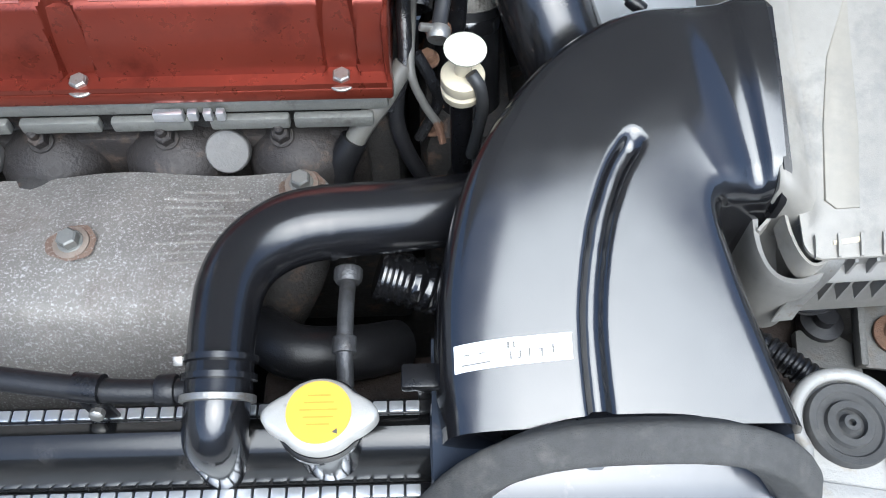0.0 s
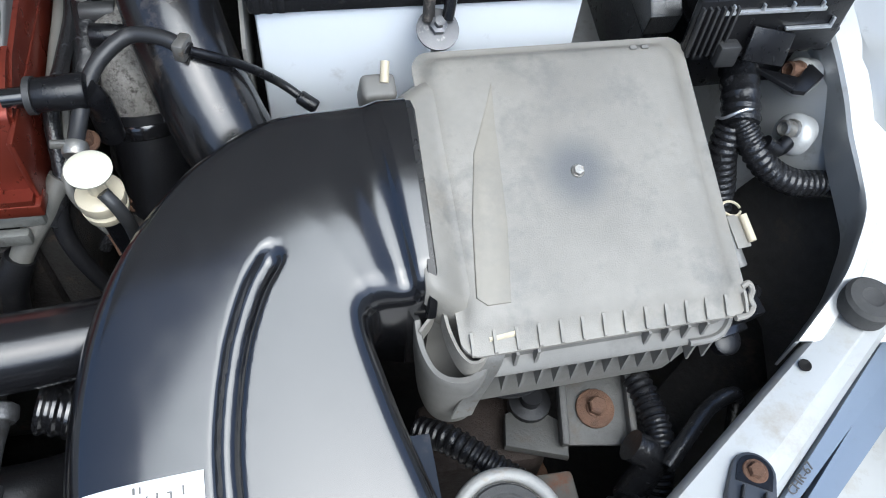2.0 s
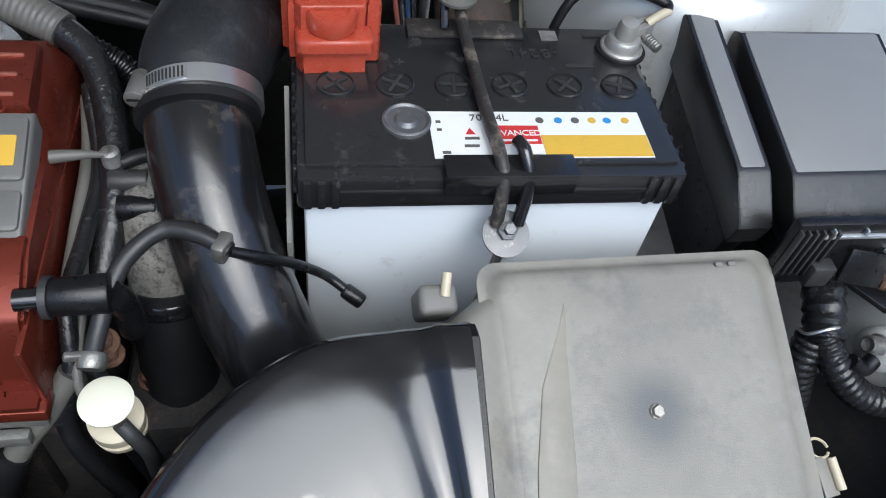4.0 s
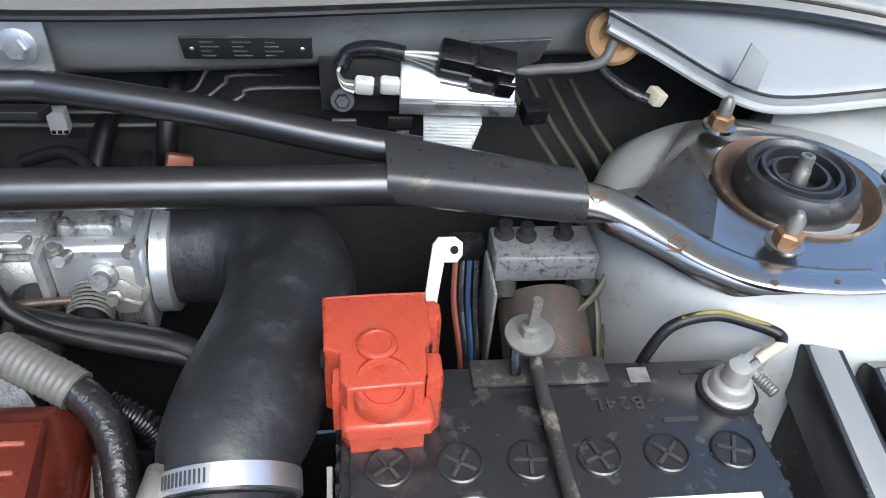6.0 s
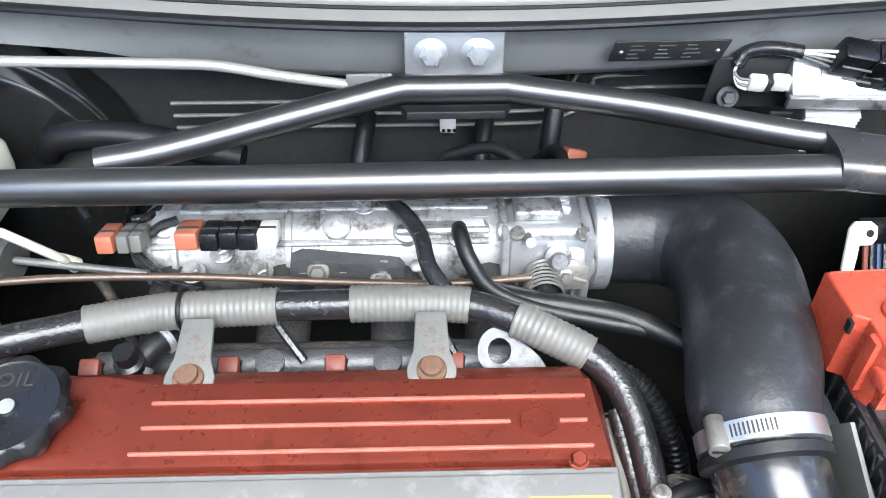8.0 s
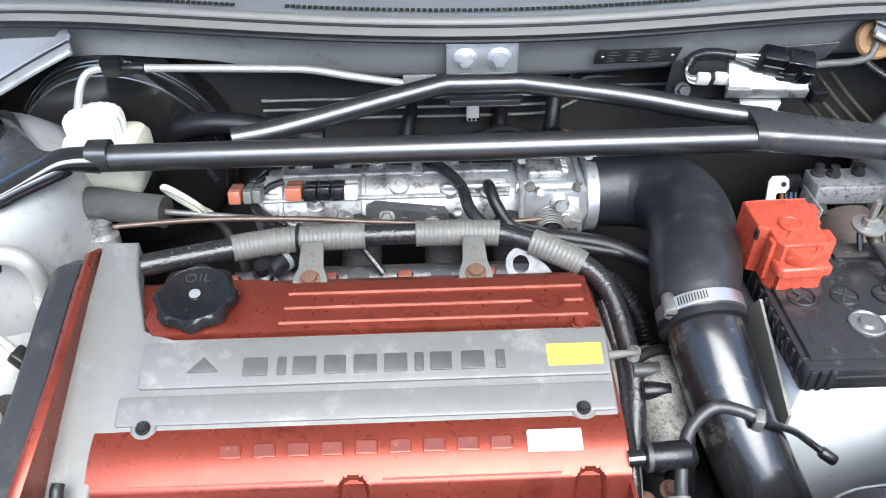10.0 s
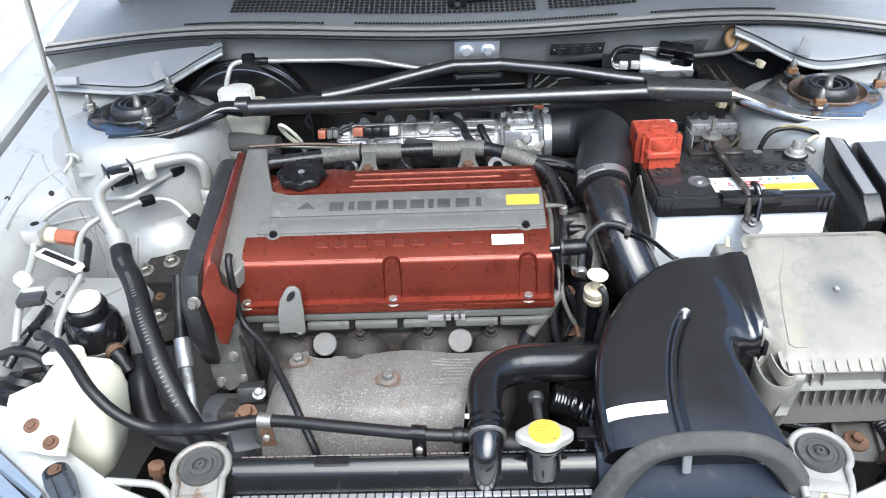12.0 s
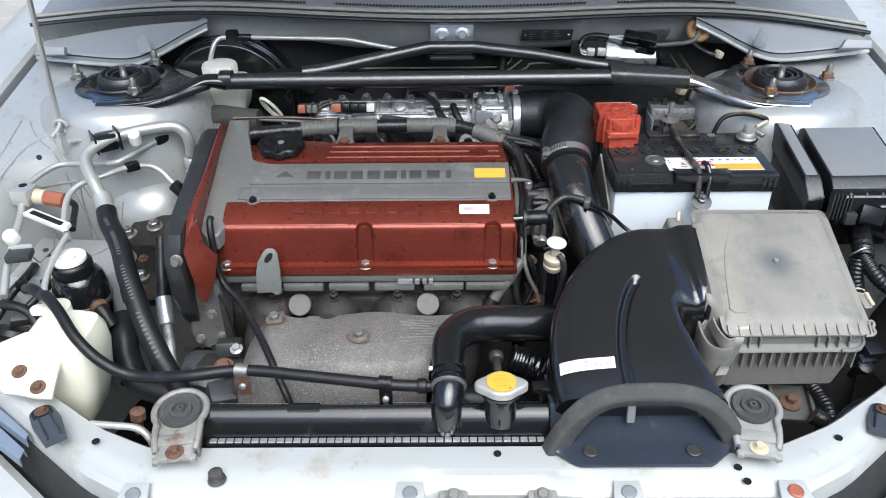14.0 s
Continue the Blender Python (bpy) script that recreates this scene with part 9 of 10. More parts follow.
# sealer beads, holes and small brackets on the inner wing
_ov, _of = [], []
for o in scene.objects:
    if o.name in ("inner_wing_left", "strut_tower_left", "wing_bulge", "wing_lower_step"):
        _k = len(_ov)
        _ov += [v.co + BASE[o] for v in o.data.vertices]
        _of += [[i + _k for i in p_.vertices] for p_ in o.data.polygons]
_ot = BVHTree.FromPolygons(_ov, _of)


def on_wing(x, y, up=0.0005):
    hit = _ot.ray_cast(Vector((x, y, 1.05)), Vector((0, 0, -1)))
    return Vector((x, y, (hit[0].z if hit[0] else 0.85) + up))


M_SEALER = mat("grey_seam_sealer", (0.30, 0.30, 0.285), 0.6, 0.0, 0.2, 90, 0.3, 700, (0.2, 0.19, 0.17), 0.3, 60)
for pts in ([(-0.735 + 0.012 * k, 0.560 + 0.006 * math.sin(k * 0.8)) for k in range(9)],
            [(-0.638 + 0.158 * math.cos(radians(a)), 0.752 + 0.158 * math.sin(radians(a))) for a in range(205, 262, 5)],
            [(-0.690 - 0.002 * k, 0.60 - 0.02 * k) for k in range(12)],
            [(-0.655 + 0.010 * k, 0.47 + 0.002 * k * k) for k in range(7)]):
    line = [on_wing(x, y) for x, y in pts]
    single("seam_bead", tube(line, 0.0012, 6, 3), M_SEALER, line[0], "thin sealer bead on the silver inner wing", "seam", "seam beads")
for x, y, r in ((-0.706, 0.632, 0.006), (-0.69, 0.555, 0.0045), (-0.672, 0.44, 0.005), (-0.655, 0.405, 0.004), (-0.70, 0.48, 0.004)):
    p = on_wing(x, y, 0.0002)
    nrm = (on_wing(x + 0.003, y) - on_wing(x - 0.003, y)).cross(on_wing(x, y + 0.003) - on_wing(x, y - 0.003)).normalized()
    single("wing_hole", lathe([(r, -0.001), (r, 0.0008), (r * 0.8, 0.0010), (r * 0.75, 0.0002), (0, 0.0002)], p, nrm, 18), M_DARKGREY, p, "small dark hole in the inner wing", "hole", "wing holes")
p = on_wing(-0.675, 0.612)
single("wing_tab", obox(p + Vector((0, 0, 0.002)), (0.030, 0.012, 0.004), (0, 12, 40), 0.001), M_SILVER, p, "small silver tab welded to the inner wing", "tab")


# ---- gap between engine and battery, and the right front corner ----
dpk = thing("gearbox_dipstick", (0.052, 0.388, 0.76), "cream plastic breather with mushroom cap", "breather")
part("tube", tube([(0.052, 0.392, 0.74), (0.051, 0.385, 0.79), (0.050, 0.378, 0.836)], 0.008, 12), M_BLACK, dpk)
part("collar", lathe([(0.010, 0), (0.0132, 0.004), (0.0140, 0.010), (0.0125, 0.012), (0.0140, 0.014), (0.0142, 0.022), (0.012, 0.024), (0.006, 0.025)], (0.050, 0.376, 0.832), (0.02, -0.1, 1), 28), M_CREAM, dpk)
part("stem", cyl((0.0503, 0.374, 0.855), (0.051, 0.370, 0.874), 0.0055, n=14), M_CREAM, dpk)
part("cap", lathe([(0.005, 0), (0.0105, 0.003), (0.0130, 0.0055), (0.0132, 0.007), (0.0105, 0.0088), (0, 0.0098)], (0.051, 0.3705, 0.872), (0.05, -0.12, 1), 32), M_BOTTLE, dpk, "cream mushroom cap")
part("strap", tube([(0.055, 0.366, 0.862), (0.061, 0.362, 0.852), (0.063, 0.366, 0.825), (0.058, 0.378, 0.77)], 0.0042, 10), M_DARKGREY, dpk)

br = thing("breather_pipe", (0.02, 0.47, 0.83), "black breather elbow on the valve cover's end", "pipe")
part("stub", cyl((-0.002, 0.432, 0.879), (0.020, 0.433, 0.8795), 0.0065, n=16), M_BLACKPAINT, br)
part("hose", cyl((0.014, 0.433, 0.8795), (0.046, 0.4345, 0.8795), 0.0105, 0.0112, n=20, bev=0.002), M_BLACK, br)
part("elbow", tube([(0.044, 0.4345, 0.8790), (0.047, 0.436, 0.872), (0.048, 0.440, 0.86), (0.047, 0.445, 0.83)], 0.0085, 14), M_BLACK, br)
part("ring", cyl((0.012, 0.433, 0.8795), (0.016, 0.433, 0.8795), 0.0118, n=18), M_DARKGREY, br)
M_HOSEGREY = mat("dull_grey_hose", (0.022, 0.022, 0.023), 0.42, 0.0, 0.15, 40, 0.1, 700, (0.07, 0.068, 0.065), 0.2, 40)
gh = thing("grey_hose", (0.09, 0.48, 0.85), "slim grey rubber hose clipped to the charge pipe", "hose")
part("hose", tube([(0.036, 0.404, 0.861), (0.038, 0.418, 0.866), (0.044, 0.440, 0.877), (0.054, 0.456, 0.886), (0.072, 0.466, 0.894), (0.092, 0.461, 0.895), (0.108, 0.452, 0.891)], 0.0052, 12), M_HOSEGREY, gh)
part("clip", obox((0.104, 0.454, 0.892), (0.008, 0.015, 0.013), (0, 0, -22), 0.002), M_ZINC, gh)
part("rod", tube([(0.108, 0.452, 0.891), (0.125, 0.455, 0.881), (0.143, 0.462, 0.865), (0.161, 0.467, 0.846), (0.176, 0.460, 0.836)], 0.0032, 10), M_BLACK, gh)
part("end_tip", cyl((0.172, 0.462, 0.838), (0.184, 0.455, 0.832), 0.0052, n=12, bev=0.002), M_BLACK, gh)
part("end_clamp", lathe([(0.0070, 0), (0.0078, 0.002), (0.0078, 0.007), (0.0070, 0.009)], (0.0355, 0.400, 0.8585), (0.1, 0.9, 0.35), 16), M_ZINC, gh)
part("end_clamp", obox((0.028, 0.404, 0.866), (0.010, 0.004, 0.005), (0, 20, 15), 0.001), M_ZINC, gh)

th_ = thing("thermostat_housing", (0.07, 0.45, 0.76), "black hose on a corroded alloy thermostat housing", "housing")
part("housing", lathe([(0.026, 0), (0.027, 0.02), (0.024, 0.036), (0.019, 0.042), (0, 0.044)], (0.050, 0.50, 0.735), (0, -0.1, 1), 28), M_MANIFOLD, th_)
part("hose", tube([(0.0585, 0.498, 0.806), (0.0590, 0.484, 0.775), (0.060, 0.469, 0.742), (0.063, 0.450, 0.71), (0.066, 0.42, 0.68)], 0.0262, 26), M_RUBBER, th_)
part("hose_band", cyl((0.0586, 0.4955, 0.800), (0.0590, 0.4905, 0.789), 0.0272, n=30, bev=0.002), M_BLACKPAINT, th_)
part("alloy_neck", tube([(0.052, 0.560, 0.832), (0.053, 0.545, 0.841), (0.055, 0.528, 0.840), (0.057, 0.513, 0.828), (0.0583, 0.503, 0.815), (0.0586, 0.4965, 0.801)], 0.0250, 26), mat("corroded_alloy", (0.21, 0.20, 0.18), 0.75, 0.2, 0.5, 160, 1.0, 350, (0.06, 0.053, 0.045), 0.5, 200), th_)
for p in ((0.036, 0.425, 0.845), (0.028, 0.445, 0.80)):
    hex_bolt(p, (0, -0.2, 1), 0.006, 0.007, 1.5, M_RUSTY, parent=th_)

# coils, leads and small valves beside the cover
co = thing("vacuum_valve", (0.035, 0.53, 0.83), "cluster of small black valves and hoses", "valve")
part("valve", cyl((0.028, 0.535, 0.862), (0.052, 0.535, 0.862), 0.0072, n=14, bev=0.001), M_DARKGREY, co)
part("valve", cyl((0.034, 0.518, 0.855), (0.058, 0.518, 0.855), 0.0082, n=14, bev=0.001), M_BLACK, co)
part("valve_block", obox((0.012, 0.512, 0.822), (0.022, 0.03, 0.02), (0, 0, 10), 0.003), M_BLACK, co)
part("valve_cap", lathe([(0.006, 0), (0.006, 0.01), (0.004, 0.012)], (0.030, 0.545, 0.868), (0, 0, 1), 14), M_CAST, co)
part("loop", tube([(0.05, 0.518, 0.855), (0.072, 0.522, 0.855), (0.080, 0.54, 0.858), (0.070, 0.556, 0.864), (0.05, 0.552, 0.868), (0.035, 0.545, 0.868)], 0.0052, 12), M_RUBBER, co)
part("blade", tube([(0.0, 0.528, 0.890), (0.018, 0.531, 0.889), (0.030, 0.534, 0.886)], 0.004, 10, radius=lambda i, c: 0.0045 - 0.003 * i / c), M_CONDUIT, co)
for pts, r, m in (([(0.008, 0.600, 0.875), (0.012, 0.555, 0.862), (0.010, 0.50, 0.85), (0.011, 0.455, 0.842), (0.014, 0.425, 0.80)], 0.004, M_CONDUIT),
                  ([(0.014, 0.50, 0.845), (0.018, 0.46, 0.838), (0.016, 0.42, 0.815), (0.024, 0.412, 0.79), (0.034, 0.408, 0.772)], 0.0032, M_CONDUIT),
                  ([(0.012, 0.425, 0.815), (-0.004, 0.412, 0.795), (-0.022, 0.404, 0.772), (-0.038, 0.395, 0.745)], 0.0082, M_CONDUIT),
                  ([(0.006, 0.418, 0.80), (0.004, 0.408, 0.775), (0.012, 0.40, 0.745), (0.03, 0.39, 0.71)], 0.0062, M_RUBBER),
                  ([(0.020, 0.43, 0.82), (0.030, 0.425, 0.80), (0.035, 0.43, 0.77), (0.02, 0.42, 0.74)], 0.0045, M_TAPE)):
    single("engine_wire", tube(pts, r, 10), m, pts[1], "engine loom wire beside the valve cover", "wire", "engine wires")
single("wire_boot", tube([(-0.028, 0.401, 0.764), (-0.042, 0.392, 0.74), (-0.050, 0.385, 0.71)], 0.013, 14, radius=lambda i, c: 0.0105 + 0.004 * i / c), M_RUBBER, (-0.04, 0.39, 0.74), "black rubber boot on an engine wire", "boot")
single("red_wire_end", tube([(0.033, 0.408, 0.774), (0.036, 0.404, 0.766), (0.038, 0.400, 0.758)], 0.0028, 8), M_RUSTY, (0.035, 0.405, 0.765), "frayed red wire end", "wire")

# gearbox, turbo piping and rusty parts low down
low = thing("gearbox", (0.12, 0.5, 0.45), "greasy gearbox casing deep in the bay", "gearbox")
b = lathe([(0.08, -0.07), (0.11, -0.05), (0.12, 0.0), (0.11, 0.05), (0.075, 0.07)], (0.14, 0.50, 0.58), (1, 0, 0.1), 32)
box((0.02, 0.42, 0.50), (0.10, 0.60, 0.74), 0.02, into=b)
part("casing", b, M_MANIFOLD, low)
for k in range(6):
    hex_bolt((0.03 + 0.012 * (k % 3), 0.43 + 0.03 * k, 0.742), (0, 0, 1), 0.007, 0.008, 1.4, M_RUSTY, parent=low)
M_DARKRUST = mat("dark_rusted_steel", (0.030, 0.020, 0.015), 0.75, 0.2, 0.5, 90, 0.5, 500, (0.02, 0.017, 0.015), 0.35, 40)
cv = thing("crossmember", (0.0, 0.27, 0.5), "rusty steel crossmember below the hose", "crossmember")
part("beam", box((-0.10, 0.235, 0.60), (0.20, 0.275, 0.655), 0.008), M_DARKRUST, cv)
part("beam_top", box((-0.10, 0.225, 0.652), (0.20, 0.26, 0.665), 0.004), M_DARKRUST, cv)
tp = thing("oil_feed_pipe", (-0.032, 0.25, 0.66), "grey metal feed pipe behind the radiator cap", "pipe")
part("pipe", tube([(-0.030, 0.215, 0.735), (-0.030, 0.235, 0.75), (-0.030, 0.262, 0.752), (-0.030, 0.285, 0.748)], 0.0055, 12), M_RAIL, tp)
part("collar", cyl((-0.030, 0.232, 0.7485), (-0.030, 0.243, 0.7505), 0.008, n=14, bev=0.001), M_RAIL, tp)
part("fitting", lathe([(0.008, 0), (0.010, 0.003), (0.010, 0.010), (0.007, 0.012)], (-0.030, 0.285, 0.748), (0, 1, 0.1), 12), M_RAIL, tp)
pw = thing("lower_pipe", (0.02, 0.30, 0.70), "black corrugated pipe under the radiator hose", "pipe")
part("pipe", ribbed([(-0.01, 0.295, 0.745), (0.02, 0.290, 0.735), (0.05, 0.285, 0.715), (0.075, 0.27, 0.68)], 0.018, 0.008, 0.10, 18), M_BLACKPAINT, pw)
part("big_hose", tube([(-0.10, 0.275, 0.70), (-0.07, 0.255, 0.705), (-0.03, 0.258, 0.695), (0.0, 0.275, 0.67)], 0.02, 16), M_RUBBER, pw)
fan = thing("fan_motor", (0.0, 0.225, 0.60), "black radiator fan shroud bracket", "fan shroud")
part("shroud", box((-0.38, 0.209, 0.55), (0.03, 0.222, 0.70), 0.006), M_BLACK, fan)
part("post", box((0.0175, 0.196, 0.70), (0.0285, 0.207, 0.775), 0.002), M_BLACK, fan)
part("post_head", box((0.008, 0.194, 0.772), (0.034, 0.210, 0.780), 0.002), M_BLACK, fan)

# bracket under the air box
bk = thing("air_box_bracket", (0.37, 0.27, 0.64), "grey steel bracket with large rusty bolt", "bracket", shift=(-0.005, -0.006, 0))
M_BRKT = mat("grimy_bracket_steel", (0.085, 0.083, 0.077), 0.6, 0.3, 0.25, 60, 0.3, 400, (0.07, 0.055, 0.04), 0.35, 40)
part("plate", obox((0.372, 0.272, 0.686), (0.052, 0.056, 0.005), (12, 0, -8), 0.001), M_BRKT, bk)
for s_ in (-1, 1):
    part("cheek", obox((0.372 + s_ * 0.026, 0.275, 0.693), (0.006, 0.060, 0.012), (12, 0, -8), 0.002), M_BRKT, bk)
part("washer", lathe([(0.0148, 0), (0.0148, 0.002), (0.0135, 0.003), (0.007, 0.0035)], (0.371, 0.270, 0.689), (0.03, -0.2, 1), 28), M_RUSTY, bk)
hex_bolt((0.371, 0.270, 0.692), (0.03, -0.2, 1), 0.0072, 0.007, 1.1, M_RUSTY, parent=bk)
part("arm", prism([(0.30, 0.255), (0.345, 0.24), (0.35, 0.265), (0.325, 0.285), (0.305, 0.28)], 0.672, 0.680, 0.002), M_BRKT, bk)
part("arm_boss", lathe([(0.016, 0), (0.016, 0.01), (0.008, 0.012), (0.008, 0.02)], (0.325, 0.285, 0.675), (0, 0, 1), 20), M_RUBBER, bk)
part("foot", box((0.318, 0.20, 0.60), (0.348, 0.235, 0.668), 0.004), mat("dirty_panel", (0.12, 0.112, 0.098), 0.6, 0.1, 0.25, 40, 0.2, 400, RUST, 0.3, 40), bk)
for pts, r, rib, lab in (([(0.405, 0.285, 0.70), (0.408, 0.265, 0.70), (0.409, 0.235, 0.695), (0.405, 0.20, 0.66)], 0.010, True, "black corrugated conduit beside the bracket"),
                         ([(0.235, 0.262, 0.715), (0.255, 0.245, 0.728), (0.280, 0.222, 0.728), (0.305, 0.205, 0.715), (0.325, 0.185, 0.69)], 0.0095, True, "black corrugated conduit by the intake duct"),
                         ([(0.27, 0.30, 0.71), (0.29, 0.290, 0.705), (0.315, 0.288, 0.70), (0.335, 0.295, 0.70)], 0.0055, False, "thin black hose under the air box"),
                         ([(0.405, 0.215, 0.70), (0.425, 0.232, 0.705), (0.455, 0.255, 0.70), (0.480, 0.262, 0.695), (0.49, 0.25, 0.65)], 0.0065, False, "black cable looping over the wheel arch"),
                         ([(0.385, 0.21, 0.66), (0.40, 0.225, 0.69), (0.385, 0.235, 0.70)], 0.012, False, "black bundled hose by the bracket"),
                         ([(0.36, 0.19, 0.64), (0.375, 0.20, 0.665), (0.40, 0.198, 0.66), (0.42, 0.19, 0.63)], 0.012, True, "black corrugated hose near the headlamp"),
                         ([(0.30, 0.195, 0.69), (0.35, 0.185, 0.675), (0.38, 0.19, 0.65)], 0.010, True, "black corrugated hose behind the mount")):
    single("conduit", (ribbed if rib else tube)(pts, r, **({"pitch": 0.0055} if rib else {})), M_BLACK if rib else M_TAPE, pts[1], lab, "hose", shift=(-0.005, -0.006, 0))
single("horn", lathe([(0.045, 0), (0.045, 0.012), (0.03, 0.022), (0.012, 0.026)], (0.30, 0.25, 0.58), (0, -0.4, 1), 28), M_RUSTY, (0.30, 0.25, 0.58), "rusty round horn low in the corner", "horn")
single("rusty_panel", box((0.235, 0.24, 0.55), (0.33, 0.30, 0.665), 0.01), M_DARKRUST, (0.28, 0.27, 0.55), "rust stained panel under the duct", "panel")

# taped loom beside the air box
lm = thing("headlamp_loom", (0.53, 0.45, 0.78), "black taped wiring loom splitting in two", "wiring loom")
part("trunk", tube([(0.507, 0.485, 0.848), (0.507, 0.468, 0.840), (0.502, 0.44, 0.83), (0.497, 0.418, 0.82)], 0.0135, 18, radius=lambda i, c: 0.0135 + 0.0008 * (i % 3)), M_TAPE, lm)
part("branch", ribbed([(0.497, 0.424, 0.822), (0.510, 0.405, 0.803), (0.524, 0.395, 0.79), (0.546, 0.389, 0.78), (0.575, 0.391, 0.772), (0.605, 0.395, 0.76)], 0.0105, 0.006, 0.12, 16), M_TAPE, lm)
part("branch", ribbed([(0.494, 0.424, 0.815), (0.492, 0.415, 0.79), (0.498, 0.405, 0.76), (0.50, 0.39, 0.72)], 0.0115, 0.006, 0.1, 16), M_TAPE, lm)
part("wire_tie", tube([(0.485, 0.432, 0.815), (0.482, 0.420, 0.826), (0.493, 0.417, 0.836), (0.506, 0.420, 0.832)], 0.0012, 6), M_ALU, lm)
for p in ((0.556, 0.452, 0.836), (0.549, 0.418, 0.808)):
    th2 = thing("wing_bolt", p, "zinc flanged bolt in the inner wing", "bolt", "wing bolts")
    part("boss", lathe([(0.012, -0.010), (0.0105, -0.003), (0.0095, 0.000), (0.008, 0.001)], p, (-1, -0.1, 0.35), 24), M_SILVER, th2)
    part("bolt_head", lathe([(0.0085, 0.003), (0.0085, 0.006), (0.0068, 0.007), (0.0068, 0.015), (0.005, 0.016), (0.0045, 0.012)], p, (-1, -0.1, 0.35), 12), M_RUSTY if p[1] > 0.45 else M_ZINC, th2)
single("relay_bracket", prism([(0.514, 0.462), (0.535, 0.432), (0.543, 0.430), (0.566, 0.446), (0.562, 0.462), (0.556, 0.456), (0.545, 0.446)], 0.846, 0.850, 0.001), M_BLACK, (0.54, 0.45, 0.846), "black triangular steel bracket", "bracket", shift=(-0.002, -0.008, -0.005))
rb = thing("relay_holder", (0.50, 0.44, 0.86), "black relay holder with silver edge strip", "relay holder")
part("body", box((0.440, 0.440, 0.868), (0.556, 0.4485, 0.916), 0.003), M_BLACK, rb)
part("edge_strip", box((0.457, 0.4370, 0.9055), (0.534, 0.4400, 0.9085), 0.0008), M_ALU, rb)
for k in range(4):
    part("edge_strip", box((0.463 + 0.022 * k, 0.4368, 0.9080), (0.4645 + 0.022 * k, 0.4400, 0.9130), 0.0003), M_ALU, rb)
part("edge_strip", box((0.510, 0.4370, 0.890), (0.545, 0.4400, 0.8925), 0.0008), M_ALU, rb)
part("edge_strip", box((0.5435, 0.4370, 0.890), (0.5455, 0.4400, 0.899), 0.0005), M_ALU, rb)
for k in range(6):
    part("rib", box((0.441 + 0.005 * k, 0.436, 0.872), (0.443 + 0.005 * k, 0.4405, 0.912), 0.0006), M_DARKGREY, rb)
part("flap", obox((0.500, 0.434, 0.880), (0.036, 0.004, 0.024), (-25, 15, 0), 0.001), M_BLACK, rb)
part("plug", box((0.462, 0.430, 0.866), (0.478, 0.441, 0.884), 0.002), M_DARKGREY, rb)
bc = thing("box_clip", (0.462, 0.325, 0.80), "cream metal spring clip on the air box", "clip")
part("tongue", obox((0.4600, 0.3270, 0.8110), (0.012, 0.024, 0.0018), (22, 8, 12), 0.0006), M_LID, bc)
part("bar", cyl((0.4650, 0.3370, 0.8160), (0.4680, 0.3190, 0.8090), 0.0030, n=12), M_CREAM, bc)
part("ring", tube([(0.4600 + 0.0065 * math.cos(radians(a)), 0.3440 + 0.0065 * math.sin(radians(a)), 0.8150) for a in range(0, 351, 30)], 0.0010, 6, 3), M_CREAM, bc)

for p, r in (((0.549, 0.452, 0.834), 0.018), ((0.542, 0.418, 0.806), 0.020)):
    single("wing_boss", lathe([(r * 0.85, -0.010), (r * 0.8, -0.004), (r * 0.6, 0.0), (r * 0.3, 0.0015), (0, 0.0015)], p, (-0.90, -0.1, 0.42), 32), M_SILVER, p, "round pressed boss in the inner wing", "boss", "wing bosses")
hc = thing("headlamp_connector", (0.475, 0.30, 0.70), "blue-black headlamp connector hanging by its wires", "connector")
part("body", obox((0.478, 0.305, 0.742), (0.030, 0.022, 0.020), (15, 8, 15), 0.002), M_BLACK, hc)
part("shell", obox((0.466, 0.293, 0.736), (0.026, 0.014, 0.016), (15, 8, 15), 0.002), M_BLACKPAINT, hc)
part("lead", tube([(0.490, 0.312, 0.742), (0.505, 0.325, 0.730), (0.510, 0.345, 0.70), (0.50, 0.36, 0.65)], 0.006, 10), M_TAPE, hc)
part("cap", lathe([(0.011, 0), (0.011, 0.008), (0.008, 0.010), (0, 0.010)], (0.462, 0.286, 0.730), (0.1, -0.5, 1), 20), M_BLACK, hc)
single("washer_pipe", cyl((0.486, 0.372, 0.760), (0.494, 0.340, 0.742), 0.007, n=16, bev=0.001), M_GREYCAST, (0.49, 0.355, 0.75), "short grey pipe stub beside the air box", "pipe")
single("wing_plug", tube([(0.515, 0.405, 0.812), (0.526, 0.402, 0.806), (0.536, 0.407, 0.808)], 0.006, 10), M_BLACK, (0.52, 0.405, 0.806), "small black plug on the loom", "plug")
single("lower_brace", prism([(0.42, 0.25), (0.56, 0.30), (0.60, 0.42), (0.56, 0.44), (0.50, 0.34), (0.42, 0.28)], 0.600, 0.612, 0.004), M_DARK, (0.5, 0.33, 0.6), "grimy steel brace deep beside the wheel arch", "brace")

# front corner fittings
def bump_stop(p):
    single("bonnet_stop", lathe([(0.016, 0), (0.0185, 0.003), (0.0185, 0.016), (0.016, 0.019), (0.008, 0.0195), (0.006, 0.018), (0, 0.018)], p, (0, -0.05, 1), 30), M_FOAM, p, "round rubber bonnet stop on the front panel", "bonnet stop", "bonnet stops")


bump_stop((0.553, 0.279, 0.765))
single("rubber_plug", lathe([(0.0105, 0), (0.010, 0.002), (0.0085, 0.003), (0.008, 0.012), (0.006, 0.0135)], (-0.354, 0.087, 0.746), (0, 0, 1), 24), M_FOAM, (-0.354, 0.087, 0.746), "round black rubber plug in the front panel", "plug")


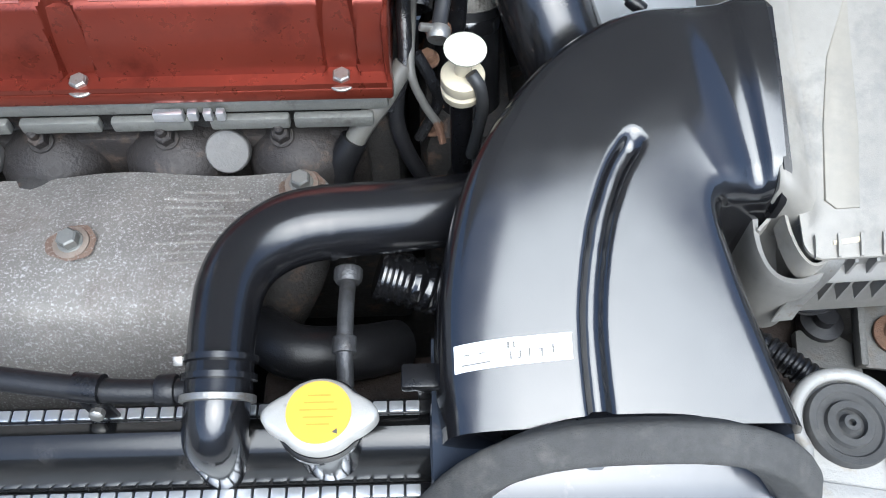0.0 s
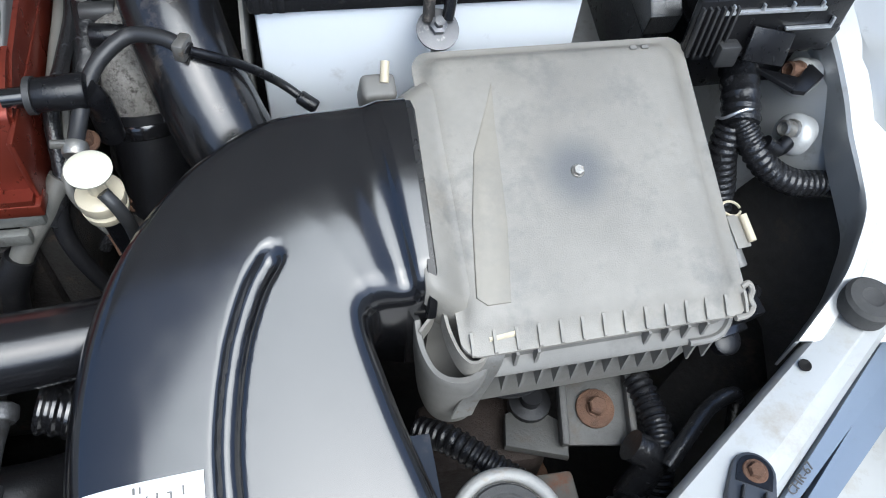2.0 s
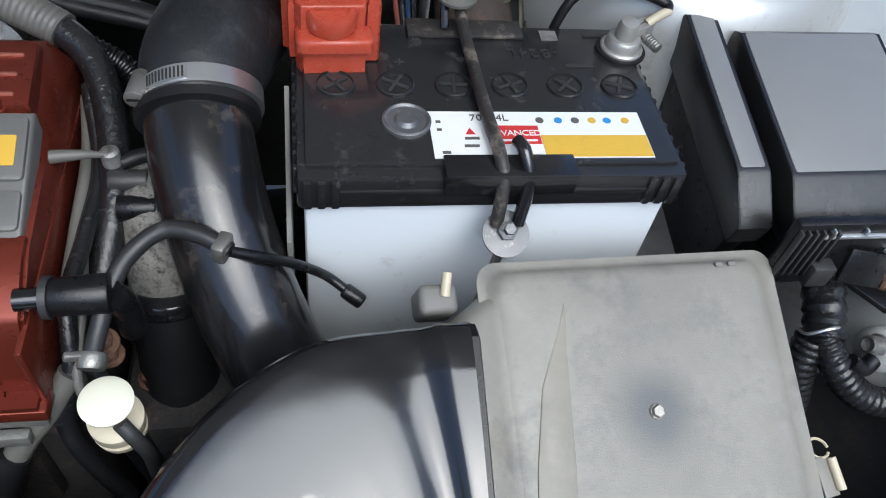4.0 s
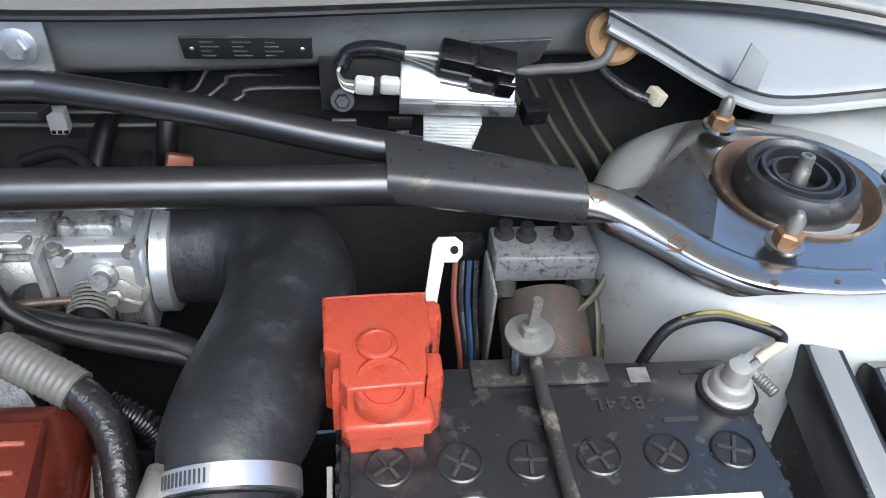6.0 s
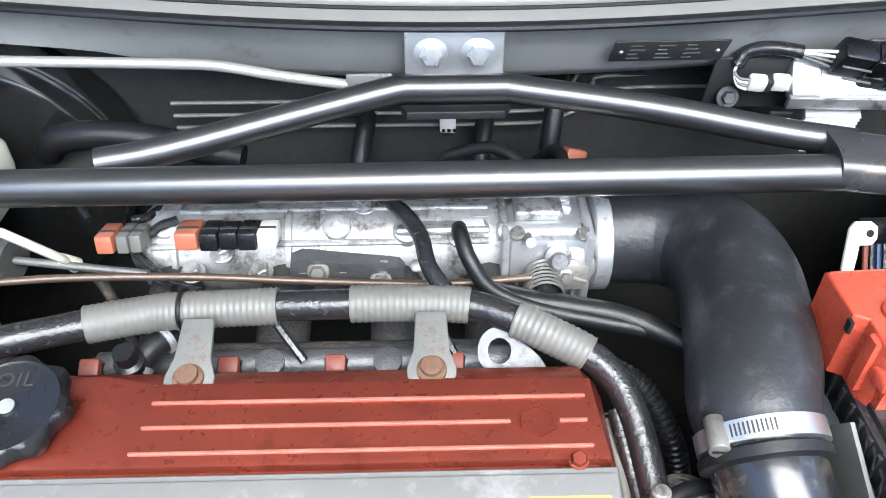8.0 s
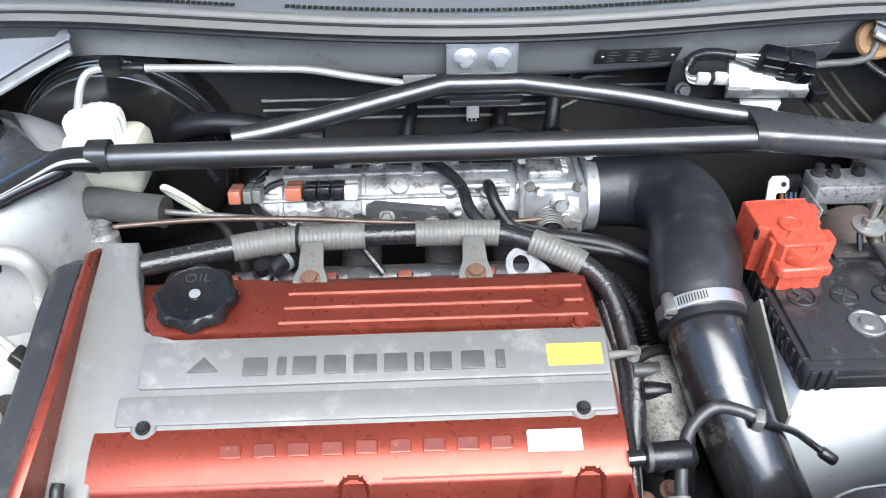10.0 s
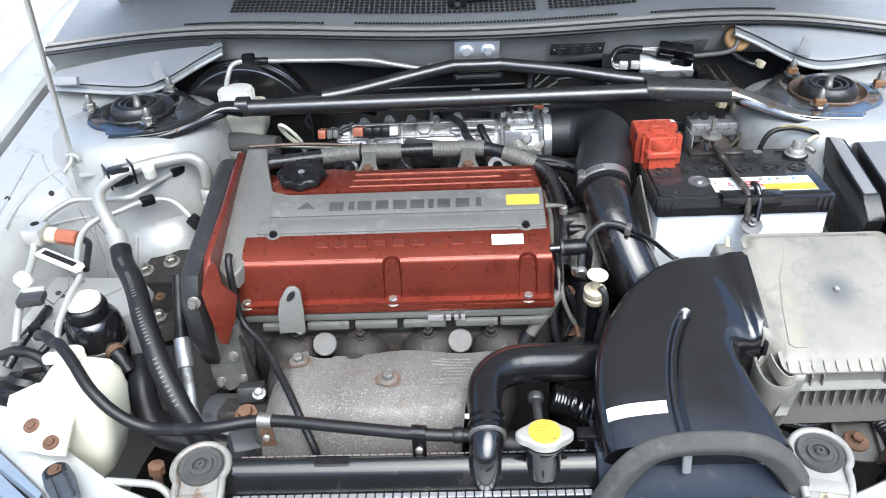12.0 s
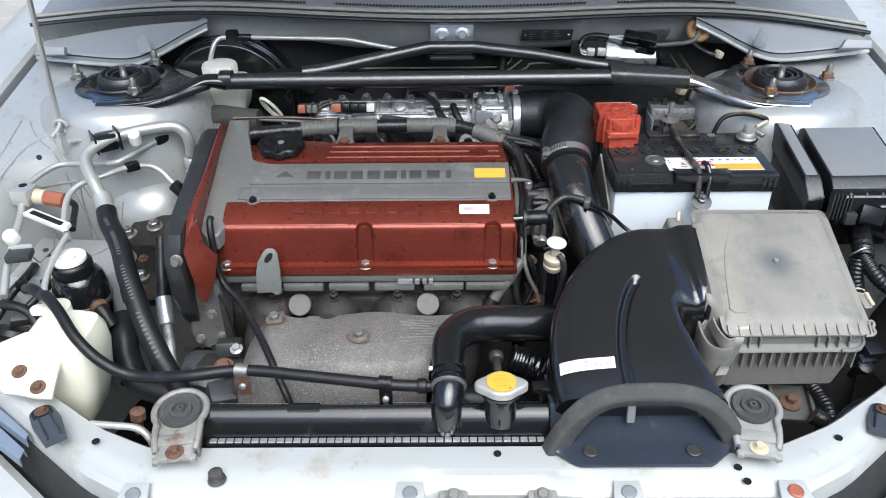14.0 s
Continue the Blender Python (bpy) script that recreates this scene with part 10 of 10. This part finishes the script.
M_BLUEDARK = mat("blue_black_plastic", (0.05, 0.055, 0.065), 0.4, 0.0, 0.15, 40, 0.1, 900, (0.12, 0.12, 0.125), 0.15, 40)


def lamp_bracket(p, ang, long, material):
    th3 = thing("headlamp_bracket", p, "blue-grey plastic headlamp bracket with rusty bolt", "bracket", "headlamp brackets")
    M = pose(*p, -6, 0, ang)
    part("frame", prism(arc(0, 0, 0.0145, 0, 180, 10) + [(-0.016, -0.02), (-0.012, -long), (0.012, -long), (0.016, -0.02)], -0.004, 0.004, 0.002, M), material, th3)
    part("pocket", prism(arc(0, 0, 0.0115, 0, 180, 10) + [(-0.0115, -0.010), (0.0115, -0.010)], 0.0042, 0.0048, 0, M), M_BLACK, th3)
    for s2 in (-1, 1):
        part("rib", box((s2 * 0.007 - 0.0008, 0.002 - long, 0.004), (s2 * 0.007 + 0.0008, -0.013, 0.008), 0.0005, 1, M), M_DARKGREY, th3)
    hex_bolt(M @ Vector((0, 0, 0.004)), (0, 0, 1), 0.0055, 0.004, 1.5, M_RUSTY, parent=th3)


lamp_bracket((0.431, 0.180, 0.752), -30, 0.045, M_BLUEDARK)
lamp_bracket((-0.579, 0.168, 0.768), 38, 0.062, M_BLUEDARK)
part("lettering", words("CHR-67", sloped((0.470, 0.1765, 0.7385), (0.85, 0.62, 0), (-0.62, 0.85, 0)), 0.0085, 0.0004), M_INK, [o for o in scene.objects if o.name.startswith("headlamp_bracket")][0])
for x, y, z in ((-0.038, 0.122, 0.7470), (0.232, 0.100, 0.7470), (0.236, 0.080, 0.747), (-0.507, 0.137, 0.7545), (0.362, 0.141, 0.7500), (0.497, 0.246, 0.7575)):
    single("panel_hole", lathe([(0.0046, 0), (0.0046, 0.0012), (0.0038, 0.0012), (0.0034, 0.0010), (0, 0.0010)], (x, y, z), (0, 0, 1), 20), M_DARK, (x, y, z), "dark round hole in the front panel", "hole", "panel holes")
for x in (-0.440, -0.137, 0.102, 0.283):
    y0 = panel_edge(x)
    th4 = thing("grille_clip", (x, y0, 0.735), "white metal grille clip with plastic fastener", "clip", "grille clips")
    part("tab", prism([(-0.019, -0.02), (0.019, -0.02), (0.014, 0.012), (-0.014, 0.012)], 0, 0.004, 0.0015, pose(x, y0 + 0.002, 0.7455, 6, 0, 0)), M_SILVER_BRIGHT, th4)
    part("fastener", lathe([(0.0085, 0), (0.0085, 0.002), (0.0065, 0.003), (0.006, 0.0022), (0, 0.0022)], (x, y0 - 0.002, 0.749), (0, -0.1, 1), 20), M_ORANGE if x > 0.2 else M_COWL, th4)
# bonnet latch in the panel's recess
latch = thing("bonnet_latch", (-0.04, 0.068, 0.71), "zinc bonnet latch with bolts and return spring", "latch")
for x in (-0.089, 0.009):
    part("lug", prism(round_rect(-0.016, -0.014, 0.016, 0.008, 0.004), 0, 0.003, 0.001, pose(x, 0.068, 0.7365, 14, 0, 0)), M_PALEBRKT, latch)
    hex_bolt((x, 0.068, 0.7395), (0, -0.25, 1), 0.0068, 0.006, 1.4, M_ZINC, parent=latch)
part("plate", box((-0.098, 0.050, 0.700), (0.020, 0.056, 0.728), 0.002), M_ZINC, latch)
part("spring", tube([(-0.068 + 0.0013 * k / 3, 0.061 + 0.0055 * math.cos(k * math.tau / 12), 0.729 + 0.0055 * math.sin(k * math.tau / 12)) for k in range(144)], 0.0009, 6, straight=True), M_ZINC, latch)
part("hook", tube([(-0.015, 0.060, 0.72), (-0.005, 0.058, 0.732), (0.002, 0.060, 0.722)], 0.004, 10), M_ALU, latch)
